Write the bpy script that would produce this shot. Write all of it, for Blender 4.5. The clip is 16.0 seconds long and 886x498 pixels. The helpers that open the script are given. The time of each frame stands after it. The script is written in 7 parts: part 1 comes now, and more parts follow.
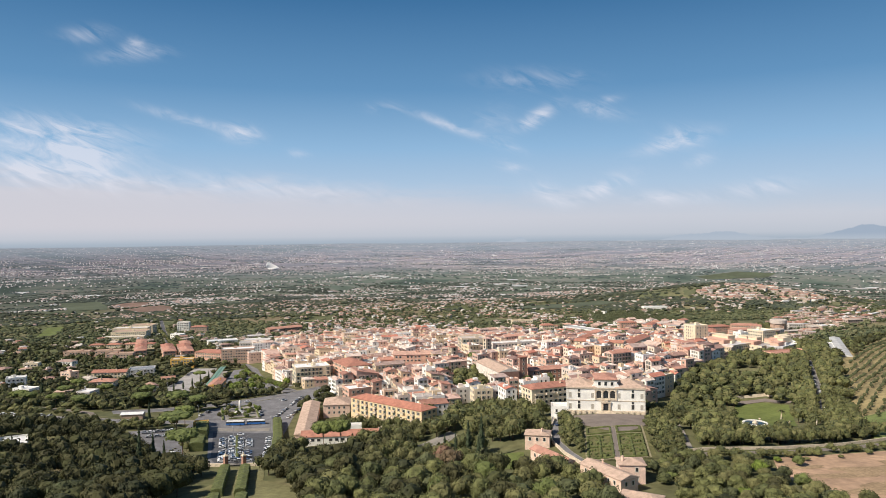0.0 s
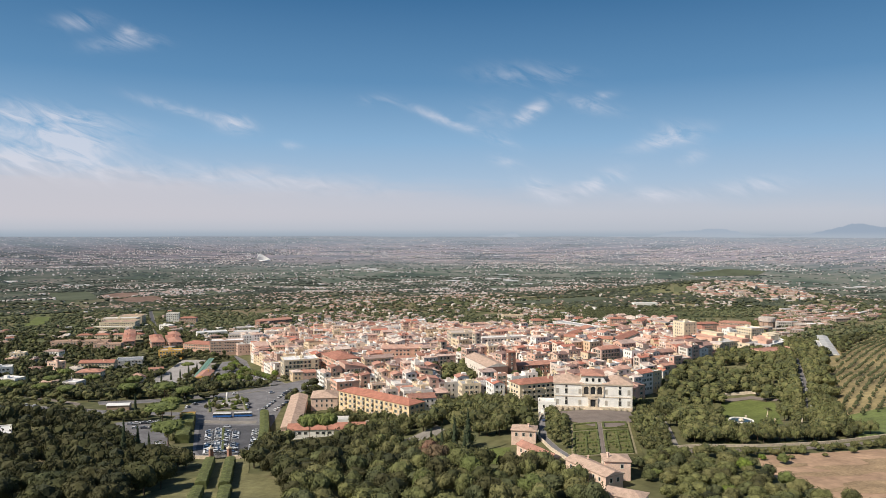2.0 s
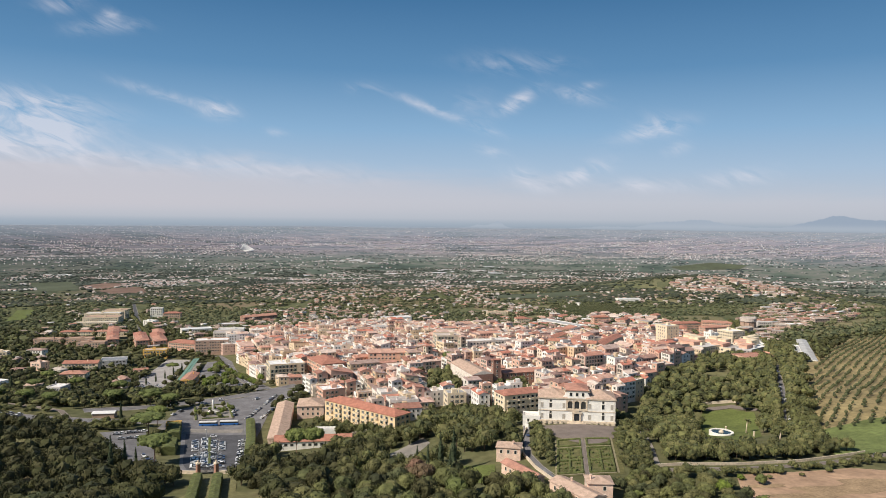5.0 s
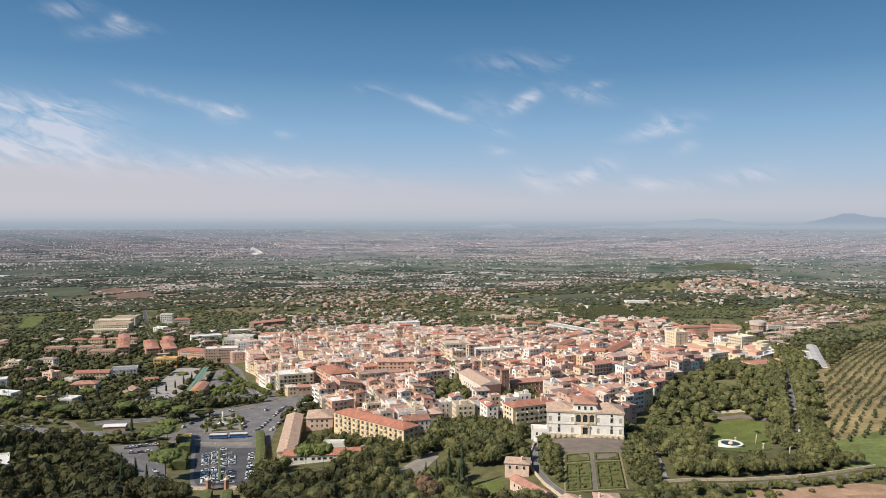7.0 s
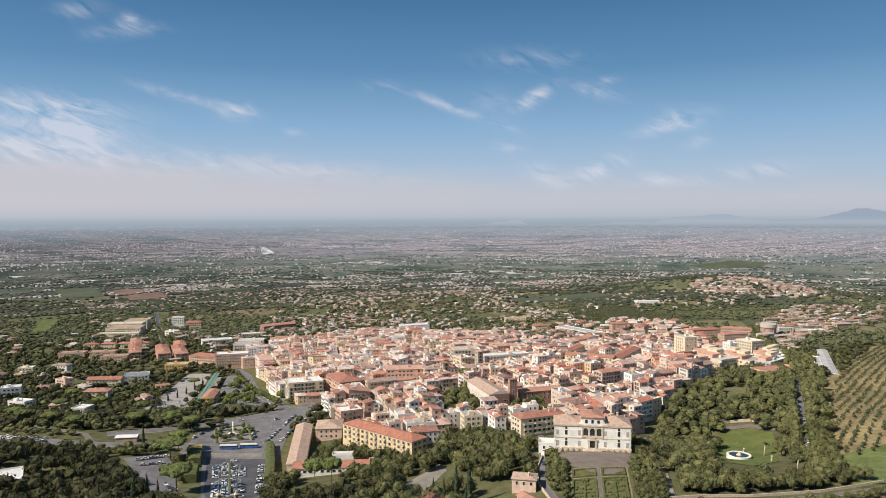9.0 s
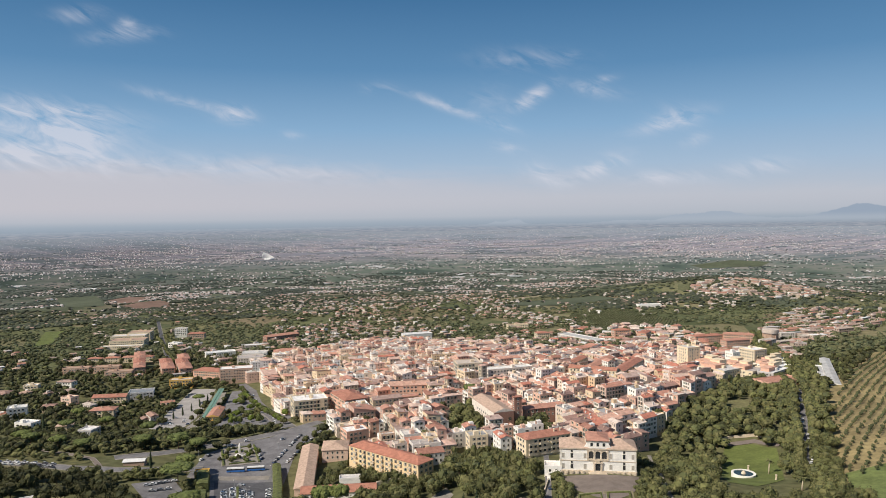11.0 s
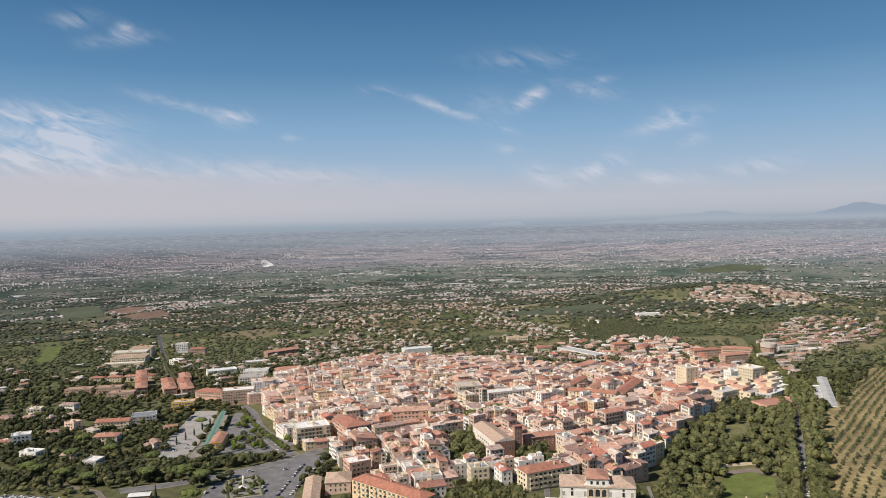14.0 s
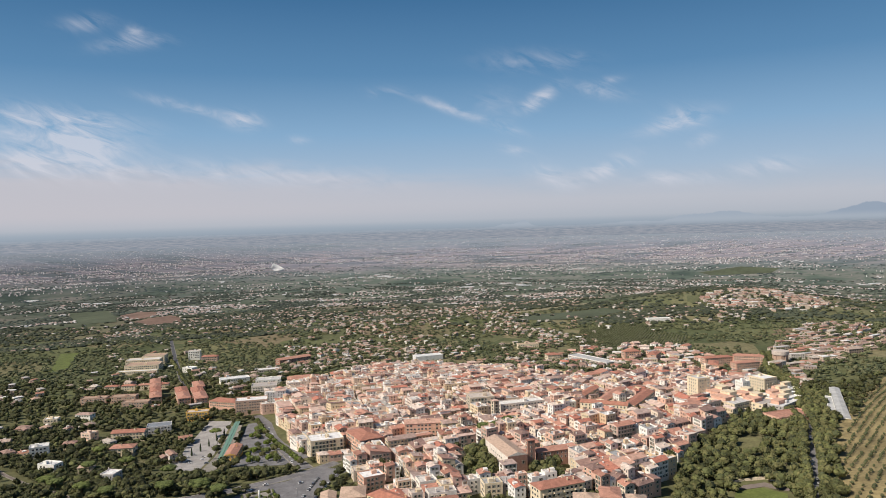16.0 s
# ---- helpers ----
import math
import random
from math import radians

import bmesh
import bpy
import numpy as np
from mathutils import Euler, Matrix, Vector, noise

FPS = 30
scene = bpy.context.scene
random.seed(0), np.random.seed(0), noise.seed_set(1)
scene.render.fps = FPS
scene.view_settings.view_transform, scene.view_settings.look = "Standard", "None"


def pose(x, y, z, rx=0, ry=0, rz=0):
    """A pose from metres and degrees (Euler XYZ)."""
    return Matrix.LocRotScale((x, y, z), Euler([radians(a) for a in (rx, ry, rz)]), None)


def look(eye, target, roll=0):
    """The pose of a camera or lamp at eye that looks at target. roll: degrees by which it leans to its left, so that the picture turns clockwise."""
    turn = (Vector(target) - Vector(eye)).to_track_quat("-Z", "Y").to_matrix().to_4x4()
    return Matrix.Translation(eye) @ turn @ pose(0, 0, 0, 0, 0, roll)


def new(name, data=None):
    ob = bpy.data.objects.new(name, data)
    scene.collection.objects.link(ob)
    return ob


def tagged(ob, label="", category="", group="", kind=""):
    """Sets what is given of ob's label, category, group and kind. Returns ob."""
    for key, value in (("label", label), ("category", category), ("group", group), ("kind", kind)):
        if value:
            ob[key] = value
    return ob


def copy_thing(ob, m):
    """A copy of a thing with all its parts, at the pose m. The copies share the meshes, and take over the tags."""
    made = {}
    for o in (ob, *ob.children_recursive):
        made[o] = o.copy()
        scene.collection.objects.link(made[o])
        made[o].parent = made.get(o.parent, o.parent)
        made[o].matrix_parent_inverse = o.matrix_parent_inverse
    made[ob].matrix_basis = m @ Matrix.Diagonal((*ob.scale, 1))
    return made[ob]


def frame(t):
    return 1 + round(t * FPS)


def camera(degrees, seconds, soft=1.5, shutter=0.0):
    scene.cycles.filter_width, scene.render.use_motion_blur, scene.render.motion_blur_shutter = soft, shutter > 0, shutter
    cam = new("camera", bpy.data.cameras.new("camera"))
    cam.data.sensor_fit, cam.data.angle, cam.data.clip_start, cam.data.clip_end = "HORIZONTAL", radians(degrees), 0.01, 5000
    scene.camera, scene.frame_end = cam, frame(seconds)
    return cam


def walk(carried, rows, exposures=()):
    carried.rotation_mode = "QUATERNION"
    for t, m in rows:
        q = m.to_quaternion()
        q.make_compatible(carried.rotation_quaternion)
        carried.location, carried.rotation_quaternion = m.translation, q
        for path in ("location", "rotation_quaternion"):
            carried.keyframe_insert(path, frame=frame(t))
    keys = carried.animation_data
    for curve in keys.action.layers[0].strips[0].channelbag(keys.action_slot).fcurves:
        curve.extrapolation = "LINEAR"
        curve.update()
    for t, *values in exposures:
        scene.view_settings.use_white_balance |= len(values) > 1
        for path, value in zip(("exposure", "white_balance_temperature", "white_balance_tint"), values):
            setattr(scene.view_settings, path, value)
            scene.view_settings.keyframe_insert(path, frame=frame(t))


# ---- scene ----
import collections

# seconds, x, y, z, yaw, pitch, roll
PATH = [
    (0, 1.25, -0.00, 0.00, 0.011, -0.915, -0.656),
    (0.5, 1.73, 1.20, -0.14, -0.057, -0.862, -0.663),
    (1, 1.95, 1.30, 0.47, 0.403, -0.926, -0.522),
    (1.5, 2.38, 1.11, 0.30, 0.467, -1.049, -0.211),
    (2, 2.86, 1.23, 0.16, -0.606, -1.402, 0.082),
    (2.5, 2.69, 1.30, 0.27, -1.450, -1.649, 0.134),
    (3, 2.20, 0.96, 0.26, -1.418, -1.717, 0.280),
    (3.5, 2.05, 0.19, 2.79, -1.726, -1.885, 0.399),
    (4, 1.83, -0.77, 7.28, -1.898, -2.045, 0.491),
    (6.5, 1.57, -1.59, 21.45, -1.343, -2.392, 0.384),
    (7, 2.11, -1.96, 22.44, -1.145, -2.230, 0.116),
    (7.5, 3.43, -2.09, 22.37, -0.704, -2.206, 0.120),
    (8, 4.18, -2.33, 23.72, -0.089, -2.325, 0.073),
    (8.5, 4.19, -2.79, 28.03, -0.206, -2.442, -0.026),
    (9, 4.00, -3.37, 32.28, -0.334, -2.466, -0.190),
    (9.5, 3.04, -4.54, 34.86, -0.441, -2.424, -0.388),
    (12, 1.76, -6.27, 54.38, -0.150, -2.420, -1.197),
    (12.5, 1.28, -7.39, 57.38, -0.171, -2.273, -1.268),
    (13, 1.45, -8.18, 61.55, -0.256, -2.256, -1.300),
    (13.5, 1.53, -9.30, 65.85, -0.324, -2.290, -1.333),
    (14, 1.80, -10.57, 69.46, -0.394, -2.279, -1.370),
    (14.5, 2.22, -11.52, 73.57, -0.333, -2.310, -1.412),
    (15, 2.32, -12.32, 77.50, -0.399, -2.305, -1.417),
    (15.5, 1.53, -13.52, 80.39, -0.402, -2.244, -1.509),
    (16, -0.73, -14.84, 80.92, 0.308, -2.159, -1.613),
]


def view(x, y, z, yaw, pitch, roll):
    return pose(x, y, z, 90 + pitch, 0, yaw) @ pose(0, 0, 0, 0, 0, roll)


cam = camera(63.0, 16.0, soft=0.6)
walk(cam, [(r[0], view(*r[1:])) for r in PATH], [(0, 0.20), (1, 0.08), (9.5, 0.06), (12, -0.02), (16, -0.03)])

# ---- world and sun ----
SUN_AZ, SUN_EL = 60.0, 42.0
sun = new("sun", bpy.data.lights.new("sun", "SUN"))
sun.data.energy, sun.data.angle, sun.data.color = 5.0, radians(0.5), (1.0, 0.915, 0.79)
to_sun = Vector((-math.sin(radians(SUN_AZ)) * math.cos(radians(SUN_EL)), -math.cos(radians(SUN_AZ)) * math.cos(radians(SUN_EL)), math.sin(radians(SUN_EL))))
sun.matrix_world = look(to_sun * 1000, (0, 0, 0))

world = bpy.data.worlds.new("sky")
scene.world = world
world.use_nodes = True
wt = world.node_tree
wn, wl = wt.nodes, wt.links
bg = wn["Background"]


def wmath(op, a, b=0.0, c=0.0):
    n = wn.new("ShaderNodeMath")
    n.operation = op
    for i, v in enumerate((a, b, c)):
        if isinstance(v, (int, float)):
            n.inputs[i].default_value = v
        else:
            wl.new(v, n.inputs[i])
    return n.outputs[0]


def wmix(fac, a, b):
    n = wn.new("ShaderNodeMix")
    n.data_type = "RGBA"
    for sock, v in ((n.inputs[0], fac), (n.inputs[6], a), (n.inputs[7], b)):
        if isinstance(v, (int, float)):
            sock.default_value = v
        elif isinstance(v, tuple):
            sock.default_value = (*v, 1)
        else:
            wl.new(v, sock)
    return n.outputs[2]


tc = wn.new("ShaderNodeTexCoord")
sep = wn.new("ShaderNodeSeparateXYZ")
wl.new(tc.outputs["Generated"], sep.inputs[0])
az = wmath("MULTIPLY", wmath("ARCTAN2", sep.outputs[0], sep.outputs[1]), 57.2958)
el = wmath("MULTIPLY", wmath("ARCSINE", sep.outputs[2]), 57.2958)
nish = wn.new("ShaderNodeTexSky")
nish.sky_type, nish.sun_disc = "NISHITA", False
nish.sun_elevation, nish.sun_rotation = radians(SUN_EL), radians(180 + SUN_AZ)
nish_c = wn.new("ShaderNodeVectorMath")
nish_c.operation = "SCALE"
wl.new(nish.outputs[0], nish_c.inputs[0])
nish_c.inputs[3].default_value = 0.056
ramp = wn.new("ShaderNodeValToRGB")
wl.new(wmath("MULTIPLY_ADD", el, 1 / 30.0, 0.1), ramp.inputs[0])
SKY = [(-3.0, (0.25, 0.27, 0.30)), (-1.1, (0.285, 0.32, 0.375)), (-0.6, (0.305, 0.365, 0.44)), (-0.25, (0.35, 0.41, 0.485)), (0.15, (0.44, 0.48, 0.545)), (1.5, (0.48, 0.525, 0.60)), (4.0, (0.37, 0.495, 0.645)), (7.0, (0.245, 0.415, 0.615)), (11.5, (0.112, 0.258, 0.455)), (18.0, (0.046, 0.148, 0.31)), (26.0, (0.038, 0.13, 0.30))]
while len(ramp.color_ramp.elements) < len(SKY):
    ramp.color_ramp.elements.new(0.5)
for e, (deg, colour) in zip(ramp.color_ramp.elements, SKY):
    e.position = deg / 30.0 + 0.1
    e.color = (*colour, 1)
high = wmath("SMOOTH_MIN", wmath("MAXIMUM", wmath("MULTIPLY_ADD", el, 1 / 20.0, -1.25), 0.0), 1.0, 0.1)
sky_c = wmix(high, ramp.outputs[0], nish_c.outputs[0])
# a bank of pinkish haze that lies over the plain and thins out eastwards
def wnoise(u, v, scale, detail, rough, twist=0.0):
    c = wn.new("ShaderNodeCombineXYZ")
    wl.new(u, c.inputs[0])
    wl.new(v, c.inputs[1])
    t = wn.new("ShaderNodeTexNoise")
    for key, value in (("Scale", scale), ("Detail", detail), ("Roughness", rough), ("Distortion", twist)):
        t.inputs[key].default_value = value
    wl.new(c.outputs[0], t.inputs[0])
    return t.outputs[0]


def wstep(x, lo, hi):
    n = wn.new("ShaderNodeMapRange")
    n.interpolation_type = "SMOOTHSTEP"
    wl.new(x, n.inputs[0])
    n.inputs[1].default_value, n.inputs[2].default_value = lo, hi
    return n.outputs[0]


soft_n = wnoise(wmath("MULTIPLY", az, 0.09), wmath("MULTIPLY", el, 0.5), 1.4, 5, 0.55, 0.4)
edge = wmath("ADD", wmath("MULTIPLY_ADD", az, -0.045, 3.35), wmath("MULTIPLY_ADD", soft_n, 3.2, -1.6))
bank = wmath("MULTIPLY", wstep(wmath("SUBTRACT", edge, el), -1.1, 1.3), wmath("MULTIPLY_ADD", wstep(az, -34.0, 22.0), -0.55, 0.85))
bank = wmath("MULTIPLY", bank, wstep(el, -0.3, 1.2))
sky_c = wmix(bank, sky_c, (0.565, 0.545, 0.59))
# thin high clouds, drawn out by the wind
fine_n = wnoise(wmath("MULTIPLY_ADD", el, 0.25, wmath("MULTIPLY", az, 0.30)), wmath("MULTIPLY_ADD", az, 0.12, wmath("MULTIPLY", el, 0.62)), 1.4, 9, 0.58, 1.0)
fibre = wmath("MINIMUM", wmath("MULTIPLY", wmath("MAXIMUM", wmath("SUBTRACT", fine_n, 0.36), 0.0), 3.3), 1.1)


def wisp(a, e, ra, re, turn, strength):
    da, de = wmath("SUBTRACT", az, a), wmath("SUBTRACT", el, e)
    c, s = math.cos(radians(turn)), math.sin(radians(turn))
    u = wmath("DIVIDE", wmath("ADD", wmath("MULTIPLY", da, c), wmath("MULTIPLY", de, s)), ra)
    v = wmath("DIVIDE", wmath("SUBTRACT", wmath("MULTIPLY", de, c), wmath("MULTIPLY", da, s)), re)
    r2 = wmath("ADD", wmath("MULTIPLY", u, u), wmath("MULTIPLY", v, v))
    return wmath("MULTIPLY", wmath("POWER", 2.718, wmath("MULTIPLY", r2, -1.0)), strength)


cover = None
for w in ((-19.5, 9.0, 2.6, 0.33, -13, 0.5), (-15.6, 8.1, 1.3, 0.55, -9, 0.95), (-27.8, 7.8, 4.2, 0.75, -5, 0.8), (-28.0, 6.3, 4.0, 0.9, -4, 0.85), (-26.0, 5.8, 1.8, 0.9, 3, 0.6), (-29.8, 4.9, 1.0, 0.6, -18, 0.6),
          (0.5, 8.8, 2.7, 0.33, -20, 0.6), (5.1, 7.1, 1.4, 0.35, -20, 0.4), (7.4, 9.2, 1.6, 0.5, 29, 0.85), (4.0, 9.1, 1.5, 0.9, 3, 0.25), (12.2, 9.6, 1.8, 0.45, -15, 0.55), (12.9, 10.3, 0.9, 0.3, 6, 0.35),
          (17.6, 6.9, 2.4, 0.5, 14, 0.55), (18.3, 7.3, 1.6, 0.8, -5, 0.4), (19.7, 5.5, 0.8, 0.4, 13, 0.55), (8.4, 3.3, 1.6, 0.7, -22, 0.7), (12.5, 3.7, 2.1, 0.6, 20, 0.85), (17.3, 2.8, 2.4, 0.5, -1, 0.5),
          (23.6, 3.3, 2.6, 0.6, 6, 0.5), (-23.0, 13.3, 2.2, 0.45, 9, 0.45), (-22.8, 14.0, 0.8, 0.5, 18, 0.4), (-25.9, 14.4, 1.5, 0.5, 9, 0.35), (-11.3, 6.6, 0.7, 0.28, -7, 0.45), (7.0, 12.1, 3.4, 0.7, -3, 0.3),
          (10.4, 12.2, 0.7, 0.28, 3, 0.4), (5.5, 5.5, 1.0, 0.4, -12, 0.35), (-4.5, 10.1, 1.2, 0.4, -3, 0.3), (-27.0, 4.5, 7.0, 0.9, -3, 0.6), (-13.0, 3.9, 8.0, 0.8, -4, 0.4)):
    one = wisp(*w)
    cover = one if cover is None else wmath("ADD", cover, one)
cloud = wmath("MINIMUM", wmath("MULTIPLY", cover, fibre), 0.62)
sky_c = wmix(cloud, sky_c, (0.70, 0.70, 0.77))
# the land beyond the plain's rim, streaked with fields and towns, its haze painted in
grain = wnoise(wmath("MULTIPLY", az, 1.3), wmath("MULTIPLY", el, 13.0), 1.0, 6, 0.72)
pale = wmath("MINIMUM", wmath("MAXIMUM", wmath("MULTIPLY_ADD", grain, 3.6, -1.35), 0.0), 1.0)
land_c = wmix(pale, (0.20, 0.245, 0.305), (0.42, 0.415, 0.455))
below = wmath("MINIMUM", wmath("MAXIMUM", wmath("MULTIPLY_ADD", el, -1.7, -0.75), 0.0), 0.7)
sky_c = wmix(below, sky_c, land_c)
# mountains tens of kilometres off, blue from painted haze: bearing, half width, height
crest = -0.55
for a, w, h in ((30.3, 1.7, 1.05), (28.2, 1.2, 0.30), (33.4, 1.9, 0.80), (21.2, 2.3, 0.78), (18.2, 1.3, 0.42), (25.6, 2.2, 0.22), (6.1, 0.55, 0.5), (4.8, 0.9, 0.25), (14.5, 2.0, 0.22)):
    d2 = wmath("DIVIDE", wmath("SUBTRACT", az, a), w)
    crest = wmath("ADD", wmath("MULTIPLY", wmath("POWER", 2.718, wmath("MULTIPLY", wmath("MULTIPLY", d2, d2), -1.0)), h), crest)
rough_n = wnoise(wmath("MULTIPLY", az, 1.0), wmath("MULTIPLY", az, 0.31), 1.6, 6, 0.6)
crest = wmath("ADD", crest, wmath("MULTIPLY_ADD", rough_n, 0.3, -0.15))
# haze put into the slope colours, thicker towards the foot
hazed_rock = wmix(wstep(az, 23.0, 29.0), (0.365, 0.425, 0.51), (0.315, 0.38, 0.475))
hazed_rock = wmix(wstep(el, 0.1, -0.5), hazed_rock, (0.40, 0.45, 0.52))
sky_c = wmix(wmath("MULTIPLY", wstep(wmath("SUBTRACT", crest, el), -0.04, 0.05), wstep(el, -0.8, -0.2)), sky_c, hazed_rock)
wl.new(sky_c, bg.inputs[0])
bg.inputs[1].default_value = 1.0

# ---- materials ----


def mat(name, cols, rough=0.9, scale=0.5, vary=0.25, bump=0.0, bump_scale=6.0, by="object", metal=0.0, spec=0.3, glow=0.0, waves=0.0, stretch=None):
    """cols: palette, picked by object or island; vary: two scales of light and dark stains."""
    m = bpy.data.materials.new(name)
    m.use_nodes = True
    nt = m.node_tree
    n, l = nt.nodes, nt.links
    b = n["Principled BSDF"]
    b.inputs["Roughness"].default_value, b.inputs["Metallic"].default_value = rough, metal
    b.inputs["Specular IOR Level"].default_value = spec
    if by == "object":
        rnd = n.new("ShaderNodeObjectInfo").outputs["Random"]
    else:
        rnd = n.new("ShaderNodeNewGeometry").outputs["Random Per Island"]
    r = n.new("ShaderNodeValToRGB")
    r.color_ramp.interpolation = "CONSTANT" if by != "blend" else "LINEAR"
    while len(r.color_ramp.elements) < len(cols):
        r.color_ramp.elements.new(0.5)
    while len(r.color_ramp.elements) > max(1, len(cols)):
        r.color_ramp.elements.remove(r.color_ramp.elements[-1])
    for i, c in enumerate(cols):
        r.color_ramp.elements[i].position = i / len(cols)
        r.color_ramp.elements[i].color = (*c, 1)
    l.new(rnd, r.inputs[0])
    geo = n.new("ShaderNodeNewGeometry")
    pos = geo.outputs["Position"]
    if stretch:
        mp = n.new("ShaderNodeMapping")
        mp.inputs["Scale"].default_value = stretch
        l.new(pos, mp.inputs[0])
        pos = mp.outputs[0]
    out = r.outputs[0]
    for k, (sc, amt) in enumerate(((scale, vary), (scale * 7, vary * 0.7))):
        t = n.new("ShaderNodeTexNoise")
        t.inputs["Scale"].default_value, t.inputs["Detail"].default_value = sc, 4
        l.new(pos, t.inputs[0])
        mr = n.new("ShaderNodeMapRange")
        mr.inputs[1].default_value, mr.inputs[2].default_value = 0.3, 0.7
        mr.inputs[3].default_value, mr.inputs[4].default_value = 1 - amt, 1 + amt
        l.new(t.outputs[0], mr.inputs[0])
        vm = n.new("ShaderNodeVectorMath")
        vm.operation = "SCALE"
        l.new(out, vm.inputs[0])
        l.new(mr.outputs[0], vm.inputs[3])
        out = vm.outputs[0]
    l.new(out, b.inputs["Base Color"])
    if bump:
        t = n.new("ShaderNodeTexNoise")
        t.inputs["Scale"].default_value, t.inputs["Detail"].default_value = bump_scale, 3
        l.new(pos, t.inputs[0])
        bp = n.new("ShaderNodeBump")
        bp.inputs["Strength"].default_value, bp.inputs["Distance"].default_value = bump, 0.3
        l.new(t.outputs[0], bp.inputs["Height"])
        l.new(bp.outputs[0], b.inputs["Normal"])
    if glow:
        l.new(out, b.inputs["Emission Color"])
        b.inputs["Emission Strength"].default_value = glow
    return m


ROOF_COLS = [(0.485, 0.257, 0.194), (0.543, 0.333, 0.259), (0.359, 0.221, 0.183), (0.578, 0.420, 0.353), (0.474, 0.239, 0.177), (0.393, 0.280, 0.241), (0.624, 0.501, 0.435), (0.485, 0.199, 0.141), (0.440, 0.326, 0.288), (0.531, 0.292, 0.224), (0.254, 0.163, 0.141), (0.693, 0.571, 0.495), (0.347, 0.175, 0.130), (0.555, 0.374, 0.312)]
WALL_COLS = [(0.680, 0.505, 0.381), (0.742, 0.618, 0.505), (0.618, 0.433, 0.360), (0.762, 0.711, 0.649), (0.618, 0.474, 0.319), (0.680, 0.567, 0.494), (0.556, 0.381, 0.309), (0.820, 0.793, 0.752), (0.680, 0.546, 0.381), (0.639, 0.412, 0.319), (0.803, 0.742, 0.680)]
FLAT_COLS = [(0.540, 0.464, 0.410), (0.734, 0.702, 0.670), (0.432, 0.389, 0.367), (0.626, 0.583, 0.551), (0.356, 0.356, 0.362), (0.778, 0.756, 0.745), (0.562, 0.540, 0.529)]
M_roof = mat("roof_tiles", ROOF_COLS, 0.9, 0.35, 0.22, 0.5, 3.0)
M_wall = mat("plaster", WALL_COLS, 0.92, 0.3, 0.12, 0.1, 3.0)
M_flat = mat("terrace_paving", FLAT_COLS, 0.9, 0.4, 0.2, 0.1, 3.0)
M_roof_i = mat("roof_tiles_far", ROOF_COLS, 0.9, 0.3, 0.22, 0.4, 3.0, by="island")
M_wall_i = mat("plaster_far", WALL_COLS, 0.92, 0.3, 0.12, by="island")
M_flat_i = mat("terrace_far", FLAT_COLS, 0.9, 0.3, 0.2, by="island")
M_glass = mat("window_glass", [(0.03, 0.035, 0.04), (0.05, 0.05, 0.05)], 0.15, 0.5, 0.2, spec=0.5)
M_shutter = mat("shutter_paint", [(0.10, 0.15, 0.10), (0.20, 0.13, 0.08), (0.13, 0.15, 0.13), (0.28, 0.24, 0.20)], 0.7, 2, 0.2)
M_blind = mat("closed_grey_shutters", [(0.42, 0.385, 0.33)], 0.8, 2, 0.15)
M_trim = mat("window_stone", [(0.72, 0.68, 0.60)], 0.85, 1, 0.15)
M_white = mat("white_render", [(0.84, 0.81, 0.75)], 0.85, 0.25, 0.10, 0.05, 2.0)
M_stone = mat("travertine", [(0.62, 0.52, 0.40)], 0.85, 0.7, 0.18, 0.2, 3.0)
M_villa_roof = mat("old_villa_tiles", [(0.50, 0.36, 0.28)], 0.9, 0.5, 0.2, 0.5, 3.0)
M_asphalt = mat("asphalt", [(0.185, 0.178, 0.184)], 0.9, 0.12, 0.25, 0.1, 3.0)
M_tarmac = mat("dark_tarmac", [(0.095, 0.094, 0.102)], 0.9, 0.12, 0.25, 0.1, 3.0)
M_pave = mat("pale_paving", [(0.27, 0.245, 0.215)], 0.9, 0.15, 0.22, 0.1, 3.0)
M_plaza = mat("plaza_paving", [(0.37, 0.345, 0.33)], 0.9, 0.1, 0.2, 0.1, 2.0)
M_gravel = mat("gravel", [(0.20, 0.165, 0.145)], 0.95, 0.2, 0.15, 0.2, 5.0)
M_paint = mat("road_paint", [(0.7, 0.7, 0.68)], 0.7, 1, 0.1)
M_parterre = mat("parterre_turf", [(0.125, 0.120, 0.050)], 0.95, 0.3, 0.35, 0.4, 4.0)
M_lawn = mat("lawn_grass", [(0.125, 0.15, 0.042)], 0.95, 0.08, 0.22, 0.4, 4.0)
M_tilled = mat("tilled_soil", [(0.20, 0.13, 0.10)], 0.95, 0.01, 0.25, 0.2, 1.0)
M_crop = mat("crop_green", [(0.088, 0.102, 0.062)], 0.95, 0.01, 0.2, 0.2, 1.0)
M_scrub = mat("stubble", [(0.32, 0.225, 0.135)], 0.95, 0.12, 0.3, 0.4, 4.0)
M_path = mat("sandy_path", [(0.25, 0.22, 0.135)], 0.95, 0.3, 0.2, 0.2, 4.0)
M_meadow = mat("meadow_grass", [(0.140, 0.170, 0.056)], 0.95, 0.05, 0.3, 0.4, 3.0)
M_dry = mat("dry_grass", [(0.17, 0.16, 0.075)], 0.95, 0.06, 0.3, 0.4, 3.0)
M_earth = mat("bare_earth", [(0.40, 0.265, 0.175)], 0.95, 0.05, 0.25, 0.5, 2.0)
M_soil = mat("dry_orchard_soil", [(0.275, 0.218, 0.108)], 0.95, 0.05, 0.3, 0.5, 2.0)
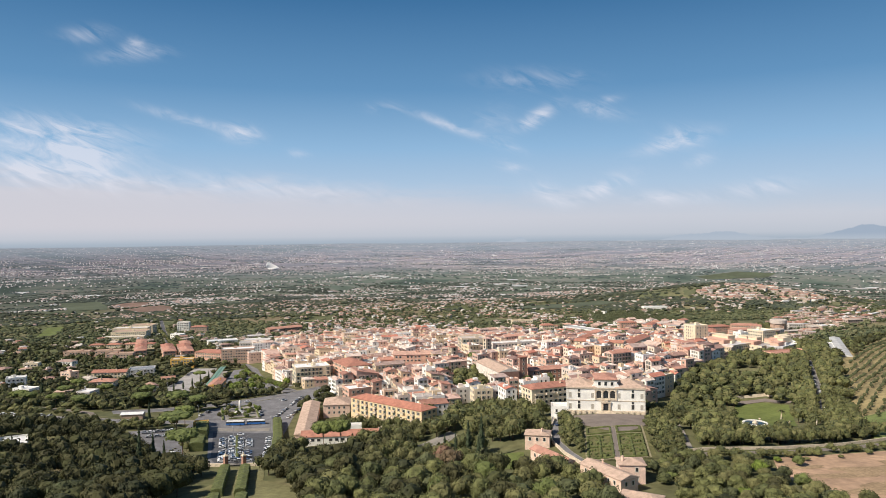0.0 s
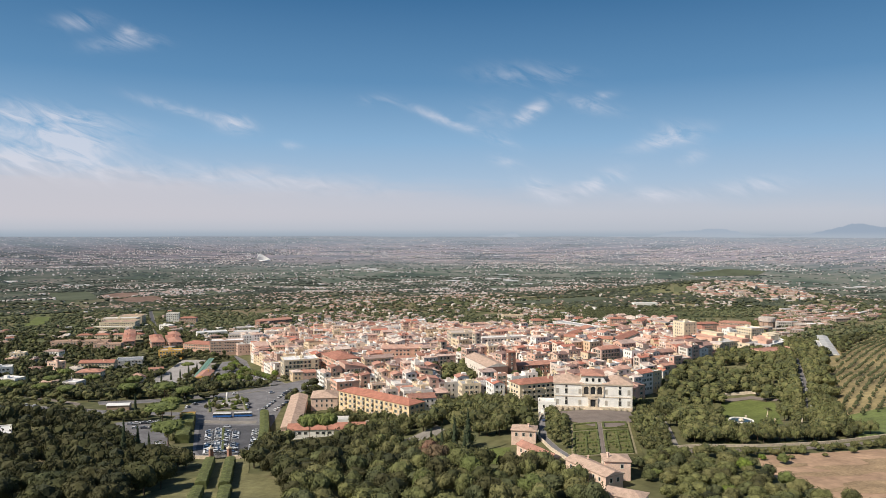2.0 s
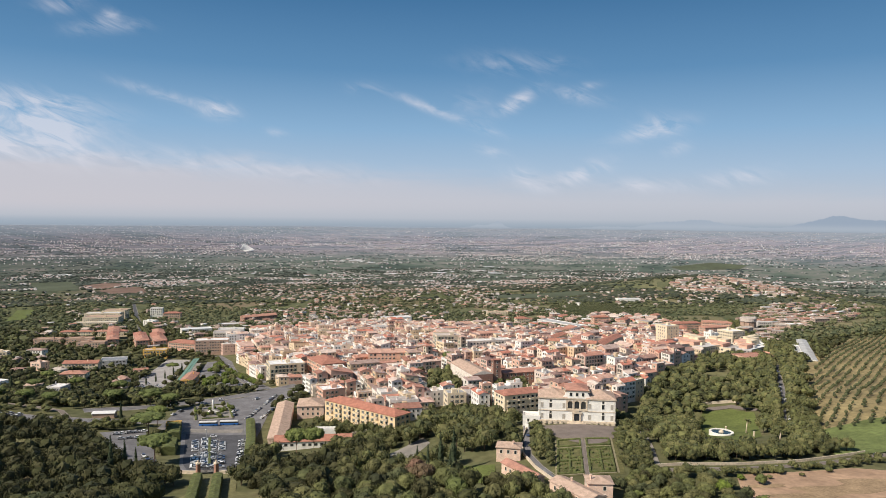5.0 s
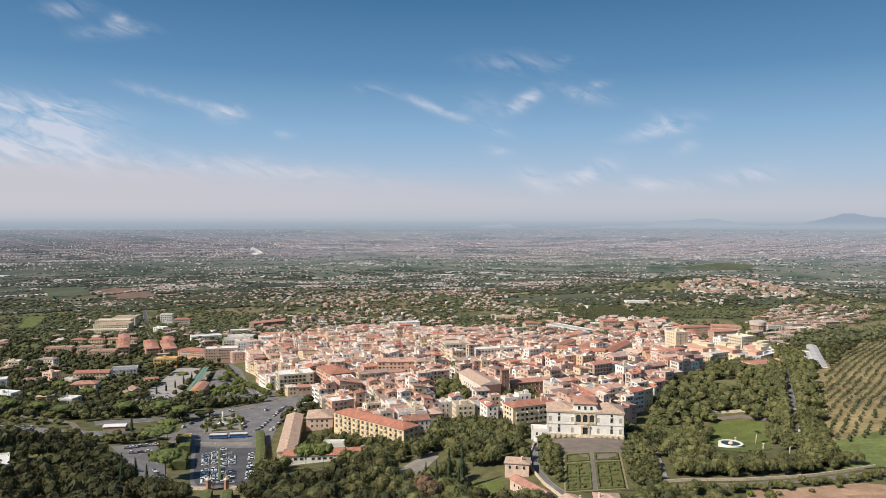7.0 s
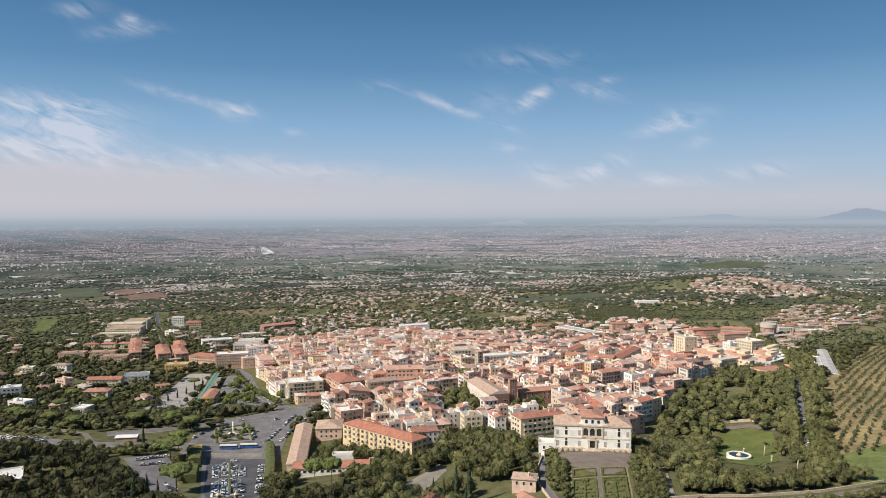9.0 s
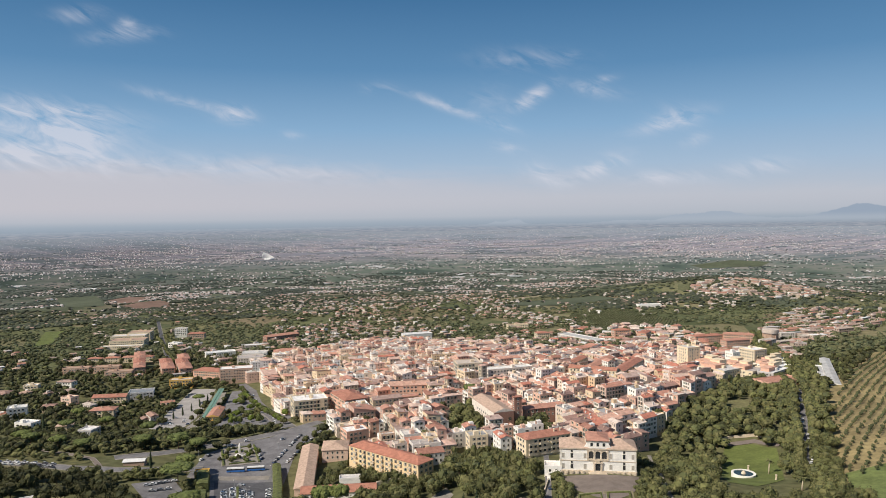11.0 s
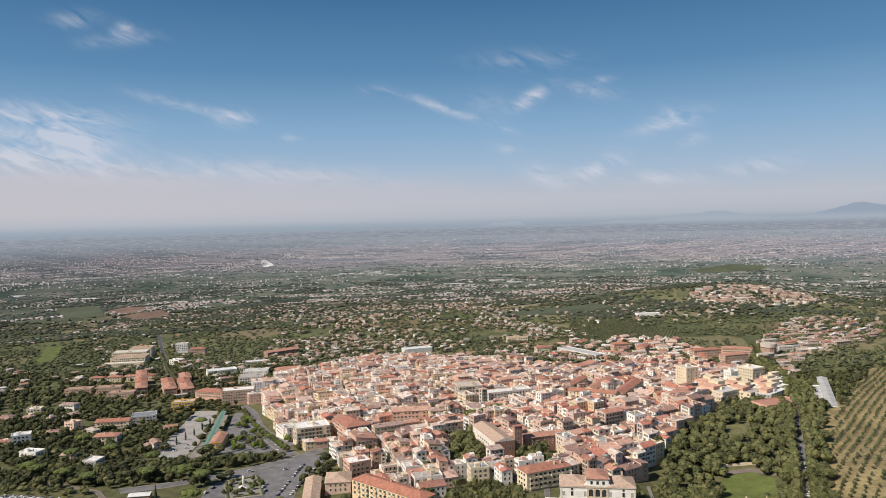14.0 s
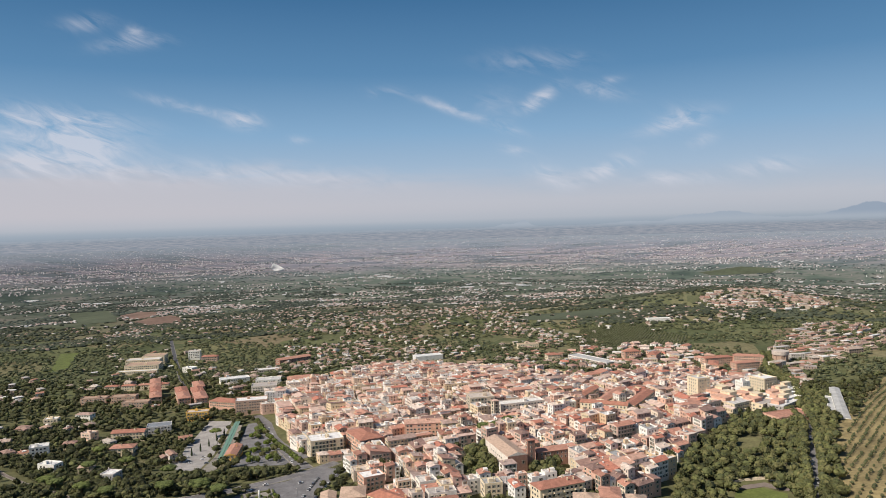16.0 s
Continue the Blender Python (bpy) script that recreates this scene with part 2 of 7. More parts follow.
M_bark = mat("bark", [(0.12, 0.085, 0.06)], 0.95, 2, 0.3, 0.5, 8.0)
M_trunk_pale = mat("pine_bark", [(0.22, 0.14, 0.10)], 0.95, 2, 0.3, 0.5, 8.0)
LEAF = [(0.119, 0.126, 0.047), (0.096, 0.105, 0.042), (0.137, 0.140, 0.052), (0.128, 0.123, 0.051), (0.147, 0.141, 0.057), (0.078, 0.086, 0.039)]
M_leaf = mat("broad_leaves", LEAF, 0.8, 0.5, 0.35, spec=0.25)
# LEAF scaled to 0.48: the western wood's shade is put into the colour
LEAF_SHADE = [tuple(c * 0.48 for c in col) for col in LEAF]
M_leaf_shade = mat("shade_darkened_leaves", LEAF_SHADE, 0.8, 0.5, 0.35, spec=0.25)
M_suburb = mat("garden_leaves", LEAF_SHADE[:3] + LEAF[:2] + LEAF_SHADE[3:], 0.8, 0.05, 0.35, spec=0.25, by="island")
# less saturated than LEAF: distance haze on the far slopes is painted in
M_slope = mat("hazed_slope_leaves", [(0.108, 0.120, 0.060), (0.084, 0.097, 0.052), (0.132, 0.138, 0.070), (0.066, 0.078, 0.045), (0.142, 0.138, 0.074)], 0.85, 0.05, 0.35, spec=0.2, by="island")
M_pine = mat("pine_needles", [(0.135, 0.160, 0.045), (0.118, 0.142, 0.044)], 0.8, 0.5, 0.3)
M_cyp = mat("cypress_green", [(0.048, 0.065, 0.032)], 0.85, 0.5, 0.3)
M_olive = mat("olive_leaves", [(0.085, 0.096, 0.044), (0.072, 0.084, 0.040), (0.098, 0.104, 0.048)], 0.8, 0.6, 0.3)
M_far_olive = mat("olive_leaves_far", [(0.085, 0.096, 0.044), (0.072, 0.084, 0.040), (0.098, 0.104, 0.048)], 0.8, 0.05, 0.3, by="island")
M_bright = mat("lime_leaves", [(0.13, 0.17, 0.03), (0.11, 0.13, 0.04)], 0.8, 0.6, 0.3)
M_copper = mat("copper_leaves", [(0.165, 0.095, 0.062), (0.14, 0.10, 0.058)], 0.8, 0.6, 0.3)
M_hedge = mat("clipped_hedge", [(0.115, 0.13, 0.045)], 0.85, 0.5, 0.35, 0.8, 3.0)
M_car = mat("car_paint", [(0.78, 0.78, 0.78), (0.52, 0.53, 0.55), (0.06, 0.06, 0.07), (0.76, 0.76, 0.75), (0.15, 0.16, 0.18), (0.70, 0.71, 0.72), (0.05, 0.08, 0.16), (0.80, 0.80, 0.79), (0.32, 0.33, 0.34), (0.60, 0.60, 0.61)], 0.3, 1, 0.05, spec=0.5)
M_tyre = mat("rubber", [(0.03, 0.03, 0.03)], 0.9, 3, 0.2)
M_busblue = mat("bus_blue", [(0.03, 0.14, 0.42)], 0.35, 1, 0.05, spec=0.5)
M_roofwhite = mat("white_sheet_roof", [(0.72, 0.71, 0.70)], 0.6, 0.2, 0.12)
M_pshed = mat("pale_sheet_roof", [(0.66, 0.66, 0.67)], 0.7, 0.02, 0.12)
M_greysheet = mat("weathered_sheet_roof", [(0.47, 0.465, 0.46)], 0.7, 0.1, 0.18)
M_metal = mat("grey_metal", [(0.35, 0.36, 0.38)], 0.5, 0.6, 0.12, metal=0.4)
M_green = mat("green_canopy", [(0.17, 0.29, 0.23)], 0.6, 0.6, 0.12)
M_brick = mat("red_brick", [(0.36, 0.20, 0.15)], 0.9, 0.6, 0.15, 0.2, 4)
M_ochre = mat("ochre_plaster", [(0.72, 0.45, 0.13)], 0.9, 0.4, 0.12)
M_yellow = mat("yellow_plaster", [(0.78, 0.59, 0.36)], 0.9, 0.4, 0.12)
M_cream = mat("cream_plaster", [(0.74, 0.62, 0.45)], 0.9, 0.4, 0.12)
M_rose = mat("faded_rose_plaster", [(0.74, 0.54, 0.43)], 0.9, 0.4, 0.16, 0.1, 3.0)
M_pale = mat("pale_rosy_plaster", [(0.76, 0.67, 0.59)], 0.9, 0.4, 0.14, 0.1, 3.0)
M_pink = mat("pink_plaster", [(0.66, 0.40, 0.30)], 0.9, 0.4, 0.14)
M_water = mat("pool_water", [(0.04, 0.06, 0.06)], 0.08, 0.6, 0.2, spec=0.5)
M_redroof = mat("red_tiles", [(0.43, 0.20, 0.14), (0.45, 0.235, 0.175), (0.39, 0.18, 0.13)], 0.9, 0.35, 0.2, 0.5, 3)
M_newroof = mat("bright_red_tiles", [(0.45, 0.195, 0.135)], 0.9, 0.35, 0.2, 0.5, 3)
M_clay = mat("brown_plaster", [(0.50, 0.345, 0.265)], 0.9, 0.4, 0.14)
M_tan = mat("tan_flat_roof", [(0.44, 0.31, 0.235)], 0.9, 0.2, 0.14, 0.2, 3)

# ---- mesh helpers ----


class Geo:
    """Faces gathered into one mesh; m is the turn and place of what is added."""

    def __init__(self):
        self.v, self.f, self.k = [], [], []

    def add(self, verts, faces, k=0, m=None):
        o = len(self.v)
        self.v += [tuple(m @ Vector(p)) for p in verts] if m is not None else [tuple(p) for p in verts]
        self.f += [tuple(i + o for i in f) for f in faces]
        self.k += [k] * len(faces)
        return self

    def box(self, x0, y0, z0, x1, y1, z1, k=0, m=None, bottom=True):
        fs = [(4, 5, 6, 7), (0, 1, 5, 4), (1, 2, 6, 5), (2, 3, 7, 6), (3, 0, 4, 7)] + ([(3, 2, 1, 0)] if bottom else [])
        return self.add([(x0, y0, z0), (x1, y0, z0), (x1, y1, z0), (x0, y1, z0), (x0, y0, z1), (x1, y0, z1), (x1, y1, z1), (x0, y1, z1)], fs, k, m)

    def tube(self, pts, radii, sides=8, k=0, m=None, caps=True):
        """Rings round the z axis at points, with a radius for each."""
        vs, fs = [], []
        for (x, y, z), r in zip(pts, radii):
            vs += [(x + r * math.cos(a * math.tau / sides), y + r * math.sin(a * math.tau / sides), z) for a in range(sides)]
        for i in range(len(pts) - 1):
            for a in range(sides):
                b = (a + 1) % sides
                fs.append((i * sides + a, i * sides + b, (i + 1) * sides + b, (i + 1) * sides + a))
        if caps:
            fs += [tuple(range(sides))[::-1], tuple((len(pts) - 1) * sides + a for a in range(sides))]
        return self.add(vs, fs, k, m)

    def mesh(self, name, *mats, smooth=False):
        me = bpy.data.meshes.new(name)
        me.from_pydata(self.v, [], self.f)
        for m in mats:
            me.materials.append(m)
        me.polygons.foreach_set("material_index", self.k)
        if smooth:
            me.polygons.foreach_set("use_smooth", [True] * len(self.f))
        me.update()
        return me


def tri_mesh(name, verts, tris, mats, index=None, smooth=False):
    me = bpy.data.meshes.new(name)
    verts, tris = np.asarray(verts, np.float32), np.asarray(tris, np.int32)
    me.vertices.add(len(verts))
    me.vertices.foreach_set("co", verts.ravel())
    me.loops.add(tris.size)
    me.loops.foreach_set("vertex_index", tris.ravel())
    me.polygons.add(len(tris))
    me.polygons.foreach_set("loop_start", np.arange(0, tris.size, 3, dtype=np.int32))
    me.polygons.foreach_set("loop_total", np.full(len(tris), 3, np.int32))
    for m in mats:
        me.materials.append(m)
    if index is not None:
        me.polygons.foreach_set("material_index", np.asarray(index, np.int32))
    me.polygons.foreach_set("use_smooth", np.full(len(tris), smooth))
    me.update(calc_edges=True)
    return me


def part(name, data, parent, label="", m=None):
    ob = new(name, data)
    ob.parent = parent
    if m is not None:
        ob.matrix_basis = m
    return tagged(ob, label)


def thing(name, label, category, m, group="", kind="", data=None):
    ob = new(name, data)
    ob.matrix_basis = m
    if data is None:
        ob.empty_display_size = 0.5
    return tagged(ob, label, category, group, kind)


# ---- the lie of the land ----
KNOLLS = [(20, 660, 150, 10.02), (88, 385, 45, 10.59), (200, 465, 50, -15.9), (285, 440, 50, 10.94), (-110, 450, 70, -8.96), (-240, 730, 90, -11.66), (400, 980, 110, -13.37), (400, 660, 100, 4.63), (-90, 940, 120, 10.01), (150, 715, 70, 6.96), (-300, 450, 100, 6.78)]
RISES = [(930, 2350, 300, 66), (840, 1480, 130, 22)]
SLOPE = [(-139.06, -35.47, 7.28, -2.61), (22.53, -5.41, -4.18), (7.45, -7.0), (-0.99,)]


def land(x, y):
    """Height of the ground: a fitted slope with knolls near the town; beyond, a wide plain bent up to fit the camera's
    horizon.
    """
    x, y = np.asarray(x, float), np.asarray(y, float)
    cx, cy = np.clip(x, -900, 900), np.clip(y, 0, 1800)
    u, v = cx / 600, (cy - 800) / 600
    z = sum(c * u**i * v**j for i, row in enumerate(SLOPE) for j, c in enumerate(row))
    for a, b, s, h in KNOLLS:
        z = z + h * np.exp(-((x - a) ** 2 + (y - b) ** 2) / (2 * s * s))
    z = z - 0.01134 * cx
    d = np.hypot(x, np.maximum(y, 0) + 1)
    plain = np.interp(d, [1200, 1800, 2500, 2900, 3300, 3700, 4100, 4400, 4550, 4720], [-172, -192, -229, -242, -246, -230, -174, -110, -74, -34])
    roll = 6 * np.sin(x / 310 + 1.3) * np.sin(y / 270) + 4 * np.sin(x / 120 - y / 190)
    plain = plain + roll * np.interp(d, [1200, 2000, 3300, 4200], [0, 1, 1, 0.3])
    w = np.clip((d - 1300) / 900, 0, 1)
    w = w * w * (3 - 2 * w)
    z = z * (1 - w) + plain * w
    for a, b, s, h in RISES:
        z = z + h * np.exp(-((x - a) ** 2 + (y - b) ** 2) / (2 * s * s))
    return z


def gz(x, y):
    return float(land(x, y))


def inside(x, y, poly):
    r, j = False, len(poly) - 1
    for i in range(len(poly)):
        (xi, yi), (xj, yj) = poly[i], poly[j]
        if (yi > y) != (yj > y) and x < (xj - xi) * (y - yi) / (yj - yi) + xi:
            r = not r
        j = i
    return r


BLOCKED = []  # oriented rectangles taken by buildings, roads and open ground


def block(x, y, rot, w, d, margin=0.0):
    BLOCKED.append((x, y, math.cos(radians(rot)), math.sin(radians(rot)), w / 2 + margin, d / 2 + margin, math.hypot(w, d) / 2 + margin))


def free(x, y, r=0.0):
    for bx, by, c, s, hw, hd, rad in BLOCKED:
        dx, dy = x - bx, y - by
        if abs(dx) < rad + r and abs(dy) < rad + r and abs(dx * c + dy * s) < hw + r and abs(dy * c - dx * s) < hd + r:
            return False
    return True


OPEN = []  # polygons that stay clear of trees


def drape(name, poly, material, off=0.15, cell=8.0, label="", category="", clear=True, parent=None):
    """A sheet with the outline poly, laid on the ground."""
    bm = bmesh.new()
    bm.faces.new([bm.verts.new((x, y, 0)) for x, y in poly])
    xs, ys = [p[0] for p in poly], [p[1] for p in poly]
    for axis, lo, hi in ((0, min(xs), max(xs)), (1, min(ys), max(ys))):
        t = lo + cell
        while t < hi:
            co, no = [(t, 0, 0), (0, t, 0)][axis], [(1, 0, 0), (0, 1, 0)][axis]
            bmesh.ops.bisect_plane(bm, geom=bm.verts[:] + bm.edges[:] + bm.faces[:], plane_co=co, plane_no=no)
            t += cell
    for v in bm.verts:
        v.co.z = gz(v.co.x, v.co.y) + off
    bmesh.ops.recalc_face_normals(bm, faces=bm.faces[:])
    if sum(f.normal.z for f in bm.faces) < 0:
        bmesh.ops.reverse_faces(bm, faces=bm.faces[:])
    me = bpy.data.meshes.new(name)
    bm.to_mesh(me)
    bm.free()
    me.materials.append(material)
    if clear:
        OPEN.append(poly)
    ob = new(name, me)
    return tagged(ob, label, category, kind="structure")


def road(name, pts, width, material, off=0.2, label="", category="road", clear=True, kerb=1.4):
    """A ribbon along pts, with a low kerb on each side."""
    fine = []
    for (x0, y0), (x1, y1) in zip(pts, pts[1:]):
        n = max(1, int(math.hypot(x1 - x0, y1 - y0) / 6))
        fine += [(x0 + (x1 - x0) * i / n, y0 + (y1 - y0) * i / n) for i in range(n)]
    fine.append(pts[-1])
    g, h = Geo(), width / 2
    prof = [(-h - kerb, -0.3), (-h - kerb, off + 0.12), (-h, off + 0.12), (-h, off), (0, off + 0.05), (h, off), (h, off + 0.12), (h + kerb, off + 0.12), (h + kerb, -0.3)]
    vs, fs, ks = [], [], []
    for i, (x, y) in enumerate(fine):
        a, b = fine[max(0, i - 1)], fine[min(len(fine) - 1, i + 1)]
        dx, dy = b[0] - a[0], b[1] - a[1]
        n = math.hypot(dx, dy) or 1
        z = gz(x, y)
        vs += [(x + dy / n * s, y - dx / n * s, z + o) for s, o in prof]
    P = len(prof)
    for i in range(len(fine) - 1):
        for j in range(P - 1):
            fs.append((i * P + j, i * P + j + 1, (i + 1) * P + j + 1, (i + 1) * P + j))
            ks.append(0 if j in (3, 4) else 1)
    g.v, g.f, g.k = vs, [f[::-1] for f in fs], ks
    if clear:
        for (x0, y0), (x1, y1) in zip(pts, pts[1:]):
            block((x0 + x1) / 2, (y0 + y1) / 2, math.degrees(math.atan2(y1 - y0, x1 - x0)), math.hypot(x1 - x0, y1 - y0) + width, width, 0.5)
    return tagged(new(name, g.mesh(name, material, M_pave)), label, category, kind="structure")


# ---- ground sheet ----
def ground_sheet():
    ys = list(np.arange(-700, 160, 60)) + list(np.arange(160, 620, 6.0)) + list(np.arange(620, 1200, 12.0)) + list(np.arange(1200, 4950, 40.0))
    us = np.linspace(-1, 1, 181)
    us = np.sign(us) * np.abs(us) ** 1.5
    ys = np.array(ys)
    half = 520 + 0.9 * np.maximum(ys, 0) + np.maximum(0, 300 - ys) * 0.6
    X = us[None] * half[:, None] * 1.02
    Y = np.repeat(ys[:, None], len(us), 1)
    D = np.hypot(X, Y)
    k = np.where(D > 4720, 4720 / np.maximum(D, 1), 1)
    X, Y = X * k, np.where(Y > 0, Y * k, Y)
    Z = land(X, Y)
    nx = len(us)
    idx = np.arange(len(ys) * nx).reshape(len(ys), nx)
    a, b, c, d = idx[:-1, :-1].ravel(), idx[:-1, 1:].ravel(), idx[1:, 1:].ravel(), idx[1:, :-1].ravel()
    tris = np.concatenate([np.stack([a, b, c], 1), np.stack([a, c, d], 1)])
    tris = tris[(D.ravel() < 4719)[tris].any(1)]
    return tri_mesh("ground", np.stack([X.ravel(), Y.ravel(), Z.ravel()], 1), tris, [M_ground], smooth=True)


def ground_material():
    """Meadow, scrub, ploughed field and, on the far plain, built-up land with distance haze painted into its colours.
    """
    m = bpy.data.materials.new("countryside")
    m.use_nodes = True
    n, l = m.node_tree.nodes, m.node_tree.links
    b = n["Principled BSDF"]
    b.inputs["Roughness"].default_value, b.inputs["Specular IOR Level"].default_value = 0.95, 0.1
    pos = n.new("ShaderNodeNewGeometry").outputs["Position"]

    def noise_tex(scale, detail, stretch=(1, 1, 1)):
        mp = n.new("ShaderNodeMapping")
        mp.inputs["Scale"].default_value = stretch
        l.new(pos, mp.inputs[0])
        t = n.new("ShaderNodeTexNoise")
        t.inputs["Scale"].default_value, t.inputs["Detail"].default_value = scale, detail
        l.new(mp.outputs[0], t.inputs[0])
        return t.outputs[0]

    def ramp_of(src, stops):
        r = n.new("ShaderNodeValToRGB")
        while len(r.color_ramp.elements) < len(stops):
            r.color_ramp.elements.new(0.5)
        for e, (p, c) in zip(r.color_ramp.elements, stops):
            e.position, e.color = p, (*c, 1)
        l.new(src, r.inputs[0])
        return r.outputs[0]

    def mixed(f, a, b_):
        x = n.new("ShaderNodeMix")
        x.data_type = "RGBA"
        l.new(f, x.inputs[0])
        l.new(a, x.inputs[6])
        l.new(b_, x.inputs[7])
        return x.outputs[2]

    near = ramp_of(noise_tex(0.012, 6), [(0.30, (0.090, 0.096, 0.046)), (0.45, (0.140, 0.136, 0.068)), (0.55, (0.110, 0.114, 0.056)), (0.64, (0.20, 0.180, 0.100)), (0.76, (0.25, 0.185, 0.125))])
    warp = n.new("ShaderNodeMapping")
    warp.inputs["Rotation"].default_value, warp.inputs["Scale"].default_value = (0, 0, 0.5), (0.0085, 0.0050, 0)
    l.new(pos, warp.inputs[0])
    vor = n.new("ShaderNodeTexVoronoi")
    vor.inputs["Scale"].default_value, vor.inputs["Randomness"].default_value = 1.0, 0.85
    vor.distance = "CHEBYCHEV"
    l.new(warp.outputs[0], vor.inputs["Vector"])
    hue = n.new("ShaderNodeSeparateColor")
    l.new(vor.outputs["Color"], hue.inputs[0])
    plots = ramp_of(hue.outputs[0], [(0.0, (0.085, 0.102, 0.050)), (0.28, (0.145, 0.160, 0.074)), (0.42, (0.18, 0.178, 0.090)), (0.55, (0.11, 0.122, 0.062)), (0.68, (0.21, 0.205, 0.105)), (0.78, (0.25, 0.185, 0.125)), (0.86, (0.13, 0.145, 0.070)), (0.95, (0.26, 0.225, 0.13))])
    field_far = n.new("ShaderNodeMapRange")
    field_far.inputs[1].default_value, field_far.inputs[2].default_value, field_far.inputs[4].default_value = 900, 1300, 0.8
    reach = n.new("ShaderNodeVectorMath")
    reach.operation = "LENGTH"
    l.new(pos, reach.inputs[0])
    l.new(reach.outputs["Value"], field_far.inputs[0])
    near = mixed(field_far.outputs[0], near, plots)
    fine = ramp_of(noise_tex(0.15, 5), [(0.3, (0.7, 0.7, 0.7)), (0.7, (1.25, 1.25, 1.25))])
    mul = n.new("ShaderNodeMix")
    mul.data_type, mul.blend_type = "RGBA", "MULTIPLY"
    mul.inputs[0].default_value = 1
    l.new(near, mul.inputs[6])
    l.new(fine, mul.inputs[7])
    # far and rim colours are greyed and blued: distance haze painted in
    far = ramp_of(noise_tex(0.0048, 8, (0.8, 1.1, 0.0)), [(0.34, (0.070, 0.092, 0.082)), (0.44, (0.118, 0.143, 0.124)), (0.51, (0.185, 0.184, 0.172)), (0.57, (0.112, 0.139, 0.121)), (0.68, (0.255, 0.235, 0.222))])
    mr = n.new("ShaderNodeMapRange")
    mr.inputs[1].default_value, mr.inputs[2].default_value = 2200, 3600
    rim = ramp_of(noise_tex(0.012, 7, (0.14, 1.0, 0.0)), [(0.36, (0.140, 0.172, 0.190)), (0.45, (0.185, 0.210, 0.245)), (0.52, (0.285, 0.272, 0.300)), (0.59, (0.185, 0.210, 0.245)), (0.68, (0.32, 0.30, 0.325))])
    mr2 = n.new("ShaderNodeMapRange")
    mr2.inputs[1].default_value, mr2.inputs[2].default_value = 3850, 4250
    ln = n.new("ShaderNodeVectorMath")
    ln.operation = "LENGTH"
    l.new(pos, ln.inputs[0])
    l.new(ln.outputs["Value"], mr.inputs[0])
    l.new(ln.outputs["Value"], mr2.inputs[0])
    wob = n.new("ShaderNodeMath")
    wob.operation = "MULTIPLY_ADD"
    l.new(noise_tex(0.0016, 3, (0.5, 1, 0)), wob.inputs[0])
    wob.inputs[1].default_value = 500
    l.new(ln.outputs["Value"], wob.inputs[2])
    mr3 = n.new("ShaderNodeMapRange")
    mr3.inputs[1].default_value, mr3.inputs[2].default_value = 2950, 4950
    l.new(wob.outputs[0], mr3.inputs[0])
    belt = ramp_of(mr3.outputs[0], [(0.0, (1, 1, 1)), (0.3, (0.98, 1.0, 0.95)), (0.66, (0.95, 1.0, 0.97)), (0.72, (1.10, 1.03, 1.05)), (0.87, (1.06, 1.01, 1.05)), (0.95, (0.95, 1.0, 1.05)), (1.0, (1, 1, 1))])
    both = n.new("ShaderNodeMix")
    both.data_type, both.blend_type = "RGBA", "MULTIPLY"
    both.inputs[0].default_value = 1
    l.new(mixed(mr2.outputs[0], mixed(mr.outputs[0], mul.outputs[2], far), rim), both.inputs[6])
    l.new(belt, both.inputs[7])
    col = both.outputs[2]
    # the ground colour is scaled down to 0.7 towards the west
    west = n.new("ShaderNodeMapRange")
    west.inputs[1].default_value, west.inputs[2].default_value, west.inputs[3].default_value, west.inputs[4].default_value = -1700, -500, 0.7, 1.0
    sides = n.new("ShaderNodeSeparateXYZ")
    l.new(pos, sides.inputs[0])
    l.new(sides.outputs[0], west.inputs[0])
    west_scale = n.new("ShaderNodeVectorMath")
    west_scale.operation = "SCALE"
    l.new(col, west_scale.inputs[0])
    l.new(west.outputs[0], west_scale.inputs[3])
    col = west_scale.outputs[0]
    # towards the sheet's end the colour fades to a painted haze blue
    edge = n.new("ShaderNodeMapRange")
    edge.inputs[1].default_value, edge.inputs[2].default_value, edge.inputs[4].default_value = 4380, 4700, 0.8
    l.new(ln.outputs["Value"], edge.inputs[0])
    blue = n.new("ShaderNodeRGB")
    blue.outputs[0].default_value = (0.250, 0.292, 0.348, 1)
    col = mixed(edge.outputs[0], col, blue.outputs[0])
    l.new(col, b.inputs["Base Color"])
    return m


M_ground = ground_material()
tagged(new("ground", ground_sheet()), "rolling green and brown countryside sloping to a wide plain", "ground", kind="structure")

# ---- trees ----


def ico():
    p = (1 + 5**0.5) / 2
    v = np.array([(-1, p, 0), (1, p, 0), (-1, -p, 0), (1, -p, 0), (0, -1, p), (0, 1, p), (0, -1, -p), (0, 1, -p), (p, 0, -1), (p, 0, 1), (-p, 0, -1), (-p, 0, 1)], float)
    f = np.array([(0, 11, 5), (0, 5, 1), (0, 1, 7), (0, 7, 10), (0, 10, 11), (1, 5, 9), (5, 11, 4), (11, 10, 2), (10, 7, 6), (7, 1, 8), (3, 9, 4), (3, 4, 2), (3, 2, 6), (3, 6, 8), (3, 8, 9), (4, 9, 5), (2, 4, 11), (6, 2, 10), (8, 6, 7), (9, 8, 1)])
    return v / np.linalg.norm(v[0]), f


ICO_V, ICO_F = ico()


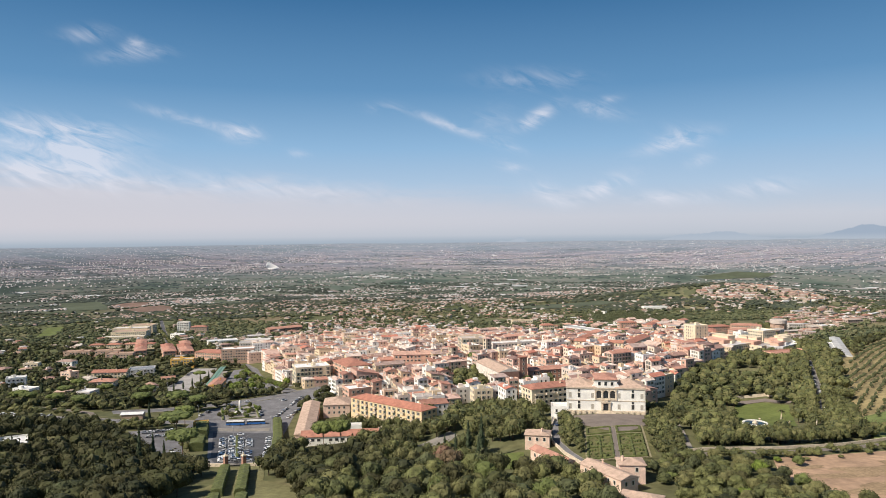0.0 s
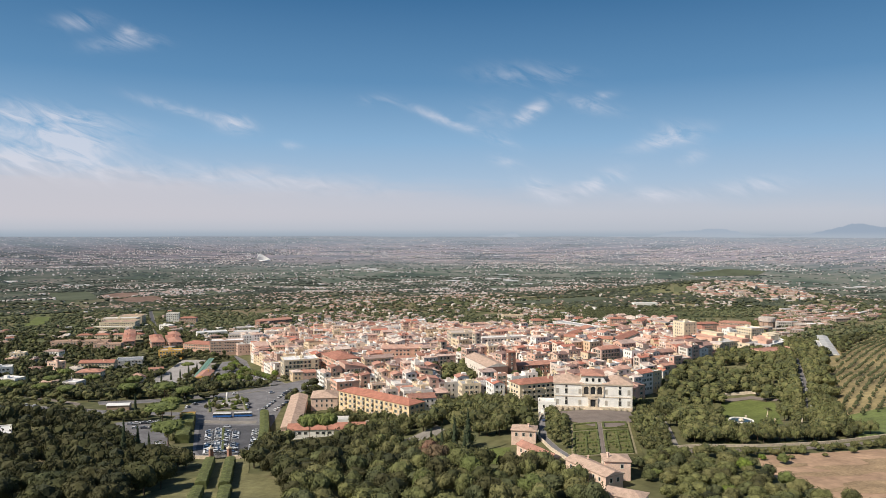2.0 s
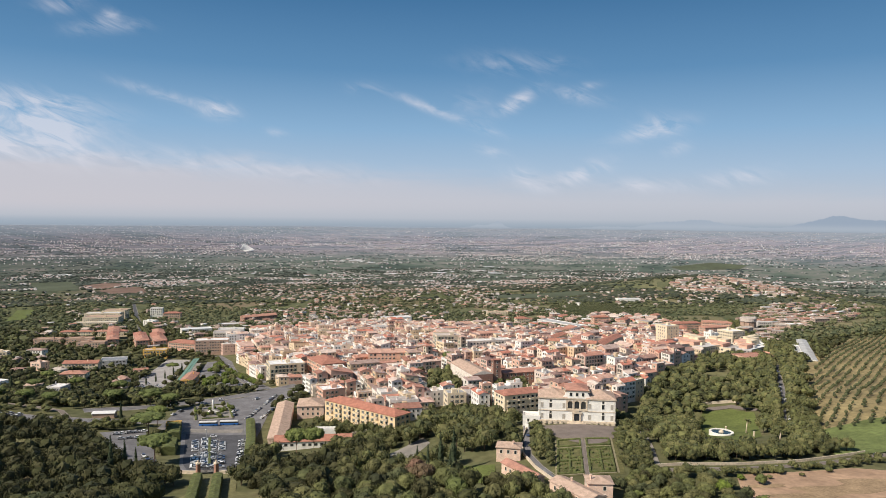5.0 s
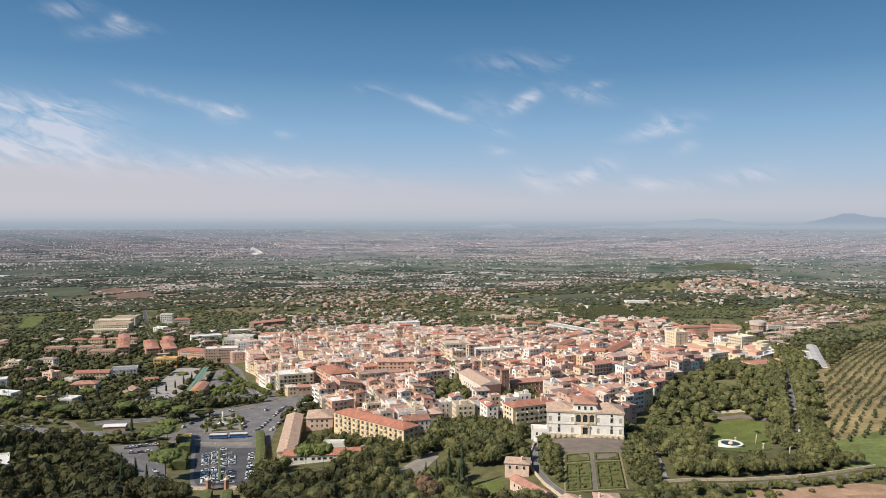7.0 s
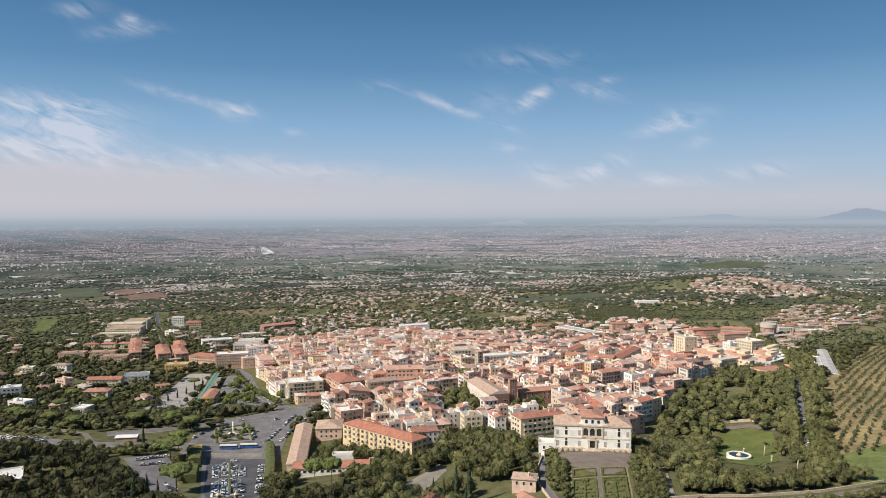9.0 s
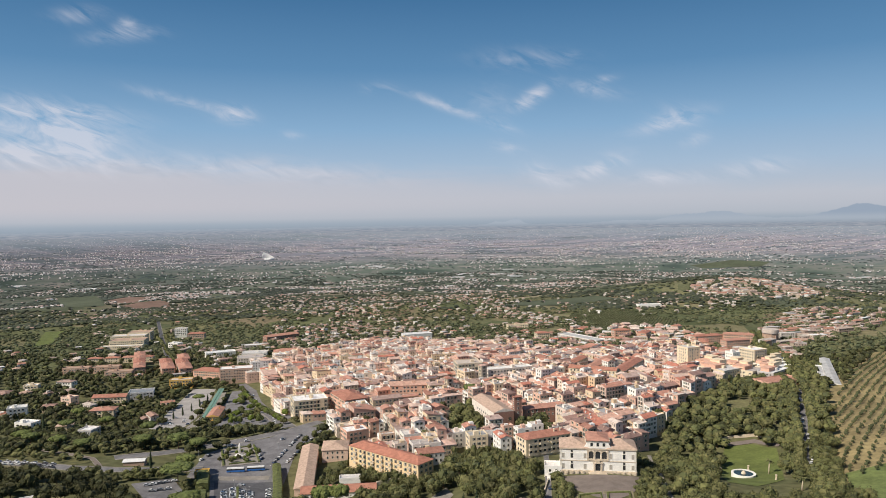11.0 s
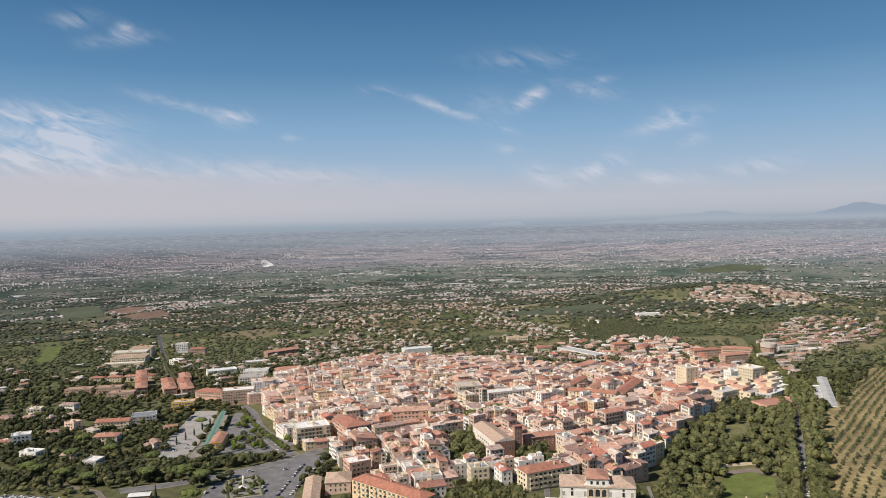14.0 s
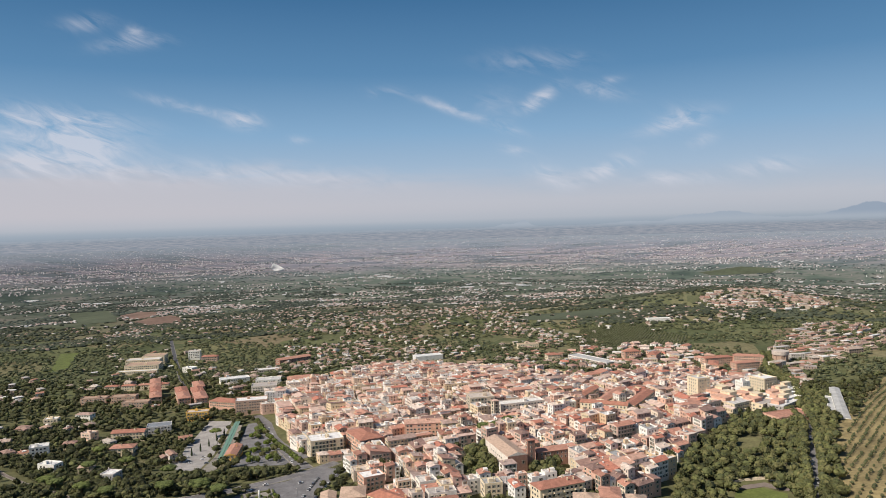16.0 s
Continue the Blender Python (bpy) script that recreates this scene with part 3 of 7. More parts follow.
def subdivided(v, f):
    """Each triangle cut into four, pushed out to the unit ball."""
    v, out, seen = [tuple(p) for p in v], [], {}

    def middle(i, j):
        key = (min(i, j), max(i, j))
        if key not in seen:
            m = (np.array(v[i]) + np.array(v[j])) / 2
            v.append(tuple(m / np.linalg.norm(m)))
            seen[key] = len(v) - 1
        return seen[key]

    for a, b, c in f:
        ab, bc, ca = middle(a, b), middle(b, c), middle(c, a)
        out += [(a, ab, ca), (b, bc, ab), (c, ca, bc), (ab, bc, ca)]
    return np.array(v), np.array(out)


BALL_V, BALL_F = subdivided(ICO_V, ICO_F)


def crown(rng, lobes, leaves, size, core=0.93, fine=True, squash=0.55):
    """Leaf clumps set close on the skin of several uneven leafy lobes."""
    vs, fs, o = [], [], 0
    flat = np.array((1, 1, squash))
    bv, bf = (BALL_V, BALL_F) if fine else (ICO_V, ICO_F)
    for (cx, cy, cz), (rx, ry, rz) in lobes:
        c, r = np.array((cx, cy, cz)), np.array((rx, ry, rz))
        cv = bv * r * core * rng.uniform(0.86, 1.1, (len(bv), 1)) + c
        vs.append(cv)
        fs.append(bf + o)
        o += len(bv)
        n = leaves
        z = rng.uniform(-0.55, 1, n)
        a = rng.uniform(0, math.tau, n)
        s = np.sqrt(1 - z * z)
        d = np.stack([s * np.cos(a), s * np.sin(a), z], 1)
        p = c + d * r * rng.uniform(0.9, 1.08, (n, 1))
        nn = d + rng.normal(0, 0.6, (n, 3))
        nn /= np.linalg.norm(nn, axis=1)[:, None]
        t = np.cross(nn, rng.normal(0, 1, (n, 3)))
        t /= np.linalg.norm(t, axis=1)[:, None]
        b = np.cross(nn, t)
        k = size * rng.uniform(0.6, 1.3, (n, 1))
        quad = np.stack([p - t * k * 0.9 * flat, p - b * k * 0.6 * flat + nn * k * 0.2 * flat, p + t * k * flat, p + b * k * 0.7 * flat], 1).reshape(-1, 3)
        i = np.arange(n) * 4 + o
        vs.append(quad)
        fs += [np.stack([i, i + 1, i + 2], 1), np.stack([i, i + 2, i + 3], 1)]
        o += 4 * n
    return np.concatenate(vs), np.concatenate(fs)


def broad_lobes(rng, n, spread=0.55, low=0.45):
    out = [((0, 0, low + 0.14), (0.68, 0.68, 0.36))]
    for i in range(n):
        a = math.tau * i / n + rng.uniform(-0.4, 0.4)
        r = rng.uniform(0.35, spread)
        k = rng.uniform(0.26, 0.44)
        out.append(((r * math.cos(a), r * math.sin(a), low + rng.uniform(-0.08, 0.28) * (1.2 - r)), (k, k, k * 0.58)))
    return out


rng = np.random.default_rng(7)
CROWNS = [crown(rng, broad_lobes(rng, 10, 0.66), 110, 0.062, 0.84, squash=0.7) for _ in range(7)]
CROWNS_WOOD = [crown(rng, broad_lobes(rng, 7, 0.64), 60, 0.085, 0.80, fine=False, squash=0.7) for _ in range(6)]
CROWNS_MID = [crown(rng, broad_lobes(rng, 4), 12, 0.16, fine=False) for _ in range(5)]
CROWNS_FAR = [crown(rng, broad_lobes(rng, 2, 0.5), 5, 0.24, fine=False) for _ in range(5)]
PINES = [crown(rng, [((0, 0, 0.81), (0.78, 0.78, 0.17))] + [((0.58 * math.cos(a), 0.58 * math.sin(a), 0.78 + rng.uniform(-0.03, 0.05)), (0.40, 0.40, 0.14)) for a in np.arange(6) * math.tau / 6 + rng.uniform(0, 1)], 80, 0.07) for _ in range(3)]
CYPS = [crown(rng, [((0, 0, 0.12 + 0.16 * i), (w, w, 0.16)) for i, w in enumerate((0.13, 0.16, 0.155, 0.125, 0.085, 0.045))], 40, 0.04, fine=False) for _ in range(2)]
OLIVES_FAR = [crown(rng, broad_lobes(rng, 1, 0.4, 0.45), 9, 0.2, 0.85, False) for _ in range(4)]
OLIVES = [crown(rng, broad_lobes(rng, 3, 0.5, 0.45), 30, 0.14, 0.85, False) for _ in range(4)]


def trunk_geo(kind):
    g = Geo()
    if kind == "pine":
        g.tube([(0, 0, -0.05), (0.01, 0, 0.35), (0.03, 0.01, 0.74)], [0.035, 0.026, 0.022], 7)
        for a in (0.4, 2.3, 4.4):
            g.tube([(0.02, 0, 0.52), (0.16 * math.cos(a), 0.16 * math.sin(a), 0.66), (0.34 * math.cos(a), 0.34 * math.sin(a), 0.76)], [0.015, 0.012, 0.008], 5)
    elif kind == "cypress":
        g.tube([(0, 0, -0.03), (0, 0, 0.25)], [0.025, 0.018], 6)
    else:
        g.tube([(0, 0, -0.08), (0.01, 0, 0.15), (0.0, 0.01, 0.42)], [0.055, 0.042, 0.03], 7)
        for a in (0.2, 2.2, 4.1):
            g.tube([(0, 0, 0.26), (0.16 * math.cos(a), 0.16 * math.sin(a), 0.42), (0.3 * math.cos(a), 0.3 * math.sin(a), 0.58)], [0.026, 0.018, 0.01], 5)
    return g


TRUNK = {k: trunk_geo(k).mesh(k + "_trunk", M_trunk_pale if k == "pine" else M_bark, smooth=True) for k in ("broad", "pine", "cypress")}
CROWN_MESH = {}


def crown_mesh(key, arrays, material):
    if key not in CROWN_MESH:
        CROWN_MESH[key] = tri_mesh("crown", arrays[0], arrays[1], [material])
    return CROWN_MESH[key]


KINDS = {
    "broad": ("tree", "dense dark-green broadleaf tree with a rounded crown", "tree", CROWNS, M_leaf, "broad"),
    "oak": ("tree", "broad dense-crowned tree with shade put into its leaf colour", "tree", CROWNS, M_leaf_shade, "broad"),
    "bright": ("tree", "light yellow-green leafy tree in the park", "tree", CROWNS, M_bright, "broad"),
    "copper": ("tree", "reddish copper-leaved tree among green ones", "tree", CROWNS, M_copper, "broad"),
    "pine": ("umbrella_pine", "umbrella pine with a flat bright-green crown on a bare trunk", "pine tree", PINES, M_pine, "pine"),
    "cypress": ("cypress", "slim dark-green columnar cypress", "cypress", CYPS, M_cyp, "cypress"),
    "olive": ("olive_tree", "small grey-green olive tree in an orchard row", "olive tree", OLIVES, M_olive, "broad"),
}
TREE_COUNT = {}


def tree(kind, x, y, size, height, group=""):
    """size: crown's width; height: whole height."""
    name, label, cat, protos, m, trunk = KINDS[kind]
    i = random.randrange(len(protos))
    TREE_COUNT[kind] = TREE_COUNT.get(kind, 0) + 1
    t = thing(name, label, cat, pose(x, y, gz(x, y), 0, 0, random.uniform(0, 360)), group)
    s = Matrix.Diagonal((size / 2, size / 2, height, 1)) if trunk in ("broad",) else Matrix.Diagonal((size / 2, size / 2, height, 1))
    if trunk == "cypress":
        s = Matrix.Diagonal((size * 3, size * 3, height, 1))
    part("trunk", TRUNK[trunk], t, "", s)
    part("crown", crown_mesh((kind, i), protos[i], m), t, "", s)
    return t




def joined(name, items, material, label, category, trunks=True):
    """Many plants as one object."""
    vs, fs, ks, o = [], [], [], 0
    tv = np.array([(0.05 * math.cos(a), 0.05 * math.sin(a), z) for z in (-0.05, 0.4) for a in np.arange(4) * math.tau / 4])
    tf = np.array([f for a in range(4) for f in ((a, (a + 1) % 4, 4 + (a + 1) % 4), (a, 4 + (a + 1) % 4, 4 + a))])
    r = np.random.default_rng(5)
    for protos, x, y, w, h in items:
        V, F = protos[r.integers(len(protos))]
        a = r.uniform(0, math.tau)
        c, s = math.cos(a), math.sin(a)
        z = gz(x, y)
        for vv, ff, k in ((V, F, 0), (tv, tf, 1)) if trunks else ((V, F, 0),):
            p = np.stack([(vv[:, 0] * c - vv[:, 1] * s) * w / 2 + x, (vv[:, 0] * s + vv[:, 1] * c) * w / 2 + y, vv[:, 2] * h + z], 1)
            vs.append(p)
            fs.append(ff + o)
            ks.append(np.full(len(ff), k))
            o += len(p)
    me = tri_mesh(name, np.concatenate(vs), np.concatenate(fs), [material, M_bark], np.concatenate(ks))
    return tagged(new(name, me), label, category, kind="stuff")


def scatter(poly, spacing, jitter=0.35, seed=1, keep=1.0, margin=2.0):
    r = random.Random(seed)
    xs, ys = [p[0] for p in poly], [p[1] for p in poly]
    out, j, y = [], 0, min(ys)
    while y < max(ys):
        x = min(xs) + (spacing / 2 if j % 2 else 0)
        while x < max(xs):
            px, py = x + r.uniform(-jitter, jitter) * spacing, y + r.uniform(-jitter, jitter) * spacing
            if r.random() < keep and inside(px, py, poly) and free(px, py, margin) and not any(inside(px, py, q) for q in OPEN):
                out.append((px, py))
            x += spacing
        y += spacing * 0.87
        j += 1
    return out


# ---- buildings ----


def window_geo(w, h, shutters, pane=None):
    """A window on a wall that faces -y: stone surround, sunk pane, shutters folded back beside it, all one sheet."""
    g = Geo()
    a, b = w / 2, h / 2
    xs = [-a - 0.14, -a, a, a + 0.14]
    if shutters:
        xs = [-a - 0.14 - w * 0.48] + xs + [a + 0.14 + w * 0.48]
    zs = [-b - 0.14, -b, b, b + 0.14]
    n = len(xs)
    v = [(x, -0.12, z) for z in zs for x in xs]
    mid = (n - 2) // 2
    f = []
    for j in range(3):
        for i in range(n - 1):
            q = (j * n + i, j * n + i + 1, (j + 1) * n + i + 1, (j + 1) * n + i)
            if j == 1 and i == mid:
                o = len(v)
                v += [(v[k][0], -0.02, v[k][2]) for k in q]
                f += [((o, o + 1, o + 2, o + 3), 0)] + [((q[k], q[(k + 1) % 4], o + (k + 1) % 4, o + k), 1) for k in range(4)]
            else:
                f.append((q, 2 if shutters and i in (0, n - 2) else 1))
    rim = list(range(n)) + [j * n + n - 1 for j in (1, 2)] + [3 * n + i for i in range(n - 1, -1, -1)] + [j * n for j in (2, 1)]
    o = len(v)
    v += [(v[k][0], 0.02, v[k][2]) for k in rim]
    m = len(rim)
    f += [((rim[(k + 1) % m], rim[k], o + k, o + (k + 1) % m), 1) for k in range(m)]
    g.v, g.f, g.k = v, [q for q, _ in f], [k for _, k in f]
    return g.mesh("window", pane or M_glass, M_trim, M_shutter)


WINDOWS = {"shut": window_geo(1.1, 1.7, True), "plain": window_geo(1.1, 1.6, False), "tall": window_geo(1.3, 2.3, True), "wide": window_geo(1.8, 1.5, False)}


def roof_geo(w, d, kind, pitch, over=0.5, thick=0.22):
    g = Geo()
    W, D = w / 2 + over, d / 2 + over
    if w >= d:
        rise, hipx = D * pitch, (D if kind == "hip" else 0)
        ridge = [(-W + min(hipx, W * 0.98), 0, rise + thick), (W - min(hipx, W * 0.98), 0, rise + thick)]
        base = [(-W, -D), (W, -D), (W, D), (-W, D)]
    else:
        rise, hipx = W * pitch, (W if kind == "hip" else 0)
        ridge = [(0, -D + min(hipx, D * 0.98), rise + thick), (0, D - min(hipx, D * 0.98), rise + thick)]
        base = [(W, -D), (W, D), (-W, D), (-W, -D)]
    v = [(x, y, 0) for x, y in base] + [(x, y, thick) for x, y in base] + ridge
    end = 0 if kind == "hip" else 1
    f = [((0, 1, 5, 4), 0), ((1, 2, 6, 5), 0), ((2, 3, 7, 6), 0), ((3, 0, 4, 7), 0), ((3, 2, 1, 0), 1), ((4, 5, 9, 8), 0), ((6, 7, 8, 9), 0), ((5, 6, 9), end), ((7, 4, 8), end)]
    for face, k in f:
        g.f.append(face)
        g.k.append(k)
    g.v = v
    return g


def facades(x, y, rot, w, d):
    """The sides that can be seen from the south: width, local turn and middle."""
    out = []
    for turn, width, mx, my in ((0, w, 0, -d / 2), (90, d, w / 2, 0), (180, w, 0, d / 2), (270, d, -w / 2, 0)):
        a = radians(rot + turn)
        nx, ny = math.sin(a), -math.cos(a)
        if nx * -x + ny * -y > 0.05 * math.hypot(x, y):
            out.append((turn, width, mx, my))
    return out


def base_of(x, y, rot, w, d):
    c, s = math.cos(radians(rot)), math.sin(radians(rot))
    return min(gz(x + a * c - b * s, y + a * s + b * c) for a in (-w / 2, w / 2) for b in (-d / 2, d / 2))


def house(x, y, rot, w, d, h, roof="gable", wall=None, roofm=None, name="house", label="terracotta-roofed plastered town house in the old centre", category="house", group="", win="shut", step=3.4, storey=3.3, pitch=0.31, chimneys=1, rng_=random, extras=True, floors=0, drop=1.75):
    wall, roofm = wall or M_wall, roofm or (M_flat if roof == "flat" else M_roof)
    z, low = gz(x, y), base_of(x, y, rot, w, d)
    t = thing(name, label, category, pose(x, y, z, 0, 0, rot), group)
    block(x, y, rot, w, d, 0.3)
    g = Geo().box(-w / 2, -d / 2, low - z - 0.6, w / 2, d / 2, h)
    part("wall", g.mesh("wall", wall), t)
    if roof == "flat":
        r = Geo().box(-w / 2 + 0.3, -d / 2 + 0.3, h, w / 2 - 0.3, d / 2 - 0.3, h + 0.06)
        part("roof", r.mesh("roof", roofm), t, "flat paved roof terrace")
        ring = Geo()
        o4 = [(-w / 2 - 0.06, -d / 2 - 0.06), (w / 2 + 0.06, -d / 2 - 0.06), (w / 2 + 0.06, d / 2 + 0.06), (-w / 2 - 0.06, d / 2 + 0.06)]
        i4 = [(-w / 2 + 0.3, -d / 2 + 0.3), (w / 2 - 0.3, -d / 2 + 0.3), (w / 2 - 0.3, d / 2 - 0.3), (-w / 2 + 0.3, d / 2 - 0.3)]
        ring.v = [(a, b, h - 0.3) for a, b in o4] + [(a, b, h + 0.9) for a, b in o4] + [(a, b, h + 0.9) for a, b in i4] + [(a, b, h - 0.3) for a, b in i4]
        for k in range(4):
            n = (k + 1) % 4
            ring.f += [(k, n, 4 + n, 4 + k), (4 + k, 4 + n, 8 + n, 8 + k), (8 + k, 8 + n, 12 + n, 12 + k), (12 + k, 12 + n, n, k)]
        ring.k = [0] * len(ring.f)
        part("parapet", ring.mesh("parapet", wall), t)
        if extras:
            a, b = rng_.uniform(-0.2, 0.2) * w, rng_.uniform(-0.2, 0.25) * d
            q = Geo().box(a - 1.8, b - 1.6, h + 0.06, a + 1.8, b + 1.6, h + 2.6)
            part("stair_hut", q.mesh("stair_hut", wall), t)
    else:
        part("roof", roof_geo(w, d, roof, pitch).mesh("roof", roofm, wall), t, "", pose(0, 0, h))
    if extras and roof != "flat" and name == "house" and rng_.random() < 0.7:
        a, b, hw = rng_.uniform(-0.2, 0.2) * w, rng_.choice((-0.22, 0.22)) * d, rng_.uniform(1.2, 2.2)
        part("dormer", Geo().box(a - hw, b - 1.4, h, a + hw, b + 1.4, h + rng_.uniform(1.9, 2.9)).mesh("dormer", rng_.choice((wall, M_flat, M_white))), t)
    if name == "house" and extras and rng_.random() < 0.55:
        ww, hh = w * rng_.uniform(0.35, 0.75), h * rng_.uniform(0.45, 0.8)
        a = rng_.uniform(-0.5, 0.5) * (w - ww)
        lean = Geo().box(a - ww / 2, -d / 2 - 2.4, low - z - 0.6, a + ww / 2, -d / 2 + 0.2, hh)
        lean.add([(a - ww / 2 - 0.2, -d / 2 - 2.7, hh + 0.01), (a + ww / 2 + 0.2, -d / 2 - 2.7, hh + 0.01), (a + ww / 2 + 0.2, -d / 2, hh + 0.9), (a - ww / 2 - 0.2, -d / 2, hh + 0.9)], [(0, 1, 2, 3)], 1)
        part("lean_to", lean.mesh("lean_to", wall, M_roof if rng_.random() < 0.7 else M_flat), t)
    for i in range(chimneys):
        a, b = rng_.uniform(-0.35, 0.35) * w, rng_.choice((-0.2, 0.2)) * d
        top = h + min(w, d) / 2 * pitch + 1.1
        q = Geo().tube([(a, b, h - 0.2), (a, b, top), (a, b, top), (a, b, top + 0.25)], [0.45, 0.45, 0.65, 0.65], 4)
        part("chimney", q.mesh("chimney", wall), t)
    if win:
        rows = floors or max(1, int((h - 0.6) / storey))
        for turn, width, mx, my in facades(x, y, rot, w, d):
            cols = max(1, int((width - 1.2) / step))
            for r in range(rows):
                for c in range(cols):
                    if rng_.random() < 0.08:
                        continue
                    u = (c - (cols - 1) / 2) * step
                    p = pose(mx, my, 0) @ pose(0, 0, 0, 0, 0, turn) @ pose(u, 0, h - drop - r * storey)
                    part("window", WINDOWS[win], t, "", p)
    return t


FAR = {"wall": Geo(), "roof": Geo(), "flat": Geo(), "pane": Geo()}
OUT = {"wall": Geo(), "roof": Geo(), "flat": Geo(), "pane": Geo()}


def far_house(x, y, rot, w, d, h, roof, rnd, panes=True, wing=False, FAR=FAR):
    z, low = gz(x, y), base_of(x, y, rot, w, d)
    m = pose(x, y, z, 0, 0, rot)
    FAR["wall"].box(-w / 2, -d / 2, low - z - 0.5, w / 2, d / 2, h, 0, m, False)
    if roof == "flat":
        FAR["flat"].box(-w / 2 - 0.1, -d / 2 - 0.1, h + 0.004, w / 2 + 0.1, d / 2 + 0.1, h + 0.5, 0, m)
        if rnd.random() < 0.6:
            a, b = rnd.uniform(-0.2, 0.2) * w, rnd.uniform(-0.2, 0.2) * d
            FAR["wall"].box(a - 1.7, b - 1.5, h + 0.5, a + 1.7, b + 1.5, h + 2.7, 0, m, False)
    else:
        g = roof_geo(w, d, roof, 0.36)
        FAR["roof"].add(g.v, g.f, 0, m @ pose(0, 0, h + 0.01))
        if wing:
            ww, wd, wh = w * rnd.uniform(0.35, 0.6), d * rnd.uniform(0.5, 0.9), h * rnd.uniform(0.6, 0.92)
            q = m @ pose(rnd.choice((-1, 1)) * (w - ww) / 2, -d * 0.5 - wd * 0.3, 0)
            FAR["wall"].box(-ww / 2, -wd / 2, low - z - 0.5, ww / 2, wd / 2, wh, 0, q, False)
            g = roof_geo(ww, wd, roof, 0.36)
            FAR["roof"].add(g.v, g.f, 0, q @ pose(0, 0, wh + 0.01))
        if rnd.random() < 0.4:
            a, b, hw = rnd.uniform(-0.2, 0.2) * w, rnd.choice((-0.22, 0.22)) * d, rnd.uniform(1.2, 2.2)
            FAR["wall"].box(a - hw, b - 1.4, h, a + hw, b + 1.4, h + rnd.uniform(1.9, 2.9), 0, m, False)
        if rnd.random() < 0.5:
            a = rnd.uniform(-0.3, 0.3) * w
            FAR["wall"].box(a - 0.4, -0.4 + d * 0.15, h, a + 0.4, 0.4 + d * 0.15, h + 3, 0, m, False)
    if panes:
        for turn, width, mx, my in facades(x, y, rot, w, d):
            q = m @ pose(mx, my, 0) @ pose(0, 0, 0, 0, 0, turn)
            cols = max(1, int((width - 1) / 3.4))
            for r in range(max(1, int((h - 0.6) / 3.3))):
                for c in range(cols):
                    u, zz = (c - (cols - 1) / 2) * 3.4, h - 1.75 - r * 3.3
                    FAR["pane"].box(u - 0.6, -0.08, zz - 0.85, u + 0.6, 0.0, zz + 0.85, 0, q, False)


# ---- roads, squares, open ground ----
drape("square", [(-168, 468), (-172, 520), (-158, 548), (-135, 560), (-112, 588), (-86, 578), (-100, 548), (-106, 520), (-100, 445), (-88, 384), (-92, 362), (-118, 362), (-125, 381), (-150, 460)], M_asphalt, 0.15, 8, "grey asphalt square and car park", "square")
drape("main_car_park", [(-147, 460), (-104, 461), (-100, 445), (-89, 386), (-94, 368), (-117, 368), (-124, 383)], M_tarmac, 0.2, 8, "dark tarmac car park before the gate", "car park")
drape("car_park", [(-196, 448), (-176, 465), (-160, 440), (-138, 383), (-152, 380), (-176, 420)], M_asphalt, 0.15, 8, "grey asphalt car park among trees", "car park")
drape("plaza", [(-262, 640), (-283, 745), (-290, 840), (-262, 835), (-226, 612)], M_plaza, 0.15, 10, "pale paved station forecourt", "plaza")
drape("lawn", [(204, 503), (222, 501), (232, 484), (219, 450), (203, 412), (178, 392), (166, 402), (176, 440), (192, 480)], M_lawn, 0.25, 6, "mown green lawn in the park", "lawn")
drape("lawn_path", [(201, 504), (224, 502), (234, 486), (237, 489), (227, 508), (203, 510)], M_gravel, 0.3, 6, "pale gravel path beside the lawn", "path")
drape("parterre_ground", [(69, 362), (101, 358), (94, 314), (61, 314)], M_parterre, 0.2, 6, "green formal garden ground", "garden")
drape("forecourt", [(67, 388), (110, 382), (103, 362), (97, 355), (89, 350), (80, 354), (72, 364)], M_gravel, 0.32, 5, "dark gravel forecourt of the villa", "forecourt")
drape("field", [(143, 312), (200, 320), (240, 300), (220, 225), (150, 225), (137, 255), (135, 288)], M_earth, 0.2, 8, "bare reddish-brown ploughed field", "field")
drape("orchard_ground", [(222, 390), (238, 428), (300, 545), (335, 612), (425, 745), (545, 890), (800, 900), (640, 560), (420, 330), (260, 340), (232, 362)], M_soil, 0.25, 14, "dry grassy soil of an olive orchard", "orchard", clear=False)
drape("meadow", [(206, 343), (232, 400), (262, 402), (330, 385), (300, 352), (226, 342)], M_meadow, 0.5, 8, "green meadow below the orchard", "meadow", clear=False)
LAWN = [(-112, 357), (-90, 356), (-84, 338), (-80, 320), (-63, 305), (-53, 276), (-44, 225), (-124, 225), (-114, 281), (-106, 299), (-101, 316), (-103, 345)]
drape("front_lawn", LAWN, M_dry, 0.2, 8, "sunlit mown grass before the gate", "lawn")
drape("garden_lawn", [(22, 340), (38, 337), (36, 312), (20, 316)], M_lawn, 0.2, 6, "small green garden lawn", "lawn")
drape("glade", [(-18, 370), (4, 408), (8, 392), (-6, 352)], M_pave, 0.2, 6, "pale gravel clearing among trees", "path")
drape("park_terrace", [(228, 562), (246, 556), (264, 603), (248, 606)], M_dry, 0.3, 8, "dry grass terrace in the park", "terrace")
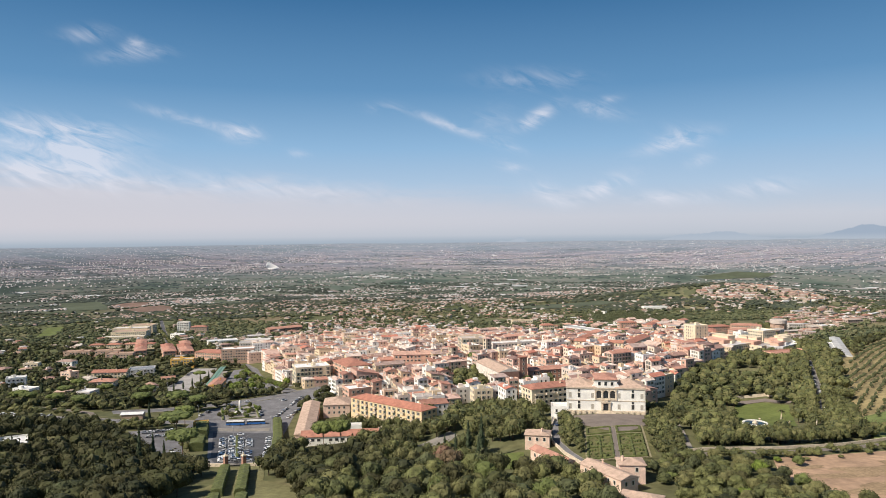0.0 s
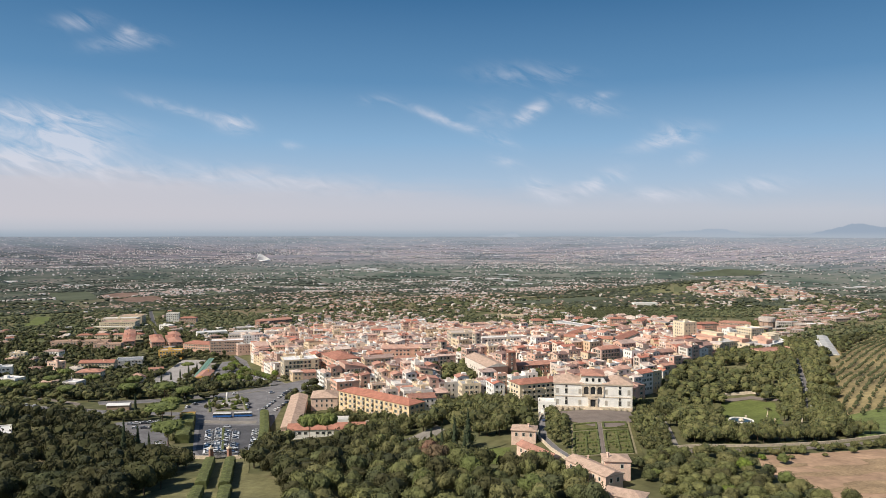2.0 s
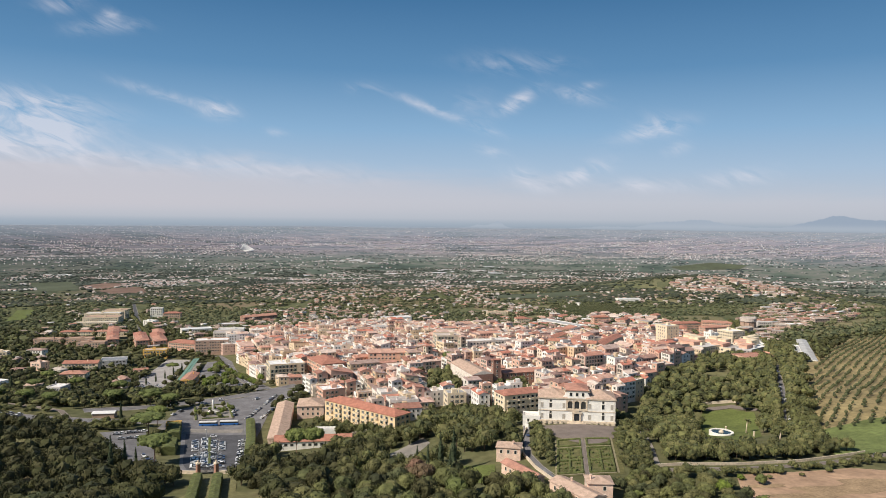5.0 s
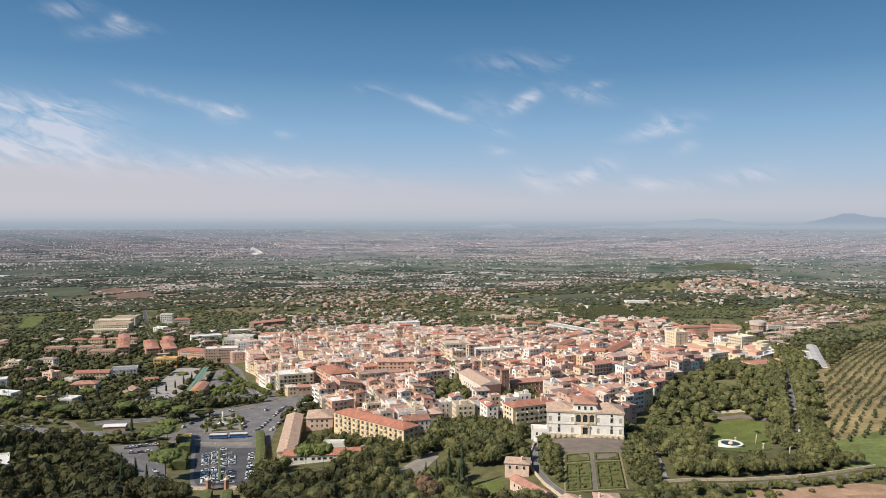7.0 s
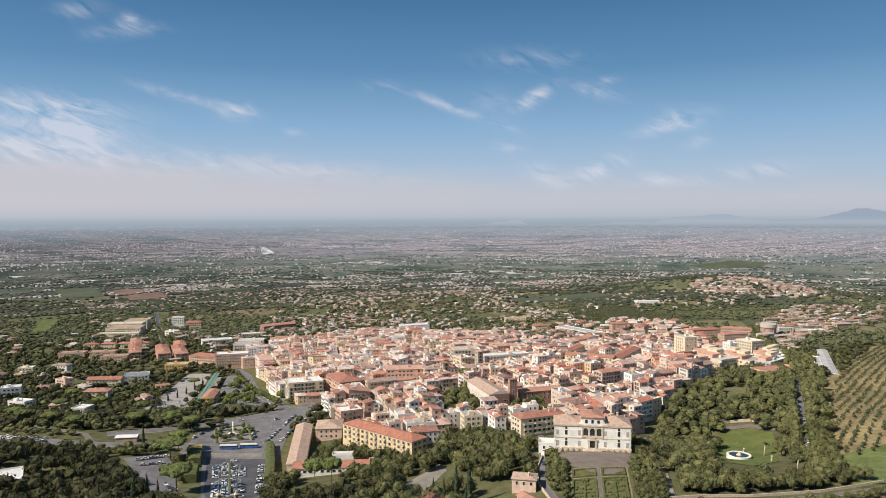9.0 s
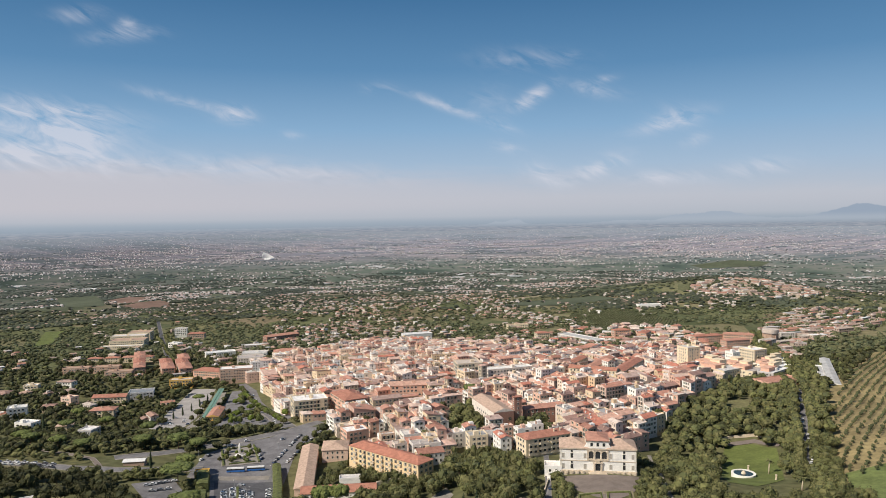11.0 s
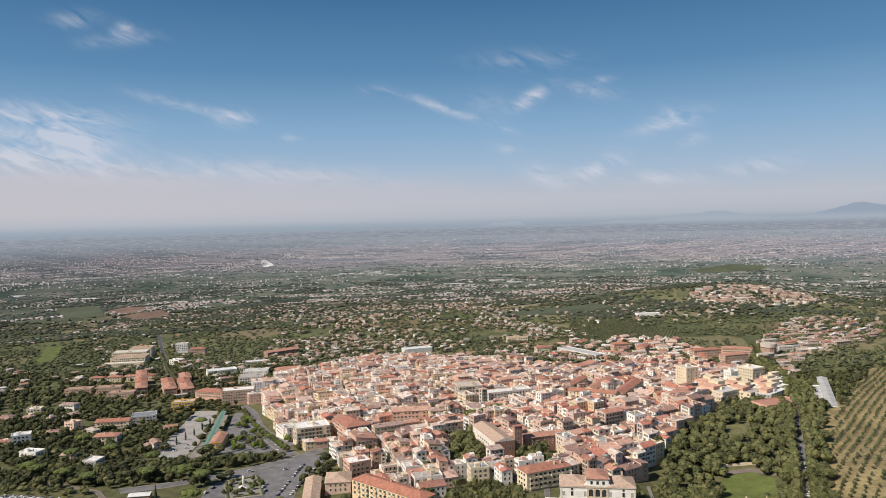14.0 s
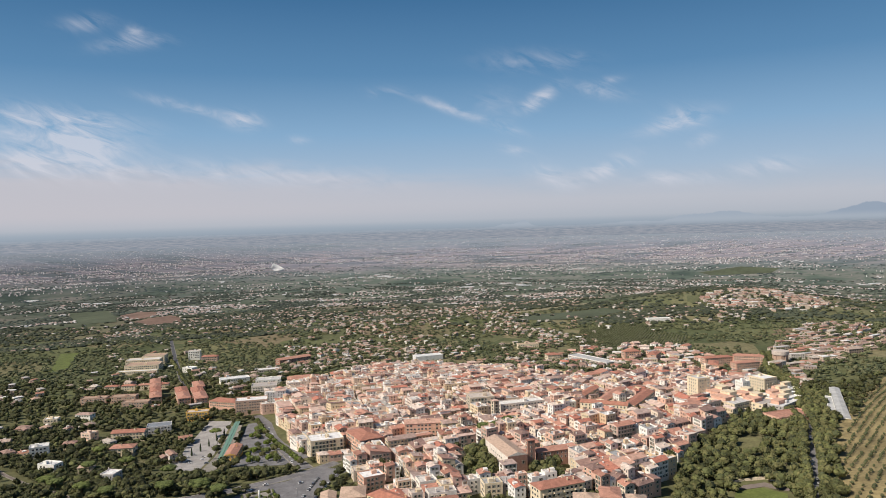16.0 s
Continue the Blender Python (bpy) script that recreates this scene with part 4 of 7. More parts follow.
for name, poly, m, label in (
    ("brown_field", [(-1003, 2372), (-1090, 2470), (-1075, 2560), (-1015, 2640), (-960, 2560), (-915, 2440)], M_tilled, "bare brown field on the plain"),
    ("brown_field", [(-1235, 2680), (-1214, 2790), (-1120, 2760), (-1080, 2640), (-1110, 2520)], M_tilled, "bare brown field on the plain"),
    ("dark_field", [(-1540, 2900), (-1410, 2960), (-1260, 2700), (-1150, 2470), (-1257, 2430), (-1400, 2650)], M_crop, "dark-green crop field on the plain"),
    ("strip_field", [(-720, 1270), (-700, 1290), (-815, 1560), (-850, 1550)], M_lawn, "light-green strip of grass between trees"),
    ("green_field", [(1270, 3640), (1500, 3690), (1640, 3560), (1560, 3480), (1300, 3560)], M_crop, "broad dark-green field on the plain"),
    ("pale_field", [(170, 2180), (320, 2330), (470, 2440), (500, 2400), (340, 2280), (200, 2140)], M_path, "dry straw-coloured field"),
    ("green_field", [(180, 1980), (260, 2120), (480, 2220), (520, 2060), (330, 1960)], M_crop, "dark-green field among groves"),
):
    drape(name, poly, m, 1.2, 40, label, "field")
road("road_villa", [(70, 462), (62, 400), (57, 365), (55, 345), (58, 328), (64, 308), (74, 285)], 2.7, M_asphalt, 0.25, "narrow grey lane beside the villa garden", kerb=0.35)
road("road_park", [(105, 316), (122, 319), (150, 321), (184, 327), (224, 338), (300, 350), (420, 350)], 2.8, M_gravel, 0.25, "pale road along the park wall", kerb=0.4)
road("road_avenue", [(222, 420), (227, 431), (262, 503), (286, 557), (320, 630), (338, 690), (395, 830), (458, 1000)], 4.2, M_asphalt, 0.25, "grey tree-lined avenue", kerb=0.4)
road("road_square", [(-232, 505), (-205, 520), (-170, 545), (-120, 580), (-100, 600)], 9, M_asphalt, 0.3, "grey street with parked cars")
road("road_station", [(-125, 590), (-140, 620), (-168, 690), (-212, 812), (-235, 850)], 11, M_asphalt, 0.3, "grey street running down to the station", kerb=0.9)
OPEN.append([(-268, 588), (-268, 650), (-215, 614), (-130, 634), (-126, 590)])
drape("station_street", [(-206, 628), (-150, 610), (-130, 632), (-172, 716), (-217, 822), (-238, 818), (-226, 730), (-204, 715)], M_asphalt, 0.2, 9, "grey street and stopping bays beside the station", "street")
road("road_hill", [(-290, 890), (-322, 925), (-436, 1145), (-527, 1362), (-640, 1640), (-700, 1790)], 6.5, M_tarmac, 0.3, "straight grey road out of town", kerb=0.8)
road("road_lane", [(142, 477), (130, 420), (121, 379), (117, 352), (112, 325)], 1.9, M_pave, 0.25, "pale footpath beside the park trees", kerb=0.2)
road("road_bend", [(-440, 660), (-400, 620), (-352, 577), (-300, 534), (-246, 502), (-232, 482)], 3.2, M_gravel, 0.3, "lane curving down the bank", kerb=0.3)
road("road_west", [(-430, 502), (-345, 495), (-298, 489), (-275, 482), (-247, 475), (-218, 475), (-190, 481), (-163, 486)], 7.5, M_asphalt, 0.3, "grey road with a row of parked cars", kerb=1.2)
drape("bank", [(-345, 503), (-300, 497), (-252, 483), (-240, 494), (-300, 526), (-345, 566)], M_parterre, 0.25, 8, "dry grass bank above the road", "bank", clear=False)
drape("clearing", [(-250, 440), (-228, 431), (-219, 410), (-235, 413)], M_dry, 0.25, 6, "sunlit grass clearing in the wood", "lawn")
drape("clearing_path", [(-215, 402), (-208, 404), (-196, 388), (-203, 380)], M_pave, 0.25, 6, "pale gravel path in the wood", "path")


# ---- the villa ----
def villa():
    x, y, rot = 89.5, 397.5, -9.0
    w, d, h = 41.5, 17.0, 13.6
    z = gz(90, 388)
    t = thing("villa", "white two-storey villa with arched loggia and pink tiled roofs", "villa", pose(x, y, z, 0, 0, rot))
    block(x, y, rot, w + 4, d + 3, 1)
    part("wall", Geo().box(-w / 2, -d / 2, -6, w / 2, d / 2, h).mesh("wall", M_white), t)
    f = -d / 2
    part("plinth", Geo().box(-w / 2 - 0.35, f - 0.35, -3, w / 2 + 0.35, d / 2 + 0.35, 1.3).mesh("plinth", M_stone), t)
    part("string_course", Geo().box(-w / 2 - 0.15, f - 0.2, 6.4, w / 2 + 0.15, f, 6.85).mesh("string_course", M_stone), t)
    part("cornice", Geo().box(-w / 2 - 0.45, f - 0.5, h - 0.5, w / 2 + 0.45, d / 2 + 0.45, h).box(-w / 2 - 0.2, f - 0.25, h - 0.9, w / 2 + 0.2, f, h - 0.5).mesh("cornice", M_stone), t)
    for s in (-1, 1):
        ww = 15.5
        r = roof_geo(ww, d, "hip", 0.42)
        part("roof", r.mesh("roof", M_villa_roof, M_white), t, "pink-brown hipped tile roof", pose(s * (w / 2 - ww / 2), 0, h + 0.004))
        part("chimney", Geo().box(-0.5, -0.5, 0, 0.5, 0.5, 2.6).box(-0.65, -0.65, 2.6, 0.65, 0.65, 2.85).mesh("chimney", M_stone), t, "", pose(s * (w / 2 - 6.5), 2.5, h + 2.2))
    # raised middle with attic windows
    mid = Geo().box(-5.9, f + 0.3, h, 5.9, d / 2, h + 3.9)
    part("attic", mid.mesh("attic", M_white), t)
    part("attic_cornice", Geo().box(-6.2, f - 0.15, h + 3.9, 6.2, d / 2 + 0.3, h + 4.3).mesh("cornice", M_stone), t)
    part("attic_roof", roof_geo(12.0, d, "hip", 0.28, 0.4).mesh("roof", M_redroof, M_white), t, "pink tile roof over the raised middle", pose(0, 0, h + 4.3))
    for s in (-1, 1):
        part("finial", Geo().tube([(0, 0, 0), (0, 0, 0.7), (0, 0, 1.0), (0, 0, 1.9)], [0.5, 0.4, 0.6, 0.12], 8).mesh("finial", M_stone), t, "", pose(s * 6.4, f + 0.6, h + 3.2))
        vol = Geo().add([(0, 0, 0), (2.2, 0, 0), (0.9, 0, 1.2), (0, 0, 2.9), (0, 1, 0), (2.2, 1, 0), (0.9, 1, 1.2), (0, 1, 2.9)], [(0, 1, 2, 3), (7, 6, 5, 4), (1, 5, 6, 2), (2, 6, 7, 3), (0, 3, 7, 4)])
        part("scroll", vol.mesh("scroll", M_white), t, "", pose(s * 5.9, f + 0.4, h) @ Matrix.Diagonal((s, 1, 1, 1)))
    for u in (-3.3, 0, 3.3):
        part("attic_window", window_geo(1.3, 1.9, False), t, "", pose(u, f + 0.3, h + 2.1))
    # three-arched loggia on the upper floor
    for u in (-3.6, 0, 3.6):
        hole = Geo()
        n = 10
        prof = [(-1.25, 7.5), (1.25, 7.5)] + [(1.25 * math.cos(a), 10.9 + 1.25 * math.sin(a)) for a in np.linspace(0, math.pi, n)]
        hole.add([(px, -0.02, pz) for px, pz in prof], [tuple(range(len(prof)))])
        # no recess: the arch's shaded depth is a dark sheet on the wall
        part("loggia_opening", hole.mesh("loggia_opening", M_glass), t, "flat dark sheet standing for the shaded arch opening", pose(u, f, 0))
        ring = Geo()
        for a0, a1 in zip(np.linspace(0, math.pi, n)[:-1], np.linspace(0, math.pi, n)[1:]):
            c0, s0, c1, s1 = math.cos(a0), math.sin(a0), math.cos(a1), math.sin(a1)
            q = [(1.25 * c0, 10.9 + 1.25 * s0), (1.6 * c0, 10.9 + 1.6 * s0), (1.6 * c1, 10.9 + 1.6 * s1), (1.25 * c1, 10.9 + 1.25 * s1)]
            ring.add([(a, yy, b) for yy in (-0.35, 0) for a, b in q], [(0, 1, 2, 3), (1, 5, 6, 2), (0, 3, 7, 4)])
        part("arch", ring.mesh("arch", M_stone), t, "", pose(u, f, 0))
    for u in (-5.4, -1.8, 1.8, 5.4):
        part("pilaster", Geo().box(-0.4, -0.4, 6.85, 0.4, 0, h - 0.9).box(-0.55, -0.5, 6.85, 0.55, 0, 7.4).box(-0.55, -0.5, 12.2, 0.55, 0, 12.7).mesh("pilaster", M_stone), t, "", pose(u, f, 0))
    part("balustrade", Geo().box(-5.0, -0.3, 7.0, 5.0, -0.05, 8.0).mesh("balustrade", M_stone), t, "", pose(0, f, 0))
    # doorway with columns and coat of arms
    door = part("door", Geo().box(-1.3, -0.1, 1.3, 1.3, 0.0, 4.9).mesh("door", M_glass), t, "dark arched doorway", pose(0, f, 0))
    part("door_frame", Geo().box(-2.4, -0.7, 1.3, -1.4, 0, 5.4).box(1.4, -0.7, 1.3, 2.4, 0, 5.4).box(-2.7, -0.9, 5.4, 2.7, 0, 6.1).box(-1.2, -0.8, 6.1, 1.2, 0, 7.3).mesh("door_frame", M_stone), door)
    part("stairs", Geo().box(-5, -2.6, -1, 5, 0, 0.35).box(-4.2, -1.9, 0.35, 4.2, 0, 0.7).box(-3.4, -1.2, 0.7, 3.4, 0, 1.05).mesh("stairs", M_stone), t, "", pose(0, f, 0))
    tall, small, shut = window_geo(1.35, 2.6, False), window_geo(1.1, 1.3, False), window_geo(1.35, 2.6, False, M_blind)
    for s in (-1, 1):
        for u in (7.0, 14.2, 18.9):
            for zz, me in ((3.4, tall if u == 14.2 else shut), (9.4, tall if u == 14.2 else shut)):
                part("window", me, t, "", pose(s * u, f, zz))
        for zz in (5.6, 11.9):
            part("window", small, t, "", pose(s * 14.2, f, zz))
        part("quoin", Geo().box(-0.5, -0.12, 1.3, 0.5, 0, h - 0.9).mesh("quoin", M_trim), t, "", pose(s * (w / 2 - 0.5), f, 0))
        part("panel", Geo().box(-1.8, -0.06, 7.8, 1.8, 0, 11.2).box(-1.6, -0.1, 8.0, 1.6, -0.06, 11.0).mesh("panel", M_white), t, "", pose(s * 10.6, f, 0))
        for u in (8, 11, 14, 17, 20):
            part("bench_block", Geo().box(-0.6, -1.1, -0.5, 0.6, -0.35, 1.0).mesh("bench_block", M_stone), t, "", pose(s * u, f, 0))
    return t


villa()
house(64.5, 397, -9, 9.5, 9, 5.2, "flat", M_white, M_flat, "villa_annex", "low white annex with a flat terrace beside the villa", "annex", win="plain", chimneys=0, extras=False)


# ---- landmark buildings ----
def landmarks():
    house(-32, 458, -41, 63, 14, 13.2, "hip", M_yellow, M_newroof, "apartment_block", "long yellow apartment block with red tiled roof", "apartment building", win="shut", step=4.1, chimneys=4)
    house(-88, 470, -83, 84, 11, 7, "gable", M_rose, M_villa_roof, "long_building", "long low building with a faded tile roof beside the square", "building", win="plain", chimneys=0, extras=False)
    house(-74, 505, 5, 18, 22, 8, "hip", M_rose, M_villa_roof, "courtyard_building", "rose building with a faded tile roof on a courtyard", "building", win="plain", chimneys=0, extras=True)
    house(-60, 420, 5, 44, 13, 4.6, "gable", M_white, M_redroof, "low_building", "low white building with a long red tiled roof", "building", win="wide", chimneys=0)
    house(-56, 441, 5, 13, 6, 5.0, "flat", M_white, M_flat, "garden_wall_building", "white flat-roofed outbuilding behind a garden wall", "building", win=None, chimneys=0, extras=False)
    house(41.9, 559, -73, 50, 16, 14, "gable", M_pale, M_villa_roof, "church", "tall pale church building with red-brown gabled roof", "church", win="plain", step=4.6, chimneys=0, floors=1, drop=5.0)
    church = [o for o in bpy.data.objects if o.name == "church"][0]
    end = [(25.0, -8, -3), (25.0, 8, -3), (25.0, 8, 14), (25.0, 0, 16.6), (25.0, -8, 14)]
    part("end_wall", Geo().add(end + [(x + 0.45, y, z) for x, y, z in end], [(5, 6, 7, 8, 9), (0, 4, 3, 2, 1)] + [(i, (i + 1) % 5, 5 + (i + 1) % 5, 5 + i) for i in range(5)]).mesh("end_wall", M_brick), church, "dark brick gable end")
    for y in (-4.5, 4.5):
        part("end_window", WINDOWS["tall"], church, "", pose(25.45, y, 8.5) @ pose(0, 0, 0, 0, 0, 90))
    house(59.8, 541.5, 17, 6, 4, 23, "gable", M_brick, M_redroof, "bell_gable", "brown brick bell gable beside the church", "bell tower", win="plain", chimneys=0)
    house(77, 553, 17, 27, 12, 12, "gable", M_brick, M_redroof, "cloister", "dark brick cloister wing with red roof", "building", win="plain", chimneys=0)
    house(69, 464, 22, 34, 14, 13, "hip", M_cream, M_redroof, "apartment_house", "cream apartment house with balconies and pale red roof", "apartment building", win="wide", chimneys=3)
    house(26, 487, 12, 13, 12, 11, "flat", M_cream, M_flat, "cream_house", "cream flat-roofed house behind trees", "house", win="shut")
    house(40, 492, 14, 16, 12, 9, "flat", M_flat, M_flat, "grey_house", "grey flat-roofed house with a glazed top", "house", win="wide")
    house(-116, 634, 20, 30, 22, 16, "flat", M_cream, M_flat, "palazzo", "large cream palazzo facing the square", "palazzo", win="tall", step=3.2, chimneys=2)
    house(-80, 632, 28, 22, 36, 15, "hip", M_pink, M_redroof, "pink_palazzo", "pink palazzo with broad red roof", "palazzo", win="shut", chimneys=2)
    house(-63, 527, 26, 17, 15, 12, "flat", M_pink, M_flat, "corner_house", "pink corner house with roof terrace on the square", "house", win="shut")
    house(-27, 655, 5, 36, 15, 16, "gable", M_pink, M_roof, "loggia_building", "long building with a dark top-floor loggia", "building", win="wide", chimneys=2)
    house(-3, 645, 12, 14, 13, 16, "hip", M_yellow, M_roof, "ochre_house", "tall ochre house with low hipped roof", "house", win="shut")
    for x, y in ((9, 640), (43, 700)):
        house(x, y, 25, 6, 6, 21, "hip", M_stone, M_roof, "church_tower", "old stone church bell tower above the roofs", "tower", group="twin bell towers", win="tall", chimneys=0)
    house(30, 742, 10, 26, 22, 20, "flat", M_stone, M_flat, "cathedral_facade", "pale stone church front between two towers", "church", win="tall", chimneys=0)
    house(70, 720, 18, 48, 14, 14, "flat", M_pale, M_flat, "white_terrace_building", "long white building with roof terraces", "building", win="wide", chimneys=0)
    house(150, 690, -24, 46, 12, 13, "gable", M_cream, M_redroof, "convent", "long cream convent wing with red roof", "convent", win="plain", chimneys=0)
    house(190, 715, 58, 66, 12, 13, "gable", M_cream, M_redroof, "convent_wing", "long convent wing with red tile roof", "convent", group="convent wings", win="plain", chimneys=0)
    house(168, 742, 58, 60, 11, 13, "gable", M_cream, M_redroof, "convent_wing", "long convent wing with red tile roof", "convent", group="convent wings", win="plain", chimneys=0)
    house(146, 765, 58, 50, 10, 13, "gable", M_cream, M_redroof, "convent_wing", "long convent wing with red tile roof", "convent", group="convent wings", win="plain", chimneys=0)
    house(270, 770, 20, 16, 18, 29, "flat", M_cream, M_flat, "tower_block", "tall cream apartment tower block", "apartment building", win="plain", chimneys=0)
    house(361, 818, 25, 20, 22, 22, "flat", M_cream, M_flat, "tower_block", "tall cream balconied apartment tower", "apartment building", win="wide", chimneys=0)
    house(331, 802, 20, 10, 12, 20, "flat", M_white, M_flat, "tower_block", "slim white apartment tower", "apartment building", win="plain", chimneys=0)
    house(283, 715, 30, 30, 34, 12, "flat", M_cream, M_flat, "terraced_flats", "cream terraced flats with set-back storeys", "apartment building", win="wide", chimneys=0)
    house(310, 712, 35, 26, 26, 10, "flat", M_cream, M_flat, "terraced_flats", "cream terraced flats with set-back storeys", "apartment building", win="wide", chimneys=0)
    house(330, 700, 40, 34, 16, 9, "flat", M_flat, M_roofwhite, "terraced_flats", "white-roofed terraced flats beside the avenue", "apartment building", win="wide", chimneys=0)
    house(291, 757, 30, 30, 34, 12, "flat", M_rose, M_flat, "terraced_flats", "pink terraced flats with set-back storeys", "apartment building", win="wide", chimneys=0)
    house(317, 752, 35, 26, 26, 10, "flat", M_cream, M_flat, "terraced_flats", "cream terraced flats with set-back storeys", "apartment building", win="wide", chimneys=0)
    for x, y in ((344, 730), (354, 762), (375, 796)):
        house(x, y, 28, 34, 16, 9, "flat", M_white, M_roofwhite, "terraced_flats", "white-roofed terraced flats beside the avenue", "apartment building", win="wide", chimneys=0)
    house(316, 660, 20, 42, 20, 6, "flat", M_pink, M_redroof, "low_hall", "low pink hall with a flat red roof", "hall", win="wide", chimneys=0, extras=False)
    house(-246, 866, 12, 38, 20, 17, "flat", M_clay, M_flat, "brick_palazzo", "large pinkish-brown block with flat roof", "building", win="wide", step=3, chimneys=0)
    house(-307, 850, 10, 26, 14, 10, "flat", M_ochre, M_flat, "yellow_house", "bright ochre-yellow house with flat roof", "house", win="shut")
    for i, (x, y, w) in enumerate(((-362, 952, 16), (-337, 946, 16), (-288, 900, 18), (-381, 996, 16), (-356, 990, 16), (-372, 1040, 15))):
        house(x, y, -66 + 46 * (i == 2), 40, w, 10,  "hip", M_pink, M_redroof, "orange_villa", "orange villa with red hipped roof", "house", group="orange villas", win="shut")
    for k in range(4):
        house(-405 - 15.5 * k, 965 + 38 * k, -68, 33, 15, 10 + k % 2, "hip", M_clay, M_redroof, "row_house", "brownish-pink block of flats with a brick-red hipped roof", "apartment building", group="red-roofed row", win="shut", chimneys=2)
    for k in range(4):
        house(-510 + 24 * k, 1062 + 3 * k, 8, 20, 11, 8, "hip", M_cream, M_redroof, "small_villa", "small cream villa with red hipped roof", "house", group="villas behind the flats", win="plain")
    for x, y in ((-490, 968), (-452, 974), (-416, 930)):
        house(x, y, 6, 34, 14, 8.5, "flat", M_clay, M_tan, "brick_flats", "low brownish-pink flats with pale flat roof", "apartment building", group="brick flats", win="wide", chimneys=0)
    house(-546, 1262, 8, 58, 34, 12, "flat", M_cream, M_tan, "school", "large beige institutional building with flat roof", "school", win="wide", chimneys=0)
    house(-566, 1312, 8, 60, 26, 14, "flat", M_cream, M_flat, "school", "large beige institutional building with flat roof", "school", win="wide", chimneys=0)
    house(-562, 1352, 8, 40, 30, 16, "flat", M_cream, M_tan, "school_block", "tall beige school block with flat roof", "school", win="wide", chimneys=0)
    house(-540, 1222, 8, 66, 12, 6, "flat", M_cream, M_roofwhite, "school_wing", "long low wing with white roof", "school", win="wide", chimneys=0, extras=False)
    house(-216, 1035, 14, 46, 22, 11, "hip", M_brick, M_redroof, "red_school", "large building with wide red roof", "building", win="shut", chimneys=0)
    house(-338, 1104, 24, 44, 20, 7, "flat", M_white, M_roofwhite, "white_hall", "low white hall with a pale flat roof", "hall", win="wide", chimneys=0, extras=False)
    house(-305, 1192, 16, 38, 16, 6, "flat", M_flat, M_roofwhite, "white_hall", "low white hall with a pale flat roof", "hall", win="wide", chimneys=0, extras=False)
    house(-274, 1062, 10, 36, 22, 9, "flat", M_white, M_flat, "white_hall", "pale flat-roofed hall at the edge of town", "hall", win="wide", chimneys=0)
    house(-262, 990, 12, 34, 24, 11, "flat", M_pale, M_flat, "pale_block", "pale flat-roofed block at the edge of town", "building", win="wide", chimneys=0)
    house(-498, 1385, 10, 22, 16, 17, "flat", M_white, M_flat, "white_block", "tall white block of flats beside the road", "apartment building", win="wide", chimneys=0)
    house(-455, 1345, 5, 30, 15, 11, "hip", M_clay, M_redroof, "roadside_flats", "brownish-pink flats with a red hipped roof", "apartment building", win="shut")
    house(-452, 1228, -20, 20, 14, 8, "flat", M_white, M_roofwhite, "roadside_villa", "white flat-roofed villa beside the road", "house", win="wide")
    house(-285, 1290, 38, 62, 18, 10, "gable", M_brick, M_redroof, "red_hall", "long brick-red roofed hall", "hall", win="wide", chimneys=0)
    for x, y, rot, w in ((412, 1098, 12, 48), (458, 1092, -22, 44), (330, 1150, 60, 30), (436, 1050, 14, 40), (300, 1180, 8, 28), (392, 1058, 70, 32)):
        house(x, y, rot, w, 14, 13, "hip", M_pink, M_redroof, "pink_flats", "pink block of flats with a faded red roof", "apartment building", group="pink flats", win="shut", chimneys=2)
    house(-40, 1265, 20, 50, 22, 8, "flat", M_roofwhite, M_roofwhite, "white_hall", "white sheet-roofed sports hall", "hall", win=None, chimneys=0, extras=False)
    house(232, 1165, -58, 92, 22, 5, "flat", M_flat, M_greysheet, "market_hall", "wide market hall with pale sheet roof", "hall", win="wide", chimneys=0, extras=False)
    house(388, 705, 66, 130, 9, 4.5, "gable", M_white, M_greysheet, "long_shed", "long narrow shed with white roof", "shed", win=None, chimneys=0, pitch=0.2)
    house(372, 690, 66, 84, 6, 3.5, "flat", M_white, M_greysheet, "long_shed", "narrow white-roofed glasshouse beside the shed", "shed", win=None, chimneys=0, extras=False)
    house(535, 1830, 5, 60, 20, 8, "flat", M_white, M_roofwhite, "glasshouse", "white glass-roofed nursery hall", "greenhouse", win=None, chimneys=0, extras=False)
    house(150, 1375, 6, 40, 14, 8, "flat", M_cream, M_tan, "slope_flats", "long cream flats above the town", "apartment building", win="wide", chimneys=0)
    house(172, 1196, 10, 22, 16, 10, "hip", M_cream, M_redroof, "cream_villa", "large cream villa with red roof behind the town", "house", win="shut")
    # houses below the villa garden
    house(45.5, 344, -12, 11.5, 9.5, 6.2, "hip", M_rose, M_villa_roof, "garden_house", "pink house with faded red hipped roof", "house", win="plain")
    house(48, 316, -62, 24, 6, 4.0, "gable", M_rose, M_redroof, "garden_wing", "low narrow pink wing with orange tile roof", "house", win="plain", chimneys=0, pitch=0.45)
    house(65, 282, -62, 24, 8.5, 6.3, "gable", M_rose, M_villa_roof, "farmhouse", "old pink farmhouse with brown tile roof", "farmhouse", win="plain", chimneys=1)
    house(75, 287, -5, 10, 9.5, 7.8, "hip", M_rose, M_villa_roof, "farmhouse_block", "square pink farmhouse block with tile roof and chimney", "farmhouse", win="plain", chimneys=1)
    house(69, 250, -30, 14, 8, 5.0, "hip", M_rose, M_villa_roof, "barn", "low pink barn with brown tile roof", "barn", win="plain", chimneys=0)
    # left suburbs
    house(-286, 580, -10, 12, 12, 9, "flat", M_flat, M_flat, "grey_house", "plain grey flat-roofed house among trees", "house", win="plain", extras=False)
